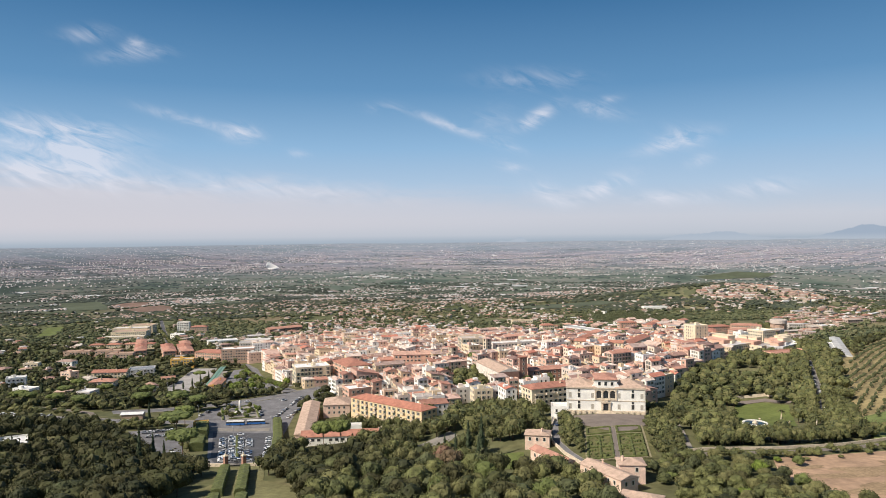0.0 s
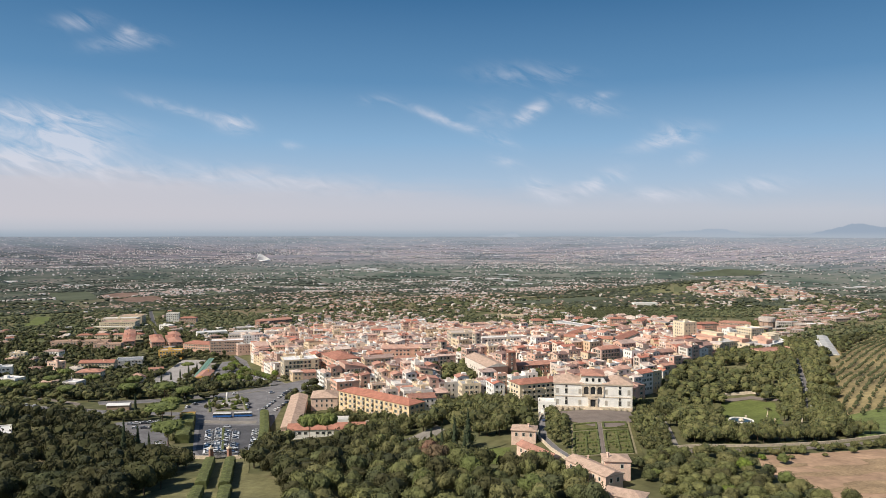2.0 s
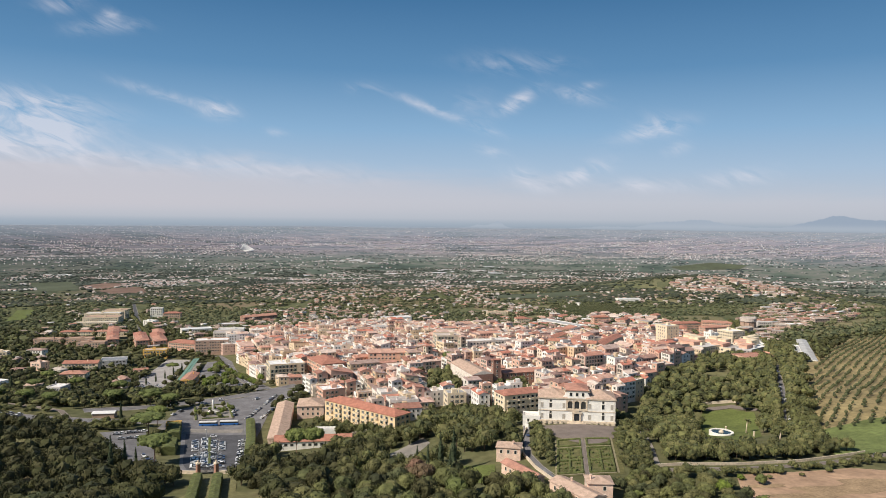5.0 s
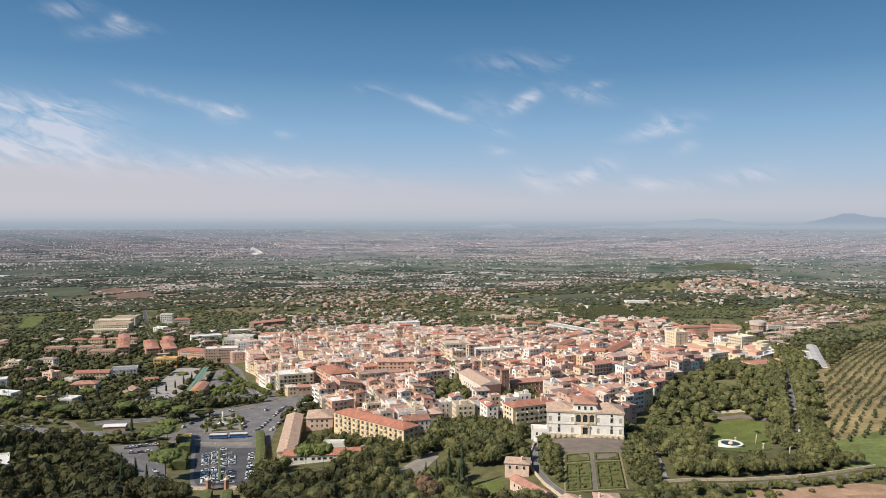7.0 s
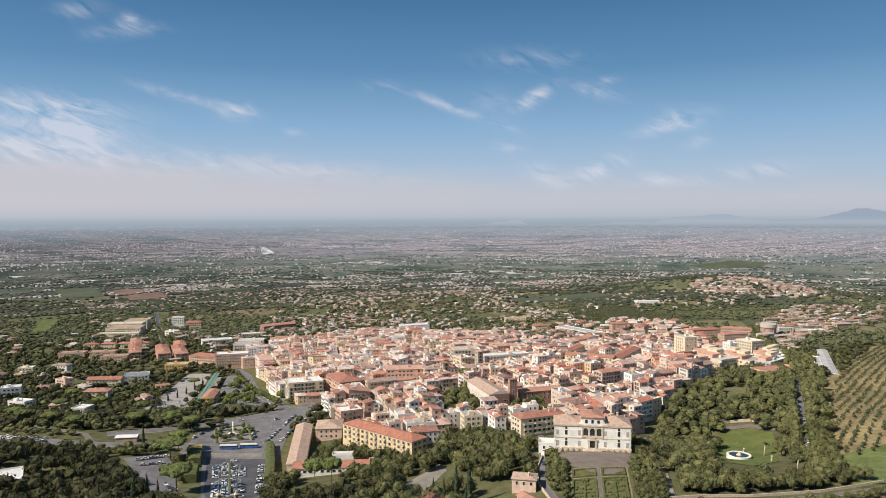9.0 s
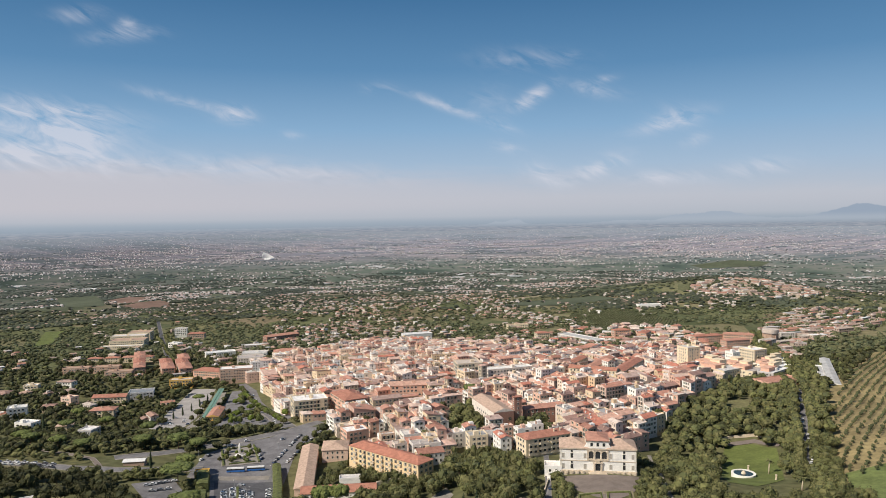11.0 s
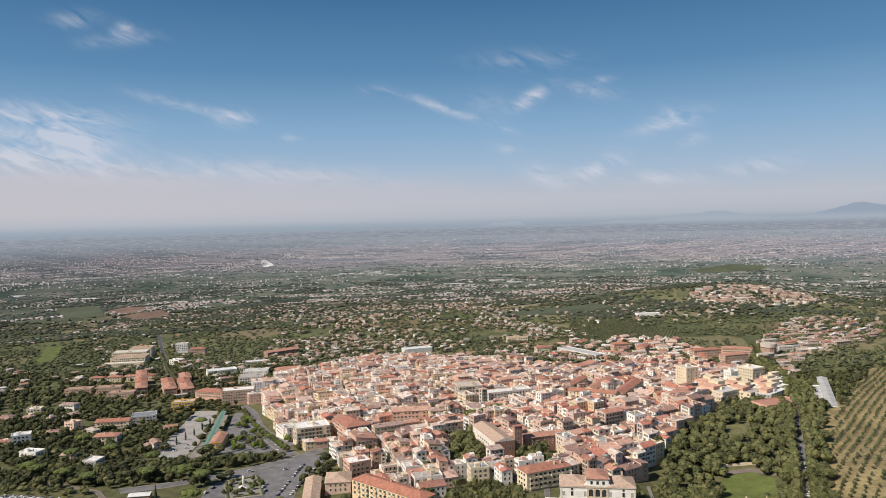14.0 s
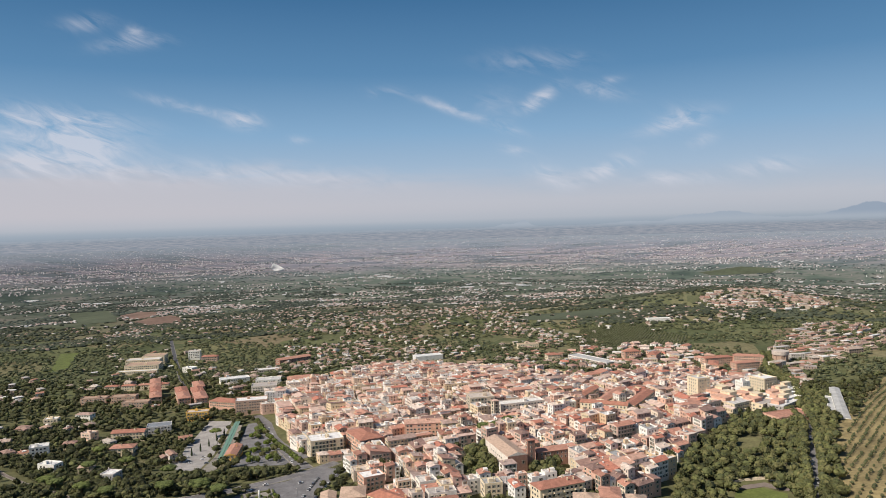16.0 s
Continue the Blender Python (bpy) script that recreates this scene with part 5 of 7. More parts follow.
    house(-354, 768, 6, 35, 14, 9, "gable", M_cream, M_redroof, "red_villa", "wide villa with orange-red tile roof", "house", win="shut")
    house(-332, 704, 6, 23, 14, 9, "hip", M_cream, M_redroof, "red_villa", "white and red villa among trees", "house", win="shut")
    house(-410, 692, 25, 17, 13, 11, "flat", M_white, M_roofwhite, "white_villa", "modern white villa with stepped terraces", "house", group="white villas", win="wide")
    house(-366, 632, -15, 18, 11, 8, "flat", M_white, M_roofwhite, "white_villa", "modern white villa with stepped terraces", "house", group="white villas", win="wide")
    house(-334, 800, 18, 26, 18, 8, "flat", M_flat, M_metal, "grey_hall", "grey metal-roofed hall beside the station", "hall", win="wide", chimneys=0, extras=False)
    house(-212, 674, -84, 34, 11, 8, "gable", M_ochre, M_redroof, "station_house", "small orange-roofed station house", "station", win="shut", chimneys=1)
    for k, (x, y, rot, w, h) in enumerate(((-478, 838, 10, 16, 8), (-452, 866, -8, 20, 7), (-396, 764, -20, 14, 8), (-398, 727, 18, 13, 6))):
        house(x, y, rot, w, 11, h, ("flat", "hip")[k % 2], (M_cream, M_white, M_rose)[k % 3], None, "hillside_villa", "pale hillside villa among dark garden trees", "house", group="hillside villas", win="wide")
    house(-331, 628, 12, 13, 9, 6, "hip", M_cream, M_villa_roof, "garden_villa", "small cream villa with a tiled roof among trees", "house", win="plain")
    house(-232, 385, 28, 17, 22, 4.5, "flat", M_white, M_roofwhite, "wood_hall", "low hall with a pale flat roof in the wood", "hall", win="wide", chimneys=0, extras=False)
    house(-211, 490, 8, 14, 7, 3, "gable", M_tan, M_roofwhite, "kiosk_hall", "low pale-roofed kiosk hall among pines", "building", win=None, chimneys=0, pitch=0.2)
    house(-158, 470, 10, 9, 6, 4, "flat", M_ochre, M_flat, "gatehouse", "small ochre gatehouse under the pines", "house", win="plain", chimneys=0, extras=False)


landmarks()


def balconies(t, y, z0, n, floors, x0, dx, depth=1.3, w=2.6):
    """Rows of slab balconies with a railing on the wall that faces -y."""
    for i in range(n):
        for k in range(floors):
            b = part("balcony", Geo().box(-w / 2, -depth, 0, w / 2, 0.05, 0.16).mesh("balcony", M_trim), t, "", pose(x0 + i * dx, y, z0 + k * 3.3))
            part("railing", Geo().box(-w / 2, -depth, 0.16, w / 2, -depth + 0.08, 1.1).box(-w / 2, -depth, 0.16, -w / 2 + 0.08, 0, 1.1).box(w / 2 - 0.08, -depth, 0.16, w / 2, 0, 1.1).mesh("railing", M_stone), b)


for ob in [o for o in bpy.data.objects if o.parent is None and o.name.split(".")[0] in ("apartment_block", "apartment_house", "tower_block", "terraced_flats")]:
    kind = ob.name.split(".")[0]
    if kind == "apartment_block":
        balconies(ob, -7.0, 2.9, 7, 3, -25, 8.2)
    elif kind == "apartment_house":
        balconies(ob, -7.0, 2.6, 4, 3, -12, 8, w=6.0)
    elif kind == "terraced_flats":
        w, d, h = (30, 34, 12) if ob.location.x < 300 else ((26, 26, 10) if ob.location.x < 320 else (34, 16, 9))
        for k, (a, b, c, e) in enumerate(((-0.38, -0.1, 0.1, 0.42), (0.05, 0.05, 0.4, 0.4))):
            part("upper_storey", Geo().box(a * w, b * d, h + 0.07, c * w, e * d, h + 3.4 + 2.6 * k).box(a * w - 0.4, b * d - 0.4, h + 3.4 + 2.6 * k, c * w + 0.4, e * d + 0.4, h + 3.75 + 2.6 * k).mesh("upper_storey", (M_pink, M_cream)[k]), ob)
        balconies(ob, -d / 2, 2.2, 4, 2, -w * 0.36, w * 0.24, w=w * 0.18)
    elif kind == "tower_block" and "balconied" in ob.get("label", "balconied"):
        balconies(ob, -11.0 if ob.location.x > 350 else (-9.0 if ob.location.x < 300 else -6.0), 2.0, 2, 5, -4, 8, w=4.0)

# water tower above the far suburb
wtw = thing("water_tower", "low round grey water tower with buttressed drum", "water tower", pose(497, 1070, gz(497, 1070)))
part("shaft", Geo().tube([(0, 0, -2), (0, 0, 14)], [10.5, 10.5], 20).mesh("shaft", M_tan), wtw)
part("tank", Geo().tube([(0, 0, 14), (0, 0, 15), (0, 0, 20), (0, 0, 20.5)], [10.5, 12, 12, 11], 20).mesh("tank", M_flat), wtw)
for i in range(10):
    a = i * math.tau / 10
    part("buttress", Geo().box(-0.6, -0.5, -2, 0.6, 0.5, 14).mesh("buttress", M_tan), wtw, "", pose(10.8 * math.cos(a), 10.8 * math.sin(a), 0, 0, 0, math.degrees(a)))
block(497, 1070, 0, 24, 24)

# station canopy and platform
canopy = thing("platform_canopy", "long green-roofed station platform canopy", "canopy", pose(-231, 712, gz(-231, 712) + 0.6, 0, 0, -80.7))
part("roof", Geo().box(-96, -3, 4.2, 96, 3, 4.5).box(-96, -0.2, 4.5, 96, 0.2, 4.8).mesh("roof", M_green), canopy)
for i in range(16):
    part("post", Geo().tube([(0, 0, -9), (0, 0, 4.2)], [0.15, 0.12], 6).mesh("post", M_metal), canopy, "", pose(-90 + i * 12, 0, 0))
drape("platform", [(-222, 606), (-256, 814), (-244, 816), (-209, 606)], M_pave, 0.35, 10, "pale concrete station platform", "platform")

# ---- the old town, house by house ----
TOWN = [(-97, 580), (-58, 500), (-4, 452), (18, 482), (53, 455), (91, 478), (132, 470), (172, 540), (216, 606), (262, 660), (325, 790), (395, 1050), (325, 1095), (270, 1020), (168, 985), (102, 1060), (-19, 1150), (-132, 1150), (-183, 1047), (-225, 985), (-238, 890), (-206, 800), (-166, 697), (-138, 640)]
YARDS = [[(6, 548), (12, 596), (30, 602), (36, 560), (42, 536), (38, 522), (28, 528)], [(0, 540), (14, 562), (36, 536), (30, 500), (10, 505)], [(58, 548), (80, 556), (92, 540), (70, 525)], [(44, 504), (42, 530), (60, 538), (88, 540), (90, 506), (66, 490)], [(96, 396), (96, 466), (142, 476), (142, 396)], [(18, 620), (34, 642), (58, 654), (60, 640), (36, 616)], [(90, 844), (90, 868), (114, 868), (114, 844)]]  # open yards and gardens before the church
rt = random.Random(11)


def area_of(q):
    return abs(sum(q[i][0] * q[(i + 1) % 4][1] - q[(i + 1) % 4][0] * q[i][1] for i in range(4))) / 2


def divide(q, out, height):
    """Cut a quarter into blocks by lanes, and blocks into plots wall to wall."""
    p = [Vector(v) for v in q]
    size = area_of(q)
    if size < rt.choice((85, 110, 140, 180, 240, 340)):
        out.append((q, height + rt.choice((-4.0, -2.6, -1.2, 0, 0.6, 1.8, 3.4, 5.0))))
        return
    if 900 < size < 3000:
        height = rt.uniform(8.0, 12.5)
    gap = 5.5 if size > 30000 else (3.6 if size > 4000 else (2.6 if size > 1300 else 0.06))
    if (p[1] - p[0]).length + (p[2] - p[3]).length < (p[2] - p[1]).length + (p[3] - p[0]).length:
        p = p[1:] + p[:1]
    t = rt.uniform(0.38, 0.62)
    u = min(0.7, max(0.3, t + rt.uniform(-1, 1) * (0.09 if size > 3000 else 0.04)))
    m0, m1 = p[0].lerp(p[1], t), p[3].lerp(p[2], u)
    g0, g1 = (p[1] - p[0]).normalized() * gap / 2, (p[2] - p[3]).normalized() * gap / 2
    divide([tuple(v) for v in (p[0], m0 - g0, m1 - g1, p[3])], out, height)
    divide([tuple(v) for v in (m0 + g0, p[1], p[2], m1 + g1)], out, height)


def town_shape(q, h, low, roof, rnd):
    """Pieces of a house on the plot q, whose corners are taken from its middle: (part, paint, mesh faces)."""
    p = [Vector((a, b, 0)) for a, b in q]
    if (p[1] - p[0]).length + (p[2] - p[3]).length < (p[2] - p[1]).length + (p[3] - p[0]).length:
        p = p[1:] + p[:1]
    long_, wide = ((p[1] - p[0]).length + (p[2] - p[3]).length) / 2, ((p[2] - p[1]).length + (p[3] - p[0]).length) / 2
    up = Vector((0, 0, 1))
    rise = wide / 2 * rnd.uniform(0.26, 0.38)
    out, wall = [], Geo()
    A, B = (p[3] + p[0]) / 2, (p[1] + p[2]) / 2
    base, eave = [v + up * low for v in p], [v + up * h for v in p]
    if roof == "gable":
        wall.add(base + eave + [A + up * (h + rise), B + up * (h + rise)], [(0, 1, 5, 4), (1, 2, 6, 9, 5), (2, 3, 7, 6), (3, 0, 4, 8, 7)])
    elif roof == "shed":
        rise *= 1.1
        wall.add(base + eave[:2] + [v + up * rise for v in eave[2:]], [(0, 1, 5, 4), (1, 2, 6, 5), (2, 3, 7, 6), (3, 0, 4, 7)])
    else:
        top = h + (0.9 if roof == "flat" else 0)
        wall.add(base + [v + up * top for v in p], [(0, 1, 5, 4), (1, 2, 6, 5), (2, 3, 7, 6), (3, 0, 4, 7)])
    if roof == "flat":
        inner = [v * (1 - 0.7 / max(4.0, v.length)) for v in p]
        wall.add([v + up * (h + 0.9) for v in p] + [v + up * (h + 0.9) for v in inner] + [v + up * (h - 0.1) for v in inner], [f for k in range(4) for f in ((k, (k + 1) % 4, 4 + (k + 1) % 4, 4 + k), (4 + k, 4 + (k + 1) % 4, 8 + (k + 1) % 4, 8 + k))])
        out.append(("roof", "flat", Geo().add([v + up * h for v in inner], [(0, 1, 2, 3)])))
    else:
        over = 0.45
        o = [v + v.normalized() * over * 1.3 for v in p]
        k = min(wide / 2, long_ * 0.42) if roof == "hip" else -over
        d = (B - A).normalized()
        lift = [0, 0, 0, 0] if roof != "shed" else [0, 0, rise, rise]
        r = Geo()
        lo, hi = [v + up * (h + e) for v, e in zip(o, lift)], [v + up * (h + 0.24 + e) for v, e in zip(o, lift)]
        if roof == "shed":
            r.add(lo + hi, [(4, 5, 6, 7), (0, 1, 5, 4), (1, 2, 6, 5), (2, 3, 7, 6), (3, 0, 4, 7)])
        else:
            r.add(lo + hi + [A + d * k + up * (h + rise + 0.3), B - d * k + up * (h + rise + 0.3)], [(0, 1, 5, 4), (2, 3, 7, 6), (4, 5, 9, 8), (6, 7, 8, 9)] + ([(5, 6, 9), (7, 4, 8), (1, 2, 6, 5), (3, 0, 4, 7)] if roof == "hip" else [(1, 5, 9), (5, 1, 9), (3, 7, 8), (7, 3, 8)]))
        out.append(("roof", "roof", r))
    out.insert(0, ("wall", "wall", wall))
    ang = math.degrees(math.atan2(B.y - A.y, B.x - A.x))

    def at(u, v):
        """A place on the plot: u along it, v across, both from -1 to 1."""
        return p[0] * (1 - u) * (1 - v) / 4 + p[1] * (1 + u) * (1 - v) / 4 + p[2] * (1 + u) * (1 + v) / 4 + p[3] * (1 - u) * (1 + v) / 4

    def box(name, paint, c, w, d_, z0, z1):
        out.append((name, paint, Geo().box(-w / 2, -d_ / 2, z0, w / 2, d_ / 2, z1, 0, pose(c.x, c.y, 0, 0, 0, ang))))

    if roof == "flat":
        if wide > 6:
            box("stair_hut", "wall", at(rnd.uniform(-0.5, 0.5), rnd.uniform(-0.1, 0.5)), rnd.uniform(2.4, 4.2), rnd.uniform(2.2, 3.2), h, h + rnd.uniform(2.2, 2.9))
        if rnd.random() < 0.5:
            box("roof_box", "flat", at(rnd.uniform(-0.7, 0.7), rnd.uniform(-0.7, 0.2)), rnd.uniform(1.0, 2.6), rnd.uniform(0.8, 1.6), h, h + rnd.uniform(0.8, 1.6))
    else:
        if rnd.random() < 0.42 and wide > 6.5:
            box("roof_room", rnd.choice(("wall", "wall", "flat")), at(rnd.uniform(-0.5, 0.5), rnd.choice((-0.42, 0.42))), rnd.uniform(2.4, 4.6), rnd.uniform(2.2, 3.4), h - 0.2, h + rise * 0.6 + rnd.uniform(1.0, 2.0))
    for k in range(rnd.choice((0, 1, 1, 2))):
        c = at(rnd.uniform(-0.7, 0.7), rnd.choice((-0.35, 0.3)))
        top = h + rise * 0.65 + rnd.uniform(0.8, 1.5)
        out.append(("chimney", "wall", Geo().box(-0.4, -0.35, h - 0.1, 0.4, 0.35, top, 0, pose(c.x, c.y, 0, 0, 0, ang)).box(-0.55, -0.5, top, 0.55, 0.5, top + 0.2, 0, pose(c.x, c.y, 0, 0, 0, ang))))
    return out


plots = []
tc_, ts_ = math.cos(radians(24)), math.sin(radians(24))
divide([(80 + u * tc_ - v * ts_, 800 + u * ts_ + v * tc_) for u, v in ((-430, -430), (430, -430), (430, 430), (-430, 430))], plots, 9.0)
HOMES, COURTS, NEXT = [], [], collections.defaultdict(list)
for q, h in plots:
    cx, cy = sum(v[0] for v in q) / 4, sum(v[1] for v in q) / 4
    corners = [(cx + (a - cx) * 0.86, cy + (b - cy) * 0.86) for a, b in q]
    if not inside(cx, cy, TOWN) or any(inside(cx, cy, y) for y in YARDS) or not all(free(a, b, 0.2) for a, b in corners + [(cx, cy)]) or area_of(q) < 28:
        continue
    if rt.random() < 0.055:
        COURTS.append((cx, cy))
        continue
    HOMES.append((cy, cx, q, max(4.5, h)))
HOMES.sort()
for i, (cy, cx, q, h) in enumerate(HOMES):
    NEXT[int(cx // 25), int(cy // 25)].append((q, gz(cx, cy) + h))


def top_beside(x, y):
    """Height of the roof of the house that stands at a place, if any."""
    for a in (-1, 0, 1):
        for b in (-1, 0, 1):
            for q, z in NEXT[int(x // 25) + a, int(y // 25) + b]:
                if inside(x, y, q):
                    return z
    return -1e9


for i, (cy, cx, q, h) in enumerate(HOMES):
    roof = rt.choice(("gable", "gable", "gable", "gable", "hip", "shed", "shed", "flat", "flat", "flat") if cx > -40 else ("gable", "gable", "gable", "hip", "shed", "flat", "flat", "flat", "flat"))
    z = gz(cx, cy)
    local = [(a - cx, b - cy) for a, b in q]
    low = min(gz(a, b) for a, b in q) - z - 0.6
    pieces = town_shape(local, h, low, roof, rt)
    named = i < 210
    if named:
        words = {"gable": "terracotta-gabled plastered town house in the old centre", "hip": "plastered town house with hipped clay-tile roof", "flat": "plastered town house with a flat roof terrace", "shed": "narrow plastered town house under a single-slope tile roof"}[roof]
        t = thing("house", words, "house", pose(cx, cy, z), "old town houses")
        for name, paint, g in pieces:
            part(name, g.mesh(name, {"wall": M_wall, "roof": M_roof, "flat": M_flat}[paint]), t)
    else:
        for name, paint, g in pieces:
            FAR[paint].add(g.v, g.f, 0, pose(cx, cy, z))
    win = WINDOWS[rt.choice(("shut", "shut", "plain", "tall"))]
    for k in range(4):
        (ax, ay), (bx, by) = q[k], q[(k + 1) % 4]
        n = math.hypot(bx - ax, by - ay)
        nx, ny = (by - ay) / n, (ax - bx) / n
        if n < 3 or -nx * cx - ny * cy < 0.08 * math.hypot(cx, cy):
            continue
        cols = max(1, int((n - 1.0) / 3.1))
        for c in range(cols):
            f = 0.5 + (c - (cols - 1) / 2) * 3.1 / n
            wx, wy = ax + (bx - ax) * f, ay + (by - ay) * f
            beside = top_beside(wx + nx * 0.9, wy + ny * 0.9) - z
            for r in range(max(1, int((h - 0.4) / 3.2))):
                zz = h - 1.7 - r * 3.2
                if zz - 0.8 < beside or rt.random() < 0.07:
                    continue
                m = pose(wx - cx, wy - cy, zz, 0, 0, math.degrees(math.atan2(by - ay, bx - ax)))
                if named:
                    part("window", win, t, "", m)
                else:
                    FAR["pane"].box(-0.55, -0.08, -0.8, 0.55, 0.0, 0.8, 0, pose(cx, cy, z) @ m, False)

# ---- suburbs beyond: villas among trees ----
SUBURBS = [([(-620, 560), (-290, 560), (-230, 900), (-300, 1150), (-700, 1200), (-900, 900)], 33, 0.18, 0.9),
           ([(-300, 1150), (-180, 1060), (100, 1080), (250, 1080), (320, 1300), (180, 1900), (-340, 1900), (-380, 1500)], 25, 0.52, 1.6),
           ([(470, 1030), (560, 1030), (700, 1150), (880, 1370), (860, 1540), (760, 1520), (560, 1230)], 24, 0.85, 0.3),
           ([(-340, 1900), (180, 1900), (260, 2600), (-420, 2600)], 34, 0.55, 1.4),
           ([(-640, 1180), (-330, 1150), (-430, 1900), (-900, 1900)], 60, 0.4, 1.2),
           ([(320, 1300), (440, 1280), (800, 1900), (300, 2300), (180, 1900)], 60, 0.35, 1.2),
           ([(735, 2010), (830, 1950), (980, 1960), (1110, 2060), (1150, 2270), (930, 2310), (770, 2180)], 21, 0.75, 0.9),
           ([(352, 800), (420, 830), (520, 1010), (450, 1020), (400, 850)], 19, 0.9, 0.2),
           ([(225, 1010), (300, 1090), (420, 1060), (470, 1010), (430, 930), (395, 1060)], 21, 0.7, 0.3),
           ([(170, 1085), (215, 1290), (300, 1330), (405, 1320), (430, 1130), (330, 1075)], 20, 0.62, 0.6),
           ([(322, 790), (350, 815), (415, 930), (436, 1010), (400, 1050), (345, 900)], 17, 0.95, 0.1),
           ([(-440, 1180), (-440, 1360), (-370, 1330), (-300, 1160), (-240, 1080), (-240, 1000), (-310, 960), (-340, 1080)], 24, 0.8, 0.4)]  # outline, spacing, share, clustering
VALLEY = [(-430, 1255), (-300, 1212), (-345, 1420), (-450, 2050), (-680, 2070), (-560, 1650)]  # wooded, with no houses
SUBURB_HOUSES = []
for k, (poly, sp, keep, clump) in enumerate(SUBURBS):
    for x, y in scatter(poly, sp, 0.45, 20 + k, 1.0, 7):
        if rt.random() > keep + clump * noise.fractal((x / 140.0, y / 140.0, 6.3), 1.0, 2.0, 3):
            continue
        if inside(x, y, VALLEY):
            continue
        w, d = (rt.uniform(8, 16), rt.uniform(7, 11)) if y < 1100 else (rt.uniform(7, 12.5), rt.uniform(6, 9))
        if k == 6:
            w, d = rt.uniform(11, 22), rt.uniform(9, 13)
        if k in (9, 10):
            w, d = rt.uniform(10, 20), rt.uniform(9, 13)
        if k == 2:
            w, rot = rt.uniform(16, 30), 35 + 25 * math.sin(x / 120.0) + rt.uniform(-8, 8)
        else:
            rot = rt.uniform(-60, 80)
        far_house(x, y, rot, w, d, rt.choice((4.5, 5.5, 6.5, 7.5, 9)) * (1 if y < 1100 or k in (6, 9) else 0.8), rt.choice(("hip", "hip", "gable", "gable", "flat")), rt, panes=y < 1400, wing=rt.random() < (0.5 if y < 1100 else 0.25), FAR=FAR if k in (9, 10) else OUT)
        SUBURB_HOUSES.append((x, y, max(w, d)))
        block(x, y, rot, w, d)
for key, m, cat, label in (("wall", M_wall_i, "houses", "cream and pink walls of closely packed town houses"), ("roof", M_roof_i, "roofs", "weathered terracotta tile roofs of the town"), ("flat", M_flat_i, "roofs", "pale flat roof terraces of the town"), ("pane", M_glass, "windows", "dark windows of distant town houses")):
    tagged(new("town_" + key, FAR[key].mesh("town_" + key, m)), label, cat, kind="stuff")
# duller than the town palettes: some distance haze is put into these colours
M_out_wall = mat("suburb_plaster", [(0.52, 0.43, 0.35), (0.62, 0.56, 0.50), (0.44, 0.34, 0.28), (0.74, 0.71, 0.67), (0.54, 0.45, 0.36), (0.40, 0.31, 0.26)], 0.92, 0.3, 0.12, by="island")
M_out_roof = mat("suburb_tiles", [(0.36, 0.225, 0.175), (0.42, 0.29, 0.225), (0.31, 0.205, 0.170), (0.45, 0.35, 0.295), (0.39, 0.205, 0.15), (0.35, 0.26, 0.22), (0.47, 0.41, 0.36)], 0.9, 0.3, 0.22, by="island")
for key, m, cat, label in (("wall", M_out_wall, "houses", "cream and white walls of villas among the trees"), ("roof", M_out_roof, "roofs", "brown and faded red tile roofs of suburban villas"), ("flat", M_flat_i, "roofs", "pale flat roofs of suburban houses"), ("pane", M_glass, "windows", "dark windows of suburban houses")):
    tagged(new("suburb_" + key, OUT[key].mesh("suburb_" + key, m)), label, cat, kind="stuff")

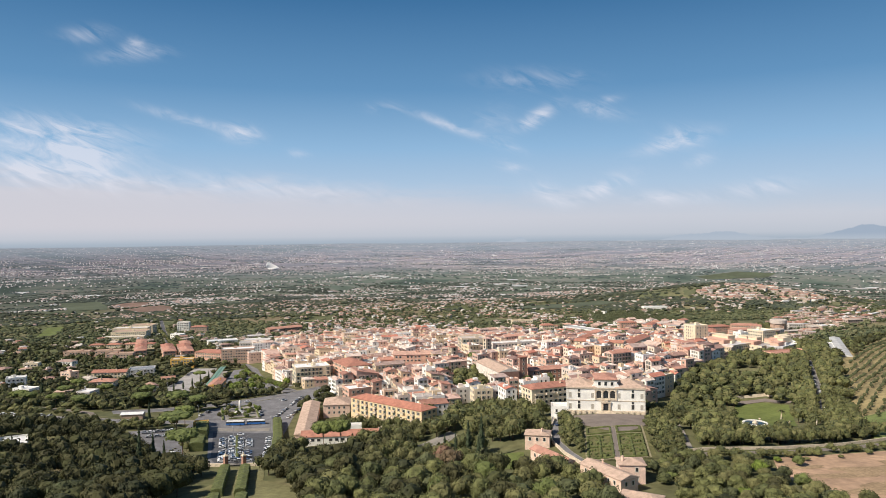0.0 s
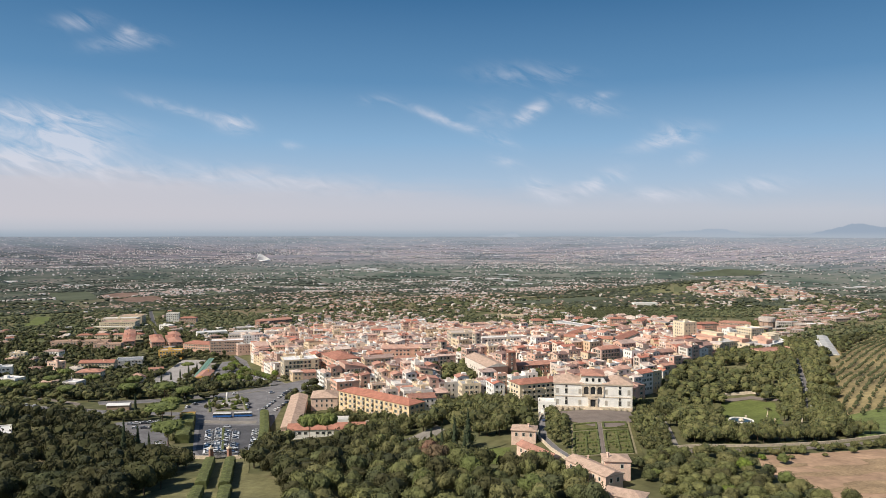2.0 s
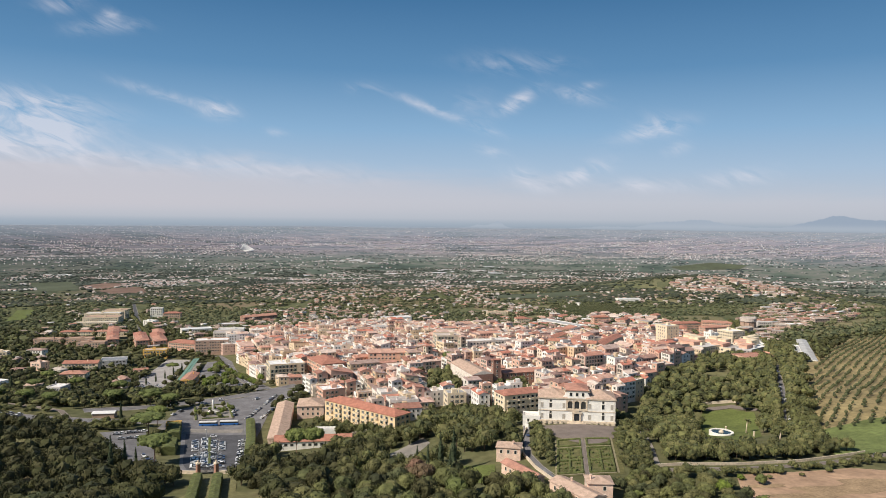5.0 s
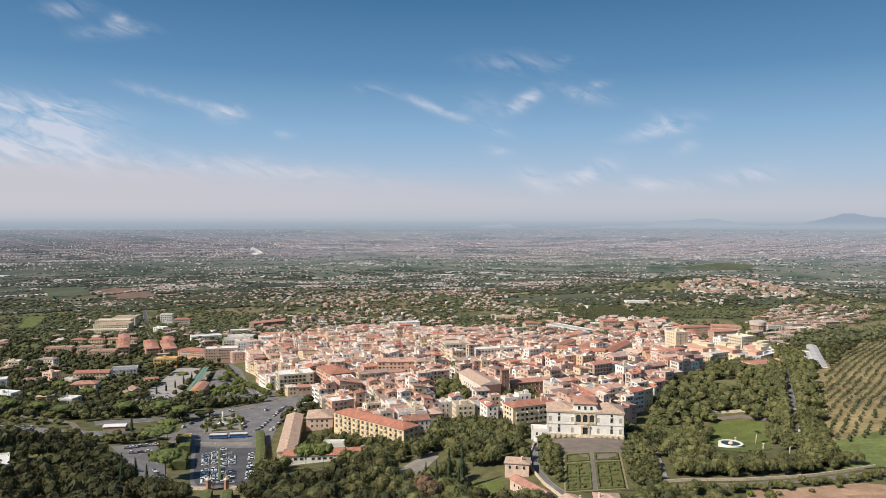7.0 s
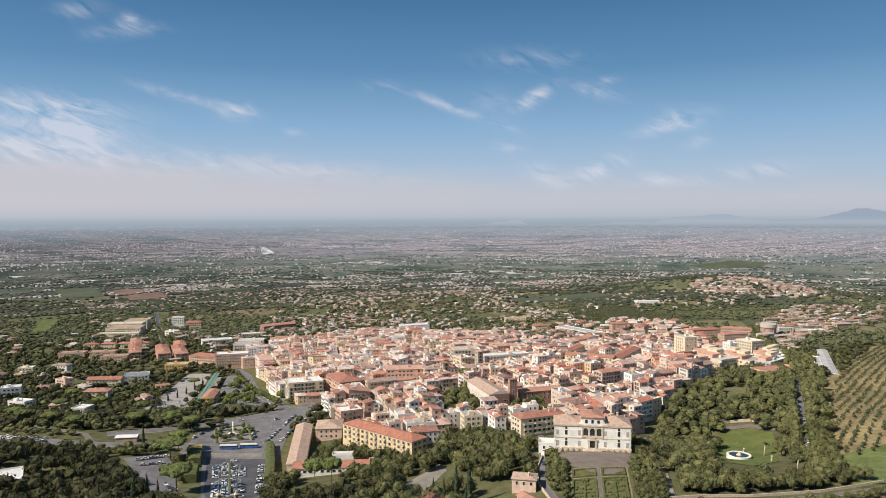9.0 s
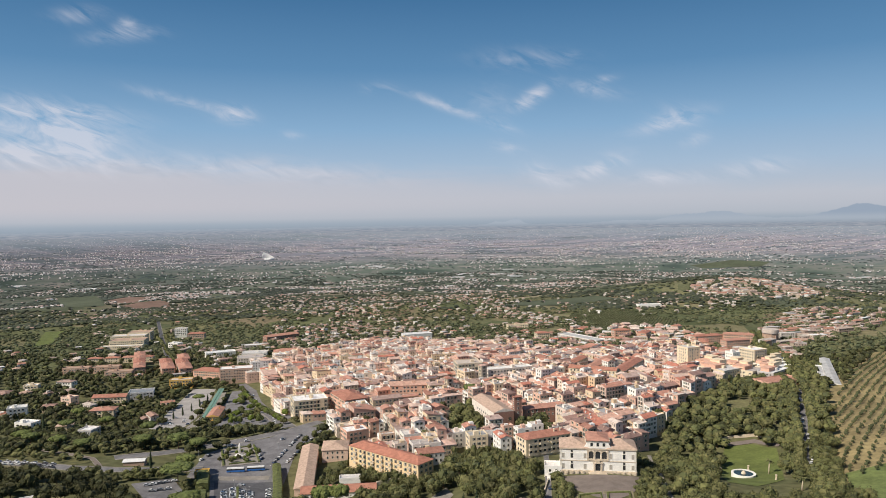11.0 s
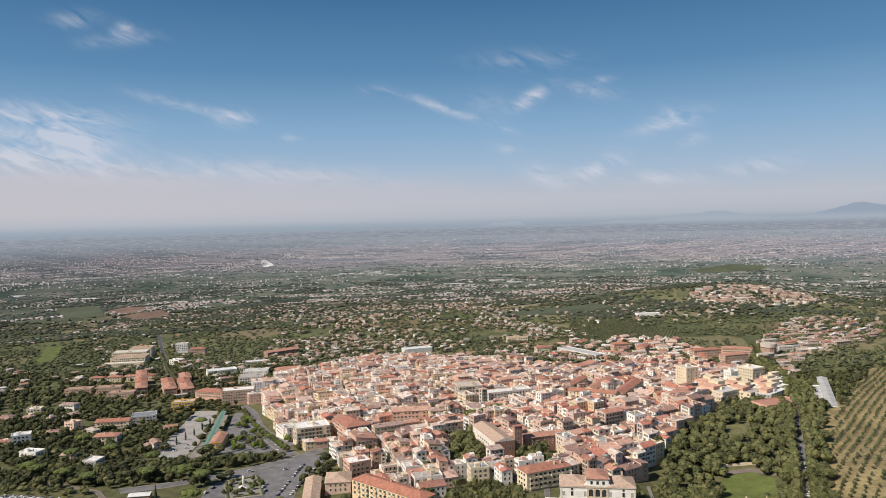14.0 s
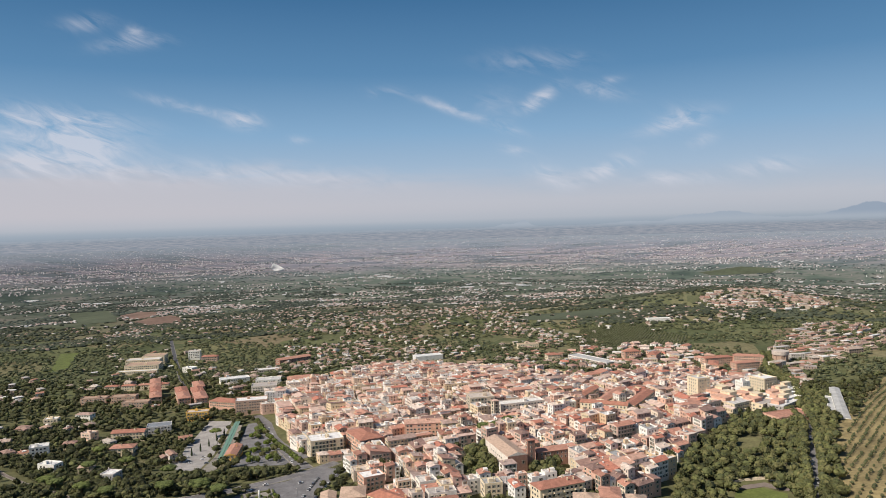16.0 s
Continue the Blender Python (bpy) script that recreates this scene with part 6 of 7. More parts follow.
# ---- woods, park and garden trees ----
random.seed(3)
PARK = [(120, 336), (124, 380), (134, 430), (146, 480), (170, 530), (215, 600), (250, 640), (268, 664), (333, 690), (316, 632), (282, 557), (256, 503), (222, 431), (184, 354)]
OPEN.append([(142, 347), (158, 392), (176, 446), (200, 420), (207, 382), (190, 360)])
ZONES = [  # outline, spacing, width, height
    ("left wood", [(-345, 330), (-240, 290), (-116, 250), (-104, 318), (-113, 345), (-148, 360), (-179, 410), (-211, 441), (-258, 455), (-345, 468)], 10.4, (10, 15), (9, 13.5)),
    ("gate wood", [(-88, 347), (-86, 382), (-70, 372), (-53, 350), (-33, 368), (-22, 388), (-14, 372), (-48, 262), (-64, 262), (-74, 300)], 10.0, (10.5, 15), (10, 13.5)),
    ("garden wood", [(-50, 285), (-20, 372), (-10, 350), (18, 350), (20, 312), (38, 305), (58, 300), (60, 245), (-55, 245)], 9.2, (8.5, 13), (7.5, 12.5)),
    ("lane wood", [(-14, 395), (-4, 405), (4, 442), (35, 446), (50, 425), (58, 402), (56, 372), (52, 352), (44, 350), (26, 358), (8, 392)], 9.4, (9, 14), (8.5, 12.5)),
    ("villa grove", [(58, 388), (67, 387), (70, 362), (66, 316), (62, 312), (58, 335)], 4.2, (4.5, 6.5), (4.5, 6)),
    ("villa hedge trees", [(96, 318), (102, 362), (110, 384), (128, 412), (140, 470), (147, 470), (131, 400), (120, 355), (113, 330), (104, 308)], 5.2, (5, 7.5), (4.5, 6.5)),
    ("lower grove", [(93, 322), (99, 345), (118, 352), (114, 328), (110, 298), (96, 300)], 5.4, (5, 8), (4, 6.5)),
    ("glade trees", [(-26, 398), (-8, 424), (4, 414), (-6, 402), (-14, 386), (-20, 380)], 7.5, (7, 10), (7, 10)),
    ("villa back", [(106, 412), (104, 456), (126, 464), (128, 414), (116, 396)], 7, (6, 9), (6, 9)),
    ("park", PARK, 9.4, (9, 13), (7.5, 11)),
    ("avenue wood", [(192, 352), (233, 430), (268, 503), (292, 557), (326, 630), (345, 690), (402, 800), (416, 775), (342, 622), (300, 540), (260, 468), (241, 427), (222, 380), (208, 356)], 9.4, (9, 13), (8, 11.5)),
    ("lower wood", [(84, 235), (150, 222), (136, 255), (131, 290), (140, 315), (108, 312), (98, 300), (86, 275)], 7.4, (6.5, 9), (5, 7.5)),
    ("farm scrub", [(58, 306), (64, 300), (84, 305), (104, 300), (90, 270), (84, 290)], 6.0, (4.5, 7), (3.5, 5.5)),
    ("pine belt", [(-345, 568), (-300, 534), (-235, 505), (-205, 524), (-172, 548), (-250, 560), (-345, 590)], 9, (7, 10), (5, 8)),
    ("station trees", [(-240, 570), (-128, 572), (-126, 586), (-240, 586)], 8, (7, 10), (6, 8.5)),
    ("wall trees", [(-62, 452), (-58, 440), (-36, 428), (-14, 406), (-4, 404), (-6, 414), (-30, 438), (-52, 456)], 5.6, (6, 9), (7, 10)),
    ("kiosk trees", [(-206, 458), (-178, 470), (-174, 482), (-190, 490), (-210, 488)], 7, (5, 8), (4.5, 6.5)),
    ("chapel trees", [(57, 506), (60, 533), (80, 538), (80, 508)], 6.4, (8, 10.5), (10, 13)),
    ("town garden", [(92, 846), (92, 866), (112, 866), (112, 846)], 8, (9, 12), (11, 14)),
    ("low wood", [(-92, 409), (-72, 408), (-66, 392), (-88, 384)], 7.5, (8, 11), (7, 10)),
    ("low wood", [(-48, 410), (-20, 416), (-20, 388), (-50, 386)], 7.5, (8, 11), (7, 10)),
    ("chapel trees", [(6, 550), (10, 596), (28, 600), (33, 560), (37, 530), (28, 530)], 8.0, (9, 12), (9, 13)),
    ("church yard", [(10, 510), (16, 545), (32, 530), (28, 508)], 7.5, (8, 11), (8.5, 11.5)),
    ("cloister yard", [(62, 545), (80, 552), (88, 540), (70, 530)], 6.5, (8, 10), (9, 12)),
    ("bank trees", [(-345, 512), (-300, 506), (-255, 492), (-246, 497), (-300, 522), (-345, 560)], 7, (5, 9), (3.5, 6.5)),
    ("court garden", [(-80, 436), (-72, 484), (-52, 474), (-38, 446), (-56, 430)], 7.5, (5, 8), (4.5, 8)),
    ("yard trees", [(2, 446), (60, 450), (100, 462), (100, 480), (60, 472), (10, 480)], 6.5, (5, 8), (5, 8.5)),
    ("verge trees", [(-240, 462), (-226, 466), (-198, 466), (-178, 478), (-170, 468), (-196, 450), (-226, 441)], 7.5, (5, 9), (4.5, 8)),
    ("road edge", [(112, 327), (150, 331), (186, 338), (216, 348), (214, 354), (150, 339), (112, 336)], 6, (6, 9), (6, 8.5)),
    ("road bushes", [(-345, 505), (-298, 499), (-248, 485), (-248, 489), (-298, 503), (-345, 510)], 8.5, (4.5, 6.5), (3.2, 4.6)),
    ("park edge", [(120, 329), (150, 332), (186, 339), (208, 352), (202, 362), (178, 353), (140, 345), (126, 347), (118, 338)], 6.2, (7.5, 10), (7.5, 9.5)),
    ("avenue end", [(196, 350), (212, 360), (226, 412), (216, 416), (200, 372)], 8.5, (8, 11), (8, 10)),
    ("gate side", [(-166, 445), (-156, 462), (-149, 455), (-140, 408), (-146, 400)], 8, (5, 7), (4.5, 6.5)),
    ("roadside bushes", [(140, 315), (186, 323), (224, 332), (300, 345), (300, 341), (224, 327), (186, 318), (140, 311)], 4.6, (3.5, 6.5), (3, 5.2)),
]
near, mid = [], []
for k, (name, poly, sp, ws, hs) in enumerate(ZONES):
    for x, y in scatter(poly, sp, 0.36, 40 + k, 0.97, 0.6 if "avenue" in name or sp < 6 else 2.2):
        w, h = random.uniform(*ws), random.uniform(*hs)
        (near if len(near) < 10000 else mid).append((math.hypot(x, y), x, y, w, h, name))
way = [(222, 420), (227, 431), (262, 503), (286, 557), (320, 630), (336, 684)]
for (xa, ya), (xb, yb) in zip(way, way[1:]):
    n = max(1, int(math.hypot(xb - xa, yb - ya) / 7))
    for i in range(n):
        for side in (-6.0, 5.5):
            near.append((900.0, xa + (xb - xa) * i / n + side + random.uniform(-1, 1), ya + (yb - ya) * i / n + random.uniform(-2, 2), random.uniform(8, 11), random.uniform(8, 11.5), "avenue wood"))
far_way = [(346, 690), (386, 775), (420, 850), (444, 940), (464, 1030), (505, 1140)]
for (xa, ya), (xb, yb) in zip(far_way, far_way[1:]):
    n = int(math.hypot(xb - xa, yb - ya) / 7)
    for i in range(n):
        for side in (-5.0, 5.0):
            near.append((1300.0, xa + (xb - xa) * i / n + side + random.uniform(-1, 1), ya + (yb - ya) * i / n + random.uniform(-2, 2), random.uniform(9, 12), random.uniform(10, 13), "avenue wood"))
for i in range(46):
    k = i / 45
    for side in (-9.0, 8.5):
        near.append((1400.0, -330 - 200 * k + side, 940 + 430 * k + random.uniform(-3, 3), random.uniform(7, 10), random.uniform(7, 10), "road wood"))
near.sort()
for i, (dist, x, y, w, h, name) in enumerate(near):
    kind = "bright" if random.random() < 0.04 else "broad"
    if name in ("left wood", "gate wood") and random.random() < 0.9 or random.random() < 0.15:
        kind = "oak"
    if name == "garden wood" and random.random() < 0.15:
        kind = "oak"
    if name == "garden wood" and abs(x - 2) < 8 and abs(y - 314) < 8:
        kind = "copper"
    if i < 240:
        tree(kind, x, y, w, h, name)
    else:
        mid.append((dist, x, y, w, h, name))
# left and gate woods take the leaf palette with shade painted in
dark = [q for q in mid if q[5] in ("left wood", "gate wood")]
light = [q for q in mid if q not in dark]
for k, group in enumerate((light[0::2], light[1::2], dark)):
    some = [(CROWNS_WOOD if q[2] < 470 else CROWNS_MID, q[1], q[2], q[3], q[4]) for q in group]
    tint = mat("wood_leaves", LEAF_SHADE if k == 2 else LEAF[k:] + LEAF[:k], 0.8, 0.06, 0.35, spec=0.25, by="island")
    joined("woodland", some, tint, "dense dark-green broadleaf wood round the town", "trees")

# umbrella pines and cypresses that stand out
for x, y, w, h in ((-168, 453, 23, 14), (-170, 474, 15, 14), (-139, 384, 19, 16), (-222, 530, 15, 12), (-196, 532, 18, 13), (-178, 522, 14, 12), (-62, 373, 13, 19), (-53, 373, 12, 19), (-318, 552, 14, 11), (-288, 535, 14, 11), (-262, 520, 13, 11), (-240, 585, 14, 13), (-330, 560, 15, 12), (-262, 775, 14, 10), (-300, 640, 15, 12), (-350, 690, 14, 12), (-325, 620, 14, 12), (28, 628, 14, 17), (40, 637, 13, 16), (51, 645, 13, 17)):
    tree("pine", x, y, w, h, "umbrella pines")
for x, y, h in ((18, 332, 17), (12, 336, 14), (6, 330, 11), (-146, 346, 17), (-141, 350, 14), (-138, 356, 10), (264, 640, 11), (16, 322, 10), (1, 338, 9), (-340, 610, 14), (-196, 480, 10), (-262, 700, 8), (-260, 720, 8), (-258, 740, 8), (-256, 760, 8), (-254, 780, 8), (-268, 690, 7)):
    tree("cypress", x, y, 3.4 if h > 12 else 2.4, h + (3 if h > 8 else 0), "cypresses")

# olive orchard in rows
orch = [(230, 394), (243, 428), (304, 545), (342, 606), (440, 745), (548, 890), (760, 890), (600, 560), (430, 375), (320, 376)]
oc, os_ = math.cos(radians(52)), math.sin(radians(52))
ol = []
for i in range(-80, 140):
    for j in range(-60, 90):
        x, y = 260 + (i * 6.6) * oc - (j * 6.8) * os_ + random.uniform(-0.7, 0.7), 400 + (i * 6.6) * os_ + (j * 6.8) * oc + random.uniform(-0.7, 0.7)
        if random.random() < 0.93 and inside(x, y, orch) and free(x, y, 3):
            ol.append((math.hypot(x, y), x, y))
ol.sort()
for n, (_, x, y) in enumerate(ol[:120]):
    tree("olive", x, y, random.uniform(2.5, 4.2), random.uniform(2.6, 4.0), "olive rows")
joined("olive_grove", [(OLIVES_FAR, x, y, random.uniform(2.8, 4.6), random.uniform(2.8, 4.3)) for _, x, y in ol[120:]], M_far_olive, "rows of small grey-green olive trees", "olive trees")

# the grove on the slope behind the town
grove2 = [(225, 1345), (330, 1345), (440, 1340), (500, 1480), (469, 1835), (317, 1720)]
drape("grove_ground", grove2, M_slope, 0.4, 30, "dry grass under a grove on the slope", "grove")
ol2 = []
for i in range(-50, 60):
    for j in range(-50, 60):
        x, y = 350 + i * 8.4 * 0.92 - j * 9.0 * 0.39 + random.uniform(-1, 1), 1500 + i * 8.4 * 0.39 + j * 9.0 * 0.92 + random.uniform(-1, 1)
        if random.random() < 0.9 and inside(x, y, grove2) and free(x, y, 3):
            ol2.append((OLIVES_FAR, x, y, random.uniform(4.6, 7.0), random.uniform(3.6, 5.0)))
joined("olive_grove", ol2, M_far_olive, "grove of small dark-green trees behind the town", "olive trees")

# row of plane trees along the avenue
for (xa, ya), (xb, yb) in (((331, 684), (388, 824)), ((388, 830), (448, 985))):
    n = int(math.hypot(xb - xa, yb - ya) / 6.5)
    for i in range(n):
        k = i / n
        tree("bright" if random.random() < 0.6 else "broad", xa - 6 + (xb - xa) * k, ya + (yb - ya) * k, random.uniform(7.5, 10), random.uniform(7.5, 10), "avenue trees")

# trees between the houses and over the slopes beyond
rf = random.Random(9)
items = []


def patch(x, y, s=90.0):
    return noise.fractal((x / s, y / s, 3.1), 1.0, 2.0, 3)


for x, y, w in SUBURB_HOUSES:
    for i in range(8 if y < 1800 else 5):
        a = rf.uniform(-2.9, -0.25)
        r = w * 0.5 + rf.uniform(3, 6)
        px, py = x + r * math.cos(a) * 1.1, y + r * math.sin(a)
        if free(px, py, 1.5) and not inside(px, py, TOWN):
            items.append((CROWNS_MID if y < 690 else CROWNS_FAR, px, py, rf.uniform(6, 10), rf.uniform(4.5, 8)))
for x, y in COURTS:
    for i in range(3):
        items.append((CROWNS_MID, x + rf.uniform(-5, 5), y + rf.uniform(-4, 4), rf.uniform(6, 10), rf.uniform(8, 12)))
yy = 520.0
while yy < 2300:
    step = 8.4 + max(0, yy - 700) * 0.0095
    half = 0.66 * yy + 60
    xx = -half
    while xx < half:
        x, y = xx + rf.uniform(-0.45, 0.45) * step, yy + rf.uniform(-0.45, 0.45) * step
        wooded = (0.82 if y < 1000 or (x < -200 and y < 1500) else ((0.66 if 1330 < y < 1800 and x < 620 else 0.42) if x > 150 else 0.50)) + 1.25 * patch(x, y, 110 if y < 1100 else 170)
        if inside(x, y, orch) or (x > 225 and y < 640):
            wooded = 0
        if rf.random() < wooded and free(x, y, 2.5) and not inside(x, y, TOWN) and not any(inside(x, y, q) for q in OPEN):
            w, h = rf.uniform(6.5, 13.5) * (1 if y < 1100 else 1.12), rf.uniform(5, 10) * (1 if y < 1100 else 0.8)
            items.append((CROWNS_MID if y < 690 else CROWNS_FAR, x, y, w * (1 if y < 1500 else 1.3), h))
        xx += step
    yy += step * 0.9
for part_, leaf, some in ((0, M_suburb, [q for q in items if q[2] < (1150 if q[1] < 100 else 900)]), (1, M_slope, [q for q in items if q[2] >= (1150 if q[1] < 100 else 900)])):
    joined("suburb_trees", some, leaf, ("dark-green trees scattered between suburban houses", "dull-green trees over the slopes beyond the town")[part_], "trees", trunks=part_ == 0)


# ---- hedges, garden, park furniture ----
def hedge(pts, width, height, label="clipped green hedge", name="hedge", group=""):
    """A clipped hedge along pts with an uneven top."""
    fine = []
    for (x0, y0), (x1, y1) in zip(pts, pts[1:]):
        n = max(1, int(math.hypot(x1 - x0, y1 - y0) / 1.2))
        fine += [(x0 + (x1 - x0) * i / n, y0 + (y1 - y0) * i / n) for i in range(n)]
    fine.append(pts[-1])
    x0, y0 = pts[0]
    z0 = gz(x0, y0)
    g = Geo()
    P = 7
    for i, (x, y) in enumerate(fine):
        a, b = fine[max(0, i - 1)], fine[min(len(fine) - 1, i + 1)]
        dx, dy = b[0] - a[0], b[1] - a[1]
        n = math.hypot(dx, dy) or 1
        nx, ny = dy / n, -dx / n
        z = gz(x, y) - z0
        for s, hh in ((-0.5, -0.15), (-0.52, 0.55), (-0.46, 0.95), (0, 1.03), (0.46, 0.95), (0.52, 0.55), (0.5, -0.15)):
            j = random.uniform(-0.05, 0.05)
            g.v.append((x - x0 + nx * width * (s + j), y - y0 + ny * width * (s + j), z + height * (hh + random.uniform(-0.05, 0.05))))
    for i in range(len(fine) - 1):
        for j in range(P - 1):
            g.f.append((i * P + j, (i + 1) * P + j, (i + 1) * P + j + 1, i * P + j + 1))
    g.f += [tuple(range(P)), tuple((len(fine) - 1) * P + j for j in range(P - 1, -1, -1))]
    g.k = [0] * len(g.f)
    return thing(name, label, "hedge", pose(x0, y0, z0), group, data=g.mesh(name, M_hedge))


for a, b in (((-104.5, 345), (-92, 292)), ((-94.5, 344), (-82, 291)), ((-91, 286), (-86, 262)), ((-80, 286), (-75, 262))):
    hedge([a, ((a[0] + b[0]) / 2, (a[1] + b[1]) / 2), b], 4.6, 3.6, "tall broad clipped hedge lining the gate avenue", group="avenue hedges")
hedge([(-93, 402), (-101, 440), (-112, 486)], 5.5, 4.5, "tall flat-topped clipped hedge beside the car park")
hedge([(-139, 405), (-146, 430)], 7.5, 5.0, "tall flat-topped clipped hedge beside the car park")
hedge([(-149, 443), (-157, 470)], 7.5, 5.0, "tall flat-topped clipped hedge beside the car park")
for u0, u1 in (((-107.2, 374), (-129, 450)),):
    hedge([u0, u1], 1.6, 1.2, "low hedge strip between rows of cars", group="car park hedges")
# parterre: two panels of low clipped beds each side of the axis path
def axis(y):
    return 80.3 + 0.18 * (y - 334)


for side in (-1, 1):
    def bed(u, y):
        return (axis(y) + side * 7.3 + u, y)

    for (ua, ya), (ub, yb) in (((-5.6, 317), (5.6, 317)), ((-5.6, 346), (5.6, 346)), ((-5.6, 349.5), (5.6, 349.5)), ((-5.6, 358), (5.6, 358)), ((-5.6, 317), (-5.6, 346)), ((5.6, 317), (5.6, 346)), ((-5.6, 349.5), (-5.6, 358)), ((5.6, 349.5), (5.6, 358)), ((0, 319), (0, 344)), ((-5, 331.5), (5, 331.5))):
        hedge([bed(ua, ya), bed(ub, yb)], 0.9, 0.9, "low box hedge edging the formal garden", group="parterre hedges")
    for i in range(7):
        for j in range(4):
            px, py = bed(-4.2 + 2.8 * j + random.uniform(-0.4, 0.4), 319.5 + 4.0 * i + random.uniform(-0.5, 0.5))
            a = random.uniform(0, math.tau)
            if random.random() < 0.85:
                hedge([(px, py), (px + 1.3 * math.cos(a), py + 1.3 * math.sin(a)), (px + 1.9 * math.cos(a + 0.8), py + 1.9 * math.sin(a + 0.8))], 0.9, random.uniform(0.5, 1.3), "small clipped box shape in the formal garden", "box_shrub", "parterre beds")
    for u in (-6.9, 6.6):
        drape("garden_path", [bed(u, 315), bed(u + 0.9, 315), bed(u + 0.9, 360), bed(u, 360)], M_path, 0.32, 6, "pale sandy path in the formal garden", "path")
    for y in (315, 347.2, 359.2):
        drape("garden_path", [bed(-6, y), bed(6, y), bed(6, y + 1.2), bed(-6, y + 1.2)], M_path, 0.36, 6, "pale sandy path in the formal garden", "path")
road("road_axis", [(84.4, 357), (80.3, 334), (76.8, 314)], 1.6, M_gravel, 0.4, "dark gravel axis path of the garden", "path", kerb=0.2)

# fountain on the lawn
fz = max(gz(188 + 7 * math.cos(a), 434 + 7 * math.sin(a)) for a in np.arange(8) * math.tau / 8) + 0.25
fountain = thing("fountain", "round white stone fountain basin on the lawn", "fountain", pose(188, 434, fz))
part("basin", Geo().tube([(0, 0, -3.0), (0, 0, 0.9), (0, 0, 0.9), (0, 0, 0.3), (0, 0, 0.25)], [7.2, 7.2, 5.8, 5.8, 5.7], 28).mesh("basin", M_white), fountain)
part("water", Geo().tube([(0, 0, 0.3), (0, 0, 0.55)], [5.75, 5.75], 28).mesh("water", M_water), fountain)
part("rockwork", Geo().tube([(0, 0, 0.3), (0, 0, 1.2), (0.2, 0, 1.7), (0, 0, 2.3)], [1.7, 1.3, 0.8, 0.2], 9).mesh("rockwork", M_stone), fountain)
for i, (x, y) in enumerate(((181, 452), (200, 455), (199, 414))):
    st = thing("pedestal", "pale stone pedestal with an urn on the lawn", "pedestal", pose(x, y, gz(x, y)), "lawn pedestals")
    part("shaft", Geo().tube([(0, 0, -0.2), (0, 0, 0.3), (0, 0, 0.35), (0, 0, 2.2)], [0.9, 0.9, 0.65, 0.6], 4).mesh("shaft", M_stone), st)
    part("urn", Geo().tube([(0, 0, 2.2), (0, 0, 2.5), (0, 0, 3.1), (0, 0, 3.3)], [0.3, 0.55, 0.75, 0.5], 10).mesh("urn", M_stone, smooth=True), st)


def palm(x, y, h):
    t = thing("palm_tree", "tall palm with a bare pale trunk on the lawn", "palm tree", pose(x, y, gz(x, y)))
    part("trunk", Geo().tube([(0, 0, -0.3), (0.2, 0, h * 0.5), (0.5, 0, h)], [0.5, 0.36, 0.32], 8).mesh("trunk", M_stone, smooth=True), t)
    for i in range(16):
        a, lift = i * 2.4, random.uniform(-0.2, 0.8)
        g = Geo()
        pts = [(0.5 + math.cos(a) * r, math.sin(a) * r, h + lift * r - 0.17 * r * r) for r in (0.1, 1.0, 2.0, 3.0)]
        sx, sy = -math.sin(a), math.cos(a)
        for k, (p, wd) in enumerate(zip(pts, (0.15, 0.5, 0.45, 0.05))):
            g.v += [(p[0] - sx * wd, p[1] - sy * wd, p[2] - 0.15), p, (p[0] + sx * wd, p[1] + sy * wd, p[2] - 0.15)]
        for k in range(3):
            g.f += [(3 * k, 3 * k + 3, 3 * k + 4, 3 * k + 1), (3 * k + 1, 3 * k + 4, 3 * k + 5, 3 * k + 2)]
        g.k = [0] * len(g.f)
        part("frond", g.mesh("frond", M_leaf), t)


palm(205, 437, 8.5)
palm(196, 378, 7)

# rough patches, bushes and stones on the brown field
for k, (cx, cy, r) in enumerate(((160, 282, 9), (176, 288, 12), (196, 296, 11), (168, 262, 13), (205, 275, 12), (150, 296, 5), (188, 250, 12))):
    ring_ = [(cx + r * 1.7 * math.cos(a) * (1 + 0.3 * math.sin(3 * a + k)), cy + r * 0.55 * math.sin(a) * (1 + 0.3 * math.cos(2 * a + k))) for a in np.arange(14) * math.tau / 14]
    drape("rough_patch", ring_, M_scrub, 0.26 + 0.01 * k, 6, "darker stubbly patch on the bare field", "field", clear=False)
for x, y, w, h in ((151, 311, 5, 4), (148, 299, 6, 5), (142, 305, 4, 3), (163, 313, 5, 3.6), (186, 314, 4, 3), (155, 306, 3, 2.2), (171, 309, 3, 2)):
    tree("bright" if x < 150 else "broad", x, y, w, h, "field bushes")

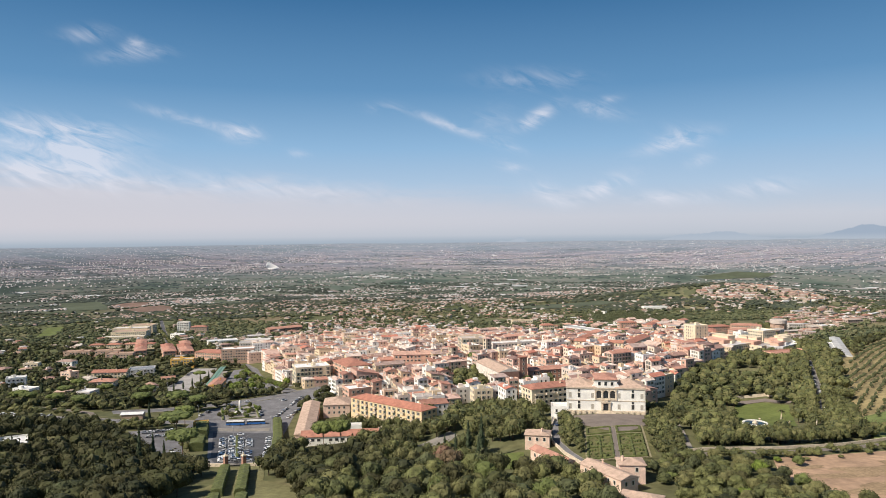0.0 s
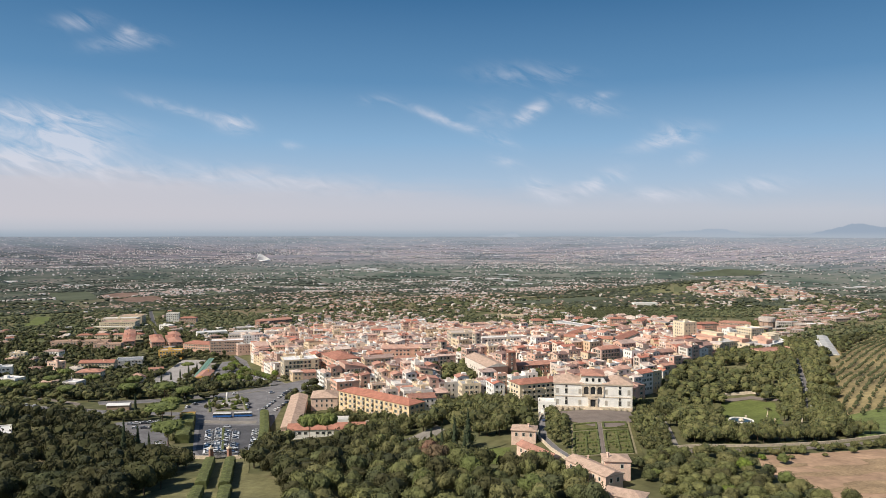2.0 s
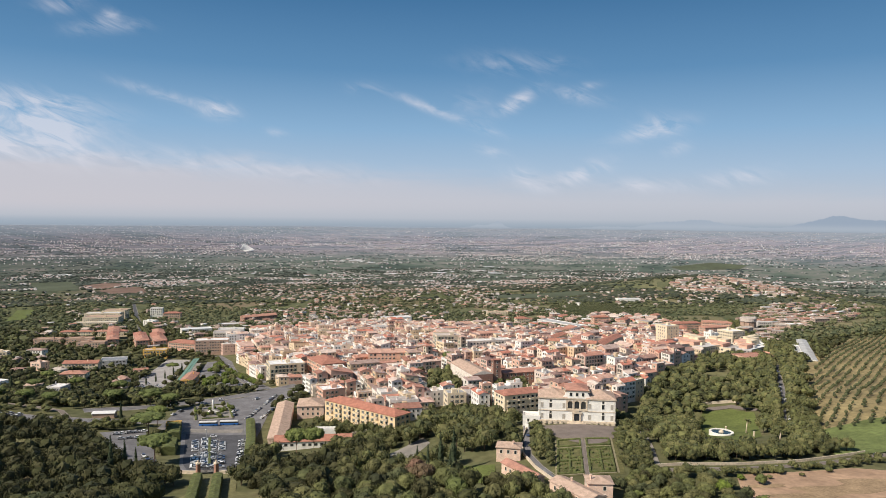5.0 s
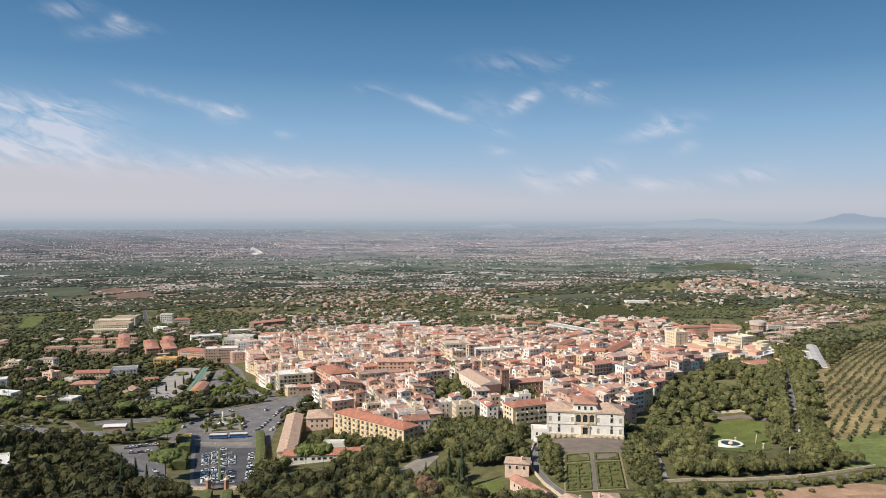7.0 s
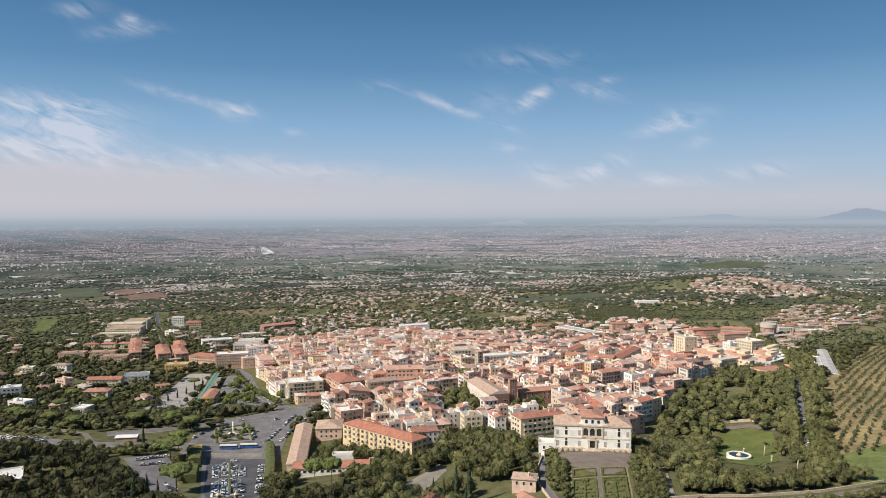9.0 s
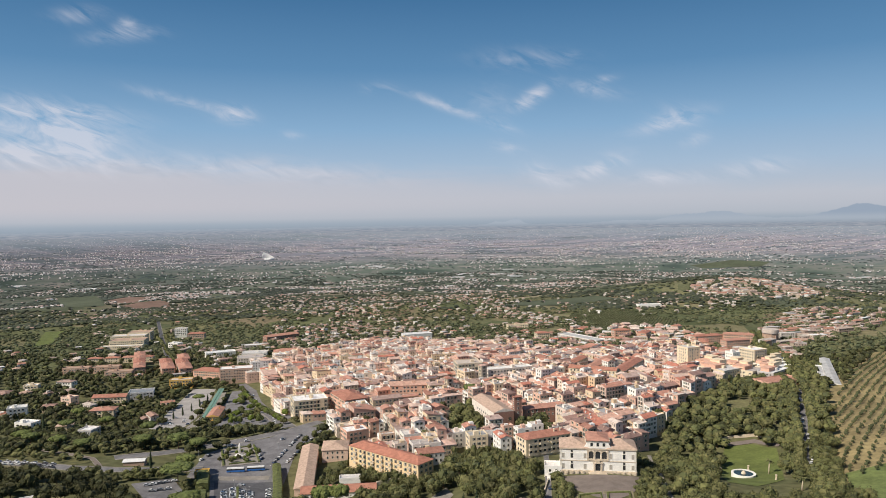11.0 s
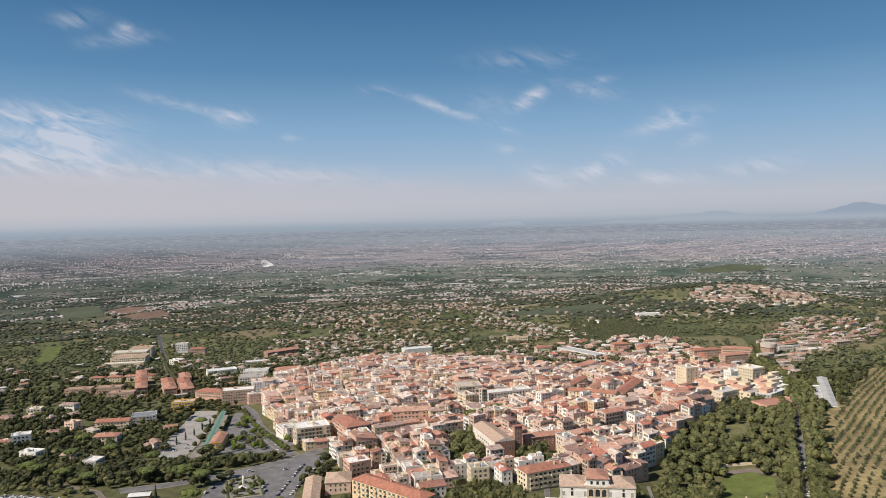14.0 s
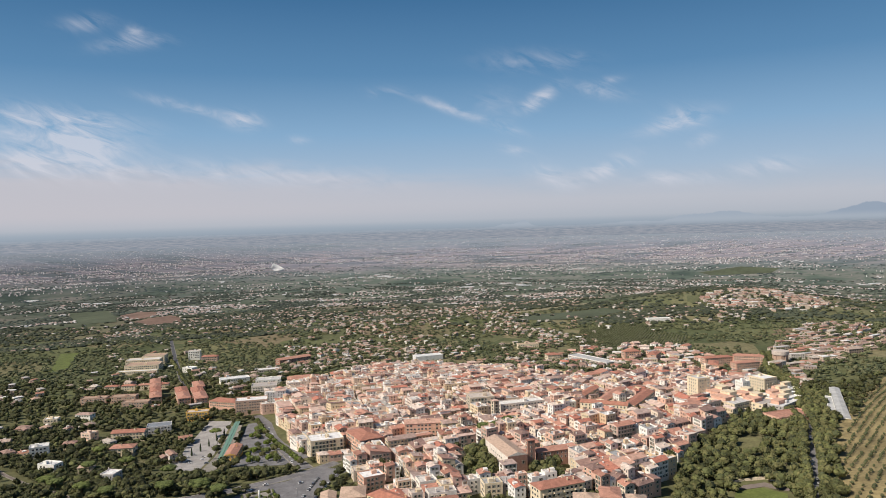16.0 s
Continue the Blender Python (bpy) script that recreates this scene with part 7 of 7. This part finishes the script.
# park wall, terrace wall, gate
def low_wall(name, pts, width, height, material, label):
    g = Geo()
    x0, y0 = pts[0]
    z0 = gz(x0, y0)
    fine = []
    for (xa, ya), (xb, yb) in zip(pts, pts[1:]):
        n = max(1, int(math.hypot(xb - xa, yb - ya) / 4))
        fine += [(xa + (xb - xa) * i / n, ya + (yb - ya) * i / n) for i in range(n)]
    fine.append(pts[-1])
    for i, (x, y) in enumerate(fine):
        a, b = fine[max(0, i - 1)], fine[min(len(fine) - 1, i + 1)]
        dx, dy = b[0] - a[0], b[1] - a[1]
        n = math.hypot(dx, dy) or 1
        z = gz(x, y) - z0
        g.v += [(x - x0 + dy / n * s, y - y0 - dx / n * s, z + q) for s, q in ((-width / 2, -0.6), (-width / 2, height), (width / 2, height), (width / 2, -0.6))]
    for i in range(len(fine) - 1):
        g.f += [(4 * i + j, 4 * i + j + 1, 4 * i + j + 5, 4 * i + j + 4) for j in range(3)]
    g.f += [(3, 2, 1, 0), tuple(4 * (len(fine) - 1) + j for j in range(4))]
    g.k = [0] * len(g.f)
    return thing(name, label, "wall", pose(x0, y0, z0), data=g.mesh(name, material))


low_wall("park_wall", [(108, 322), (124, 325), (150, 327), (186, 334), (222, 345)], 0.45, 1.3, M_stone, "long low stone wall along the park road")
low_wall("terrace_wall", [(201, 512), (214, 516), (230, 513), (241, 494)], 0.8, 2.0, M_stone, "pale retaining wall behind the lawn")
low_wall("lane_wall", [(60, 385), (54.5, 365), (52.6, 345), (55.5, 327), (61.5, 307)], 0.5, 1.5, M_stone, "pale plastered wall beside the villa lane")
low_wall("villa_terrace_wall", [(66, 392), (60, 388), (61, 384)], 0.6, 3.0, M_white, "white terrace wall beside the villa")
low_wall("garden_wall", [(-38, 424), (-28, 428), (-18, 420), (-12, 410)], 0.7, 5.0, M_stone, "curved stone garden wall below the yellow block")
low_wall("square_wall", [(-122, 360), (-108.6, 358)], 0.7, 1.6, M_stone, "low stone wall beside the gate")
low_wall("square_wall", [(-98.4, 357.5), (-86, 357)], 0.7, 1.6, M_stone, "low stone wall beside the gate")
for x in (-108, -99):
    pier = thing("gate_pier", "tall brick gate pier with stone cap", "gate pier", pose(x, 357.5, gz(x, 357.5)), "gate piers")
    part("shaft", Geo().tube([(0, 0, -0.4), (0, 0, 0.6), (0, 0, 0.7), (0, 0, 5.2)], [1.5, 1.5, 1.25, 1.2], 4).mesh("shaft", M_brick), pier)
    part("cap", Geo().tube([(0, 0, 5.2), (0, 0, 5.6), (0, 0, 6.4)], [1.6, 1.6, 0.4], 4).mesh("cap", M_stone), pier)
    part("ball", Geo().tube([(0, 0, 6.4), (0, 0, 6.7), (0, 0, 7.0), (0, 0, 7.2)], [0.25, 0.45, 0.4, 0.1], 10).mesh("ball", M_stone, smooth=True), pier)
gate = thing("gate", "dark wrought-iron gate between brick piers", "gate", pose(-103.5, 357.5, gz(-103.5, 357.5)))
for i in range(14):
    part("bar", Geo().tube([(0, 0, 0.1), (0, 0, 3.6)], [0.09, 0.09], 5).mesh("bar", M_tyre), gate, "", pose(-3.6 + i * 0.55, 0, 0))
for zz in (0.5, 3.2):
    part("rail", Geo().box(-3.8, -0.06, zz, 3.8, 0.06, zz + 0.15).mesh("rail", M_tyre), gate)

# square: planted island with a war memorial, lamp masts
drape("island", [(-165, 532), (-142, 543), (-127, 500), (-152, 492)], M_pave, 0.4, 6, "planted island of the square", "island")
mem = thing("memorial", "pale stone memorial column on stepped base", "memorial", pose(-146, 517, gz(-146, 517)))
part("base", Geo().tube([(0, 0, -0.3), (0, 0, 0.6), (0, 0, 0.6), (0, 0, 1.4)], [4.2, 4.2, 3.0, 2.6], 4).mesh("base", M_white), mem)
part("column", Geo().tube([(0, 0, 1.4), (0, 0, 6), (0, 0, 9.0)], [0.9, 0.75, 0.6], 10).mesh("column", M_white, smooth=True), mem)
for x, y in ((-152, 505), (-138, 512), (-142, 530), (-156, 524), (-133, 520), (-147, 500)):
    tree("bright" if x > -140 else "broad", x, y, random.uniform(4, 6), random.uniform(4.5, 6.5), "square trees")
for pts in ([(-163, 530), (-151, 494)], [(-128, 502), (-142, 541)], [(-160, 530), (-145, 538)], [(-148, 497), (-131, 503)]):
    hedge(pts, 1.4, 1.1, "low clipped hedge round the planted island", group="island hedges")
for i in range(16):
    x, y = -146 + random.uniform(-11, 11), 517 + random.uniform(-16, 16)
    if abs(x + 146) + abs(y - 517) > 7:
        tree("bright" if i % 3 else "oak", x, y, random.uniform(2.5, 4.5), random.uniform(2.2, 4.2), "island shrubs")
drape("bus_lane", [(-150, 464), (-113, 466), (-114, 474), (-151, 472)], M_pave, 0.22, 6, "pale concrete lane where the buses stop", "road")
drape("forecourt_walk", [(-116, 361), (-92, 360), (-93, 366), (-117, 367)], M_pave, 0.22, 6, "pale paving inside the gate", "pavement")
for i in range(22):
    k = i / 21
    tree("bright" if i % 4 else "broad", -122 - 92 * k - 11, 602 + 208 * k + 3, random.uniform(6, 8.5), random.uniform(6, 8.5), "street trees")
STREET = [(-198, 634), (-152, 620), (-136, 640), (-174, 716), (-214, 808), (-230, 800), (-218, 735), (-198, 712)]
for x, y in [(random.uniform(-226, -138), random.uniform(622, 806)) for i in range(150)]:
    if inside(x, y, STREET) and free(x, y, 1.5) and random.random() < 0.8:
        tree("bright" if random.random() < 0.55 else "broad", x, y, random.uniform(5.5, 8.5), random.uniform(5.5, 8), "street trees")
for x, y in ((-118, 520), (-112, 470), (-128, 440), (-120, 400), (-285, 760), (-268, 700), (-255, 745), (-170, 500)):
    lamp = thing("street_lamp", "slim grey street lamp mast with arm", "street lamp", pose(x, y, gz(x, y)), "street lamps")
    part("pole", Geo().tube([(0, 0, -0.2), (0, 0, 9)], [0.14, 0.08], 7).mesh("pole", M_metal), lamp)
    part("arm", Geo().box(-0.06, -1.6, 8.9, 0.06, 0, 9.02).mesh("arm", M_metal), lamp)
    part("lantern", Geo().tube([(0, -1.6, 8.75), (0, -1.6, 9.05)], [0.3, 0.2], 8).mesh("lantern", M_white), lamp)


# ---- vehicles ----
def extrude(prof, half):
    g, n = Geo(), len(prof)
    g.v = [(x, -half * k, z) for x, z, k in prof] + [(x, half * k, z) for x, z, k in prof]
    g.f = [tuple(range(n)), tuple(range(2 * n - 1, n - 1, -1))] + [((i + 1) % n, i, n + i, n + (i + 1) % n) for i in range(n)]
    g.k = [0] * len(g.f)
    return g


CAR_BODY = extrude([(-2.1, 0.35, 0.97), (2.05, 0.32, 0.95), (2.12, 0.62, 0.95), (1.95, 0.82, 0.98), (0.95, 0.98, 1.0), (-1.75, 1.02, 1.0), (-2.1, 0.9, 0.97)], 0.88).mesh("body", M_car)
CAR_GLASS = extrude([(-1.75, 1.0, 0.97), (0.95, 0.98, 0.97), (0.25, 1.42, 0.82), (-1.35, 1.44, 0.82)], 0.86).mesh("cabin_glass", M_glass)
CAR_ROOF = extrude([(0.25, 1.42, 1.0), (0.1, 1.49, 0.95), (-1.2, 1.51, 0.95), (-1.35, 1.44, 1.0)], 0.72).mesh("roof", M_car)
WHEEL = Geo().tube([(0, 0, -0.11), (0, 0, -0.11), (0, 0, 0.11), (0, 0, 0.11)], [0.18, 0.32, 0.32, 0.18], 10).mesh("wheel", M_tyre)


def make_car():
    c = thing("car", "parked passenger car with dark windows", "car", pose(-128, 455, gz(-128, 455) + 0.2), "parked cars")
    part("body", CAR_BODY, c)
    part("cabin_glass", CAR_GLASS, c, "dark glass")
    part("roof", CAR_ROOF, c)
    for x in (-1.3, 1.3):
        for y in (-0.8, 0.8):
            part("wheel", WHEEL, c, "black rubber tyre", pose(x, y, 0.32, 90, 0, 0))
    return c


first_car = make_car()


def car(x, y, rot, up=0.17):
    copy_thing(first_car, pose(x, y, gz(x, y) + up, 0, 0, rot))


# painted bays in the car park
lines = Geo()
for (ax, ay), (bx, by) in (((-112, 371), (-134.5, 448)), ((-103.5, 371), (-124, 452)), ((-92.5, 380), (-107, 446))):
    for i in range(30):
        k = i / 29
        x, y = ax + (bx - ax) * k, ay + (by - ay) * k
        lines.box(-2.4, -0.07, 0.23, 2.4, 0.07, 0.245, 0, pose(x, y, gz(x, y) + 0.02, 0, 0, 14))
tagged(new("bay_lines", lines.mesh("bay_lines", M_paint)), "white painted lines of parking bays", "road marking", kind="structure")

# rows in the square's car park
for a, b, rot, share in (((-114.6, 372), (-137, 447), 14, 0.55), ((-109.4, 372), (-132, 450), 14, 0.6), ((-106.2, 372), (-127, 452), 14, 0.62), ((-101, 372), (-121.5, 452), 14, 0.5), ((-93.5, 380), (-108, 446), 14, 0.4)):
    n = 26
    for i in range(n):
        if random.random() < share:
            k = i / (n - 1)
            car(a[0] + (b[0] - a[0]) * k, a[1] + (b[1] - a[1]) * k, rot + random.choice((0, 180)) + random.uniform(-4, 4))
for i in range(11):
    k = i / 10
    if random.random() < 0.85:
        car(-117 + 20 * k * 0.35, 500 + 60 * k, 80 + random.uniform(-8, 8))
    if random.random() < 0.85:
        car(-107.5 + 12 * k, 500 + 66 * k, 82 + random.uniform(-5, 5))
for i in range(13):
    car(-328 + i * 5.6 + random.uniform(-0.6, 0.6), 490.5 - i * 0.95 - max(0, i - 7) * 0.6, -12 + random.choice((0, 180)), 0.45)
for i in range(9):
    car(-322 + i * 7.3 + random.uniform(-0.8, 0.8), 496.0 - i * 1.25 - max(0, i - 4) * 0.7, -12 + random.choice((0, 180)), 0.45)
for x, y, r in ((-160, 540, 30), (-150, 552, 20), (-168, 515, 75), (-170, 505, 75), (-128, 508, 70), (-131, 516, 70), (-134, 524, 70), (-122, 552, 40), (-185, 446, 20), (-182, 449, 20), (-179, 452, 20), (-176, 455, 20), (-172, 458, 20), (-178, 436, 20), (-174, 439, 20), (-170, 442, 20), (-150, 398, -60), (-146, 392, -60), (-141, 386, 30), (-247, 690, 12), (-255, 672, 12), (-243, 676, 12), (-262, 690, 12), (-262, 705, 12), (-250, 660, 10), (-232, 655, 10),
                (231, 436, 64), (235, 442, 64), (238, 448, 64), (254, 484, 64), (257, 491, 64), (268, 520, 64), (272, 528, 64), (300, 588, 64), (304, 596, 64), (322, 640, 70), (330, 668, 70), (224, 338, 12), (59, 372, 80), (63, 412, 84), (-150, 640, -68), (-158, 660, -68), (-166, 682, -68), (-176, 706, -68), (-143, 616, -68), (-186, 735, -68), (-196, 762, -68), (-206, 788, -68)):
    car(x, y, r + random.uniform(-4, 4), 0.32)
for x, y, rot in ((-139, 482, 4), (-126, 485, 5)):
    b = thing("bus", "blue and white city bus at its stop", "bus", pose(x, y, gz(x, y) + 0.18, 0, 0, rot), "buses")
    part("body", extrude([(-6, 0.4, 1), (6, 0.4, 1), (6.05, 1.2, 1), (5.9, 1.5, 1), (-6, 1.5, 1)], 1.25).mesh("body", M_busblue), b)
    part("window_band", extrude([(-6, 1.5, 0.98), (5.9, 1.5, 0.98), (5.7, 2.5, 0.97), (-5.95, 2.5, 0.97)], 1.25).mesh("window_band", M_glass), b)
    part("roof", extrude([(-5.98, 2.5, 1), (5.72, 2.5, 1), (5.5, 3.0, 0.92), (-5.9, 3.0, 0.92)], 1.25).mesh("roof", M_roofwhite), b)
    for wx in (-3.6, 3.4):
        for wy in (-1.1, 1.1):
            part("wheel", Geo().tube([(0, 0, -0.15), (0, 0, -0.15), (0, 0, 0.15), (0, 0, 0.15)], [0.2, 0.48, 0.48, 0.2], 12).mesh("wheel", M_tyre), b, "", pose(wx, wy, 0.48, 90, 0, 0))

# ---- the far plain ----
WALL_V = np.array([(-1, -1, -0.3), (1, -1, -0.3), (1, 1, -0.3), (-1, 1, -0.3), (-1, -1, 1), (1, -1, 1), (1, 1, 1), (-1, 1, 1)], float)
WALL_F = np.array([(0, 1, 5), (0, 5, 4), (1, 2, 6), (1, 6, 5), (2, 3, 7), (2, 7, 6), (3, 0, 4), (3, 4, 7)])
TOP_V = np.array([(-1.1, -1.1, 0.95), (1.1, -1.1, 0.95), (1.1, 1.1, 0.95), (-1.1, 1.1, 0.95), (-0.7, 0, 1.5), (0.7, 0, 1.5)], float)
TOP_F = np.array([(0, 1, 5), (0, 5, 4), (2, 3, 4), (2, 4, 5), (1, 2, 5), (3, 0, 4)])
BOX_V, BOX_F = np.concatenate([WALL_V, TOP_V]), np.concatenate([WALL_F, TOP_F + 8])
BOX_K = np.array([0] * len(WALL_F) + [1] * len(TOP_F))
rp = np.random.default_rng(21)


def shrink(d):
    """Scale of things on the far plain, shrunk with its reduced depth to fit the camera's view."""
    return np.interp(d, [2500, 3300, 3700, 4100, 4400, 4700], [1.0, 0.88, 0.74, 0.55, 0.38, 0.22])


FIELDS = [q for q in OPEN if q[0][1] > 1900]


def strew(n, lo, hi, test, power):
    out = []
    while len(out) < n:
        d = lo + (hi - lo) * rp.random() ** power
        a = radians(rp.uniform(-38, 38))
        x, y = d * math.sin(a), d * math.cos(a)
        if rp.random() < test(x, y, d) and not any(inside(x, y, q) for q in FIELDS):
            out.append((x, y, d))
    return out


def built_up(x, y, d):
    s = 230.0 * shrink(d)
    v = noise.fractal((x / (s * (1.3 if d < 3700 else 2.4)), d / s, 8.7), 1.0, 2.0, 4)
    band = np.interp(d + 120 * math.sin(x / 420.0), [1800, 2800, 3300, 3600, 4000, 4120, 4450, 4600], [1, 0.7, 0.4, 0.3, 0.22, 1, 1, 0.5])
    a = math.degrees(math.atan2(x, y))
    town = 0.75 * math.exp(-(((a - 16) / 11.0) ** 2)) if 4040 < d < 4420 else 0.0
    return min(1.0, max(0.008, -0.62 + 6.0 * v + (0.16 if d > 4080 else 0) + town)) * band


def wooded_plain(x, y, d):
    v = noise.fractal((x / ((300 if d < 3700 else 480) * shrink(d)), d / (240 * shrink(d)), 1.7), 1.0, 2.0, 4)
    return min(1.0, max(0.04, 0.12 + 2.6 * v + max(0.0, -(x + 600) / 2000.0)))


def spread(name, places, protos, size, mats, label, category, index=None, flat=1.0):
    vs, fs, ks, o = [], [], [], 0
    P = np.array(places)
    Z = land(P[:, 0], P[:, 1])
    for (x, y, d), z in zip(places, Z):
        V, F = protos[rp.integers(len(protos))]
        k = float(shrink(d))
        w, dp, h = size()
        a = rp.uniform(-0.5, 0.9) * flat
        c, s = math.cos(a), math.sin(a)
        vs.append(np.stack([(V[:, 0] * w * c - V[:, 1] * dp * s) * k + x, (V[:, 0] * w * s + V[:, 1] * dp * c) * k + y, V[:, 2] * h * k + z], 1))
        fs.append(F + o)
        if index is not None:
            ks.append(index)
        o += len(V)
    me = tri_mesh(name, np.concatenate(vs), np.concatenate(fs), mats, np.concatenate(ks) if ks else None)
    return tagged(new(name, me), label, category, kind="stuff")


CLUMPS = [(ICO_V * rp.uniform(0.7, 1.25, (12, 1)) * (1, 1, 0.8) + (0, 0, 0.5), ICO_F) for _ in range(6)]
# farther tiers are paler and bluer: distance haze put into walls, roofs and leaves
HAZE_TIERS = [  # from, to, houses, trees, walls, roofs, leaves
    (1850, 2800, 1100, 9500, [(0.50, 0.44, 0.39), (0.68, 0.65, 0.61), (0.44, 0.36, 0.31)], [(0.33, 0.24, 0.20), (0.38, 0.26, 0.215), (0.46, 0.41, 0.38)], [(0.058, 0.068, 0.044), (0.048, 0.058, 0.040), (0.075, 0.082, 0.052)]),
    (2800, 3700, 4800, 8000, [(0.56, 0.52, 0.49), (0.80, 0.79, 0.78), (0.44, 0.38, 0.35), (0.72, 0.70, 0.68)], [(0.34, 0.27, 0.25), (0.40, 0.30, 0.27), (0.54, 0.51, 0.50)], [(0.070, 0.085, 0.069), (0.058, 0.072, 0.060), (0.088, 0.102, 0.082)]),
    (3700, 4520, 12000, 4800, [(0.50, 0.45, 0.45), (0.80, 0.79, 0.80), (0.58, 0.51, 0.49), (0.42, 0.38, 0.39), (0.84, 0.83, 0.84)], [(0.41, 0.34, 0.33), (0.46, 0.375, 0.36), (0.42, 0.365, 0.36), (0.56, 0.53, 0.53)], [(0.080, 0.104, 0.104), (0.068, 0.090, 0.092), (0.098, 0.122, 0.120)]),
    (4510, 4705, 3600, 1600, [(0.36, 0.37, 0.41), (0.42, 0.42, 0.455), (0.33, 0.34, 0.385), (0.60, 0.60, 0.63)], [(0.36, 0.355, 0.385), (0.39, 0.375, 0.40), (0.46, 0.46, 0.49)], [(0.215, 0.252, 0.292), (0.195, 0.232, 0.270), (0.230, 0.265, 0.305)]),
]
for k, (lo, hi, nh, nt_, walls, roofs, leaves) in enumerate(HAZE_TIERS):
    homes = strew(nh, lo, hi, built_up, 0.8)
    if k == 0:
        homes += [(x, y, math.hypot(x, y)) for x, y in rp.normal((620, 3050), (150, 60), (160, 2))]
        homes += [(x, y, math.hypot(x, y)) for x, y in rp.normal((-300, 2380), (300, 260), (330, 2))]
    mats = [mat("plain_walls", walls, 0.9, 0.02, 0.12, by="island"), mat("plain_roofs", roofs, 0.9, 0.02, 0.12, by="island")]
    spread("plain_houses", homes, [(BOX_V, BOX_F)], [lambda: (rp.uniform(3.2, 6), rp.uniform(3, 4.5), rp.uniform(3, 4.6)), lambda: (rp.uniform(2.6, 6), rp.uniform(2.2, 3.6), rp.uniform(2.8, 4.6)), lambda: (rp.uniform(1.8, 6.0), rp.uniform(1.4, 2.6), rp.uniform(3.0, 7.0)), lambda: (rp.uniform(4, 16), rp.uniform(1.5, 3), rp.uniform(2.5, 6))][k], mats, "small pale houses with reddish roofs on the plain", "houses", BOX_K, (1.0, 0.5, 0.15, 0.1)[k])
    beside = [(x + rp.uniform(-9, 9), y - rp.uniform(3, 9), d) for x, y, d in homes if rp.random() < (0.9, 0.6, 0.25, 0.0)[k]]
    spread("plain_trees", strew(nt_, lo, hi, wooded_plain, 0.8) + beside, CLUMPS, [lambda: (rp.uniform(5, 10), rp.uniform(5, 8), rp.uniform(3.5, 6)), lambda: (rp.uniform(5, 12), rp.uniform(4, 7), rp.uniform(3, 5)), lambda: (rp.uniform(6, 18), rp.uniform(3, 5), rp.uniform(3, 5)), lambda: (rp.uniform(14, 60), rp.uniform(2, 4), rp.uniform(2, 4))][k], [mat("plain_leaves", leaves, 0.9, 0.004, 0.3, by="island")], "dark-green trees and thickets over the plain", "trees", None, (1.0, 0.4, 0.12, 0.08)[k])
sheds = strew(190, 2950, 4640, built_up, 0.7)
for x, y, n, across in ((-380, 3850, 9, 90), (407, 4365, 7, 110), (1734, 3692, 6, 120), (66, 4413, 6, 80), (-620, 4250, 8, 130), (1180, 4330, 6, 140), (250, 3500, 5, 90)):
    sheds += [(a, b, math.hypot(a, b)) for a, b in rp.normal((x, y), (across, 24), (n, 2))]
spread("plain_sheds", sheds, [(BOX_V * (1, 1, 0.8), BOX_F)], lambda: (rp.uniform(8, 40), rp.uniform(3, 6), rp.uniform(2.5, 5)), [M_pshed, M_pshed], "long pale industrial sheds on the plain", "sheds", BOX_K, 0.2)

# white net sail of a stadium far out on the plain
sx, sy = -958.0, 4038.0
sail = thing("stadium_sail", "white curved lattice sail of a stadium on the plain", "stadium", pose(sx, sy, gz(sx, sy) - 1))
g = Geo()
for i in range(11):
    u = i / 10
    top = 44 * (1 - u) ** 0.8 * min(1.0, 0.55 + 4 * u)
    g.v += [(-30 + 76 * u, 8 * math.sin(u * 3), 0), (-30 + 76 * u, -6 + 10 * math.sin(u * 3), top * 0.6), (-30 + 76 * u, 6 * math.sin(u * 3), top)]
for i in range(10):
    for j in range(2):
        g.f.append((3 * i + j, 3 * i + 3 + j, 3 * i + 4 + j, 3 * i + 1 + j))
g.k = [0] * len(g.f)
part("shell", g.mesh("shell", M_roofwhite), sail)
part("stand", Geo().tube([(8, 4, -2), (8, 4, 4)], [30, 28], 20).mesh("stand", M_roofwhite), sail)
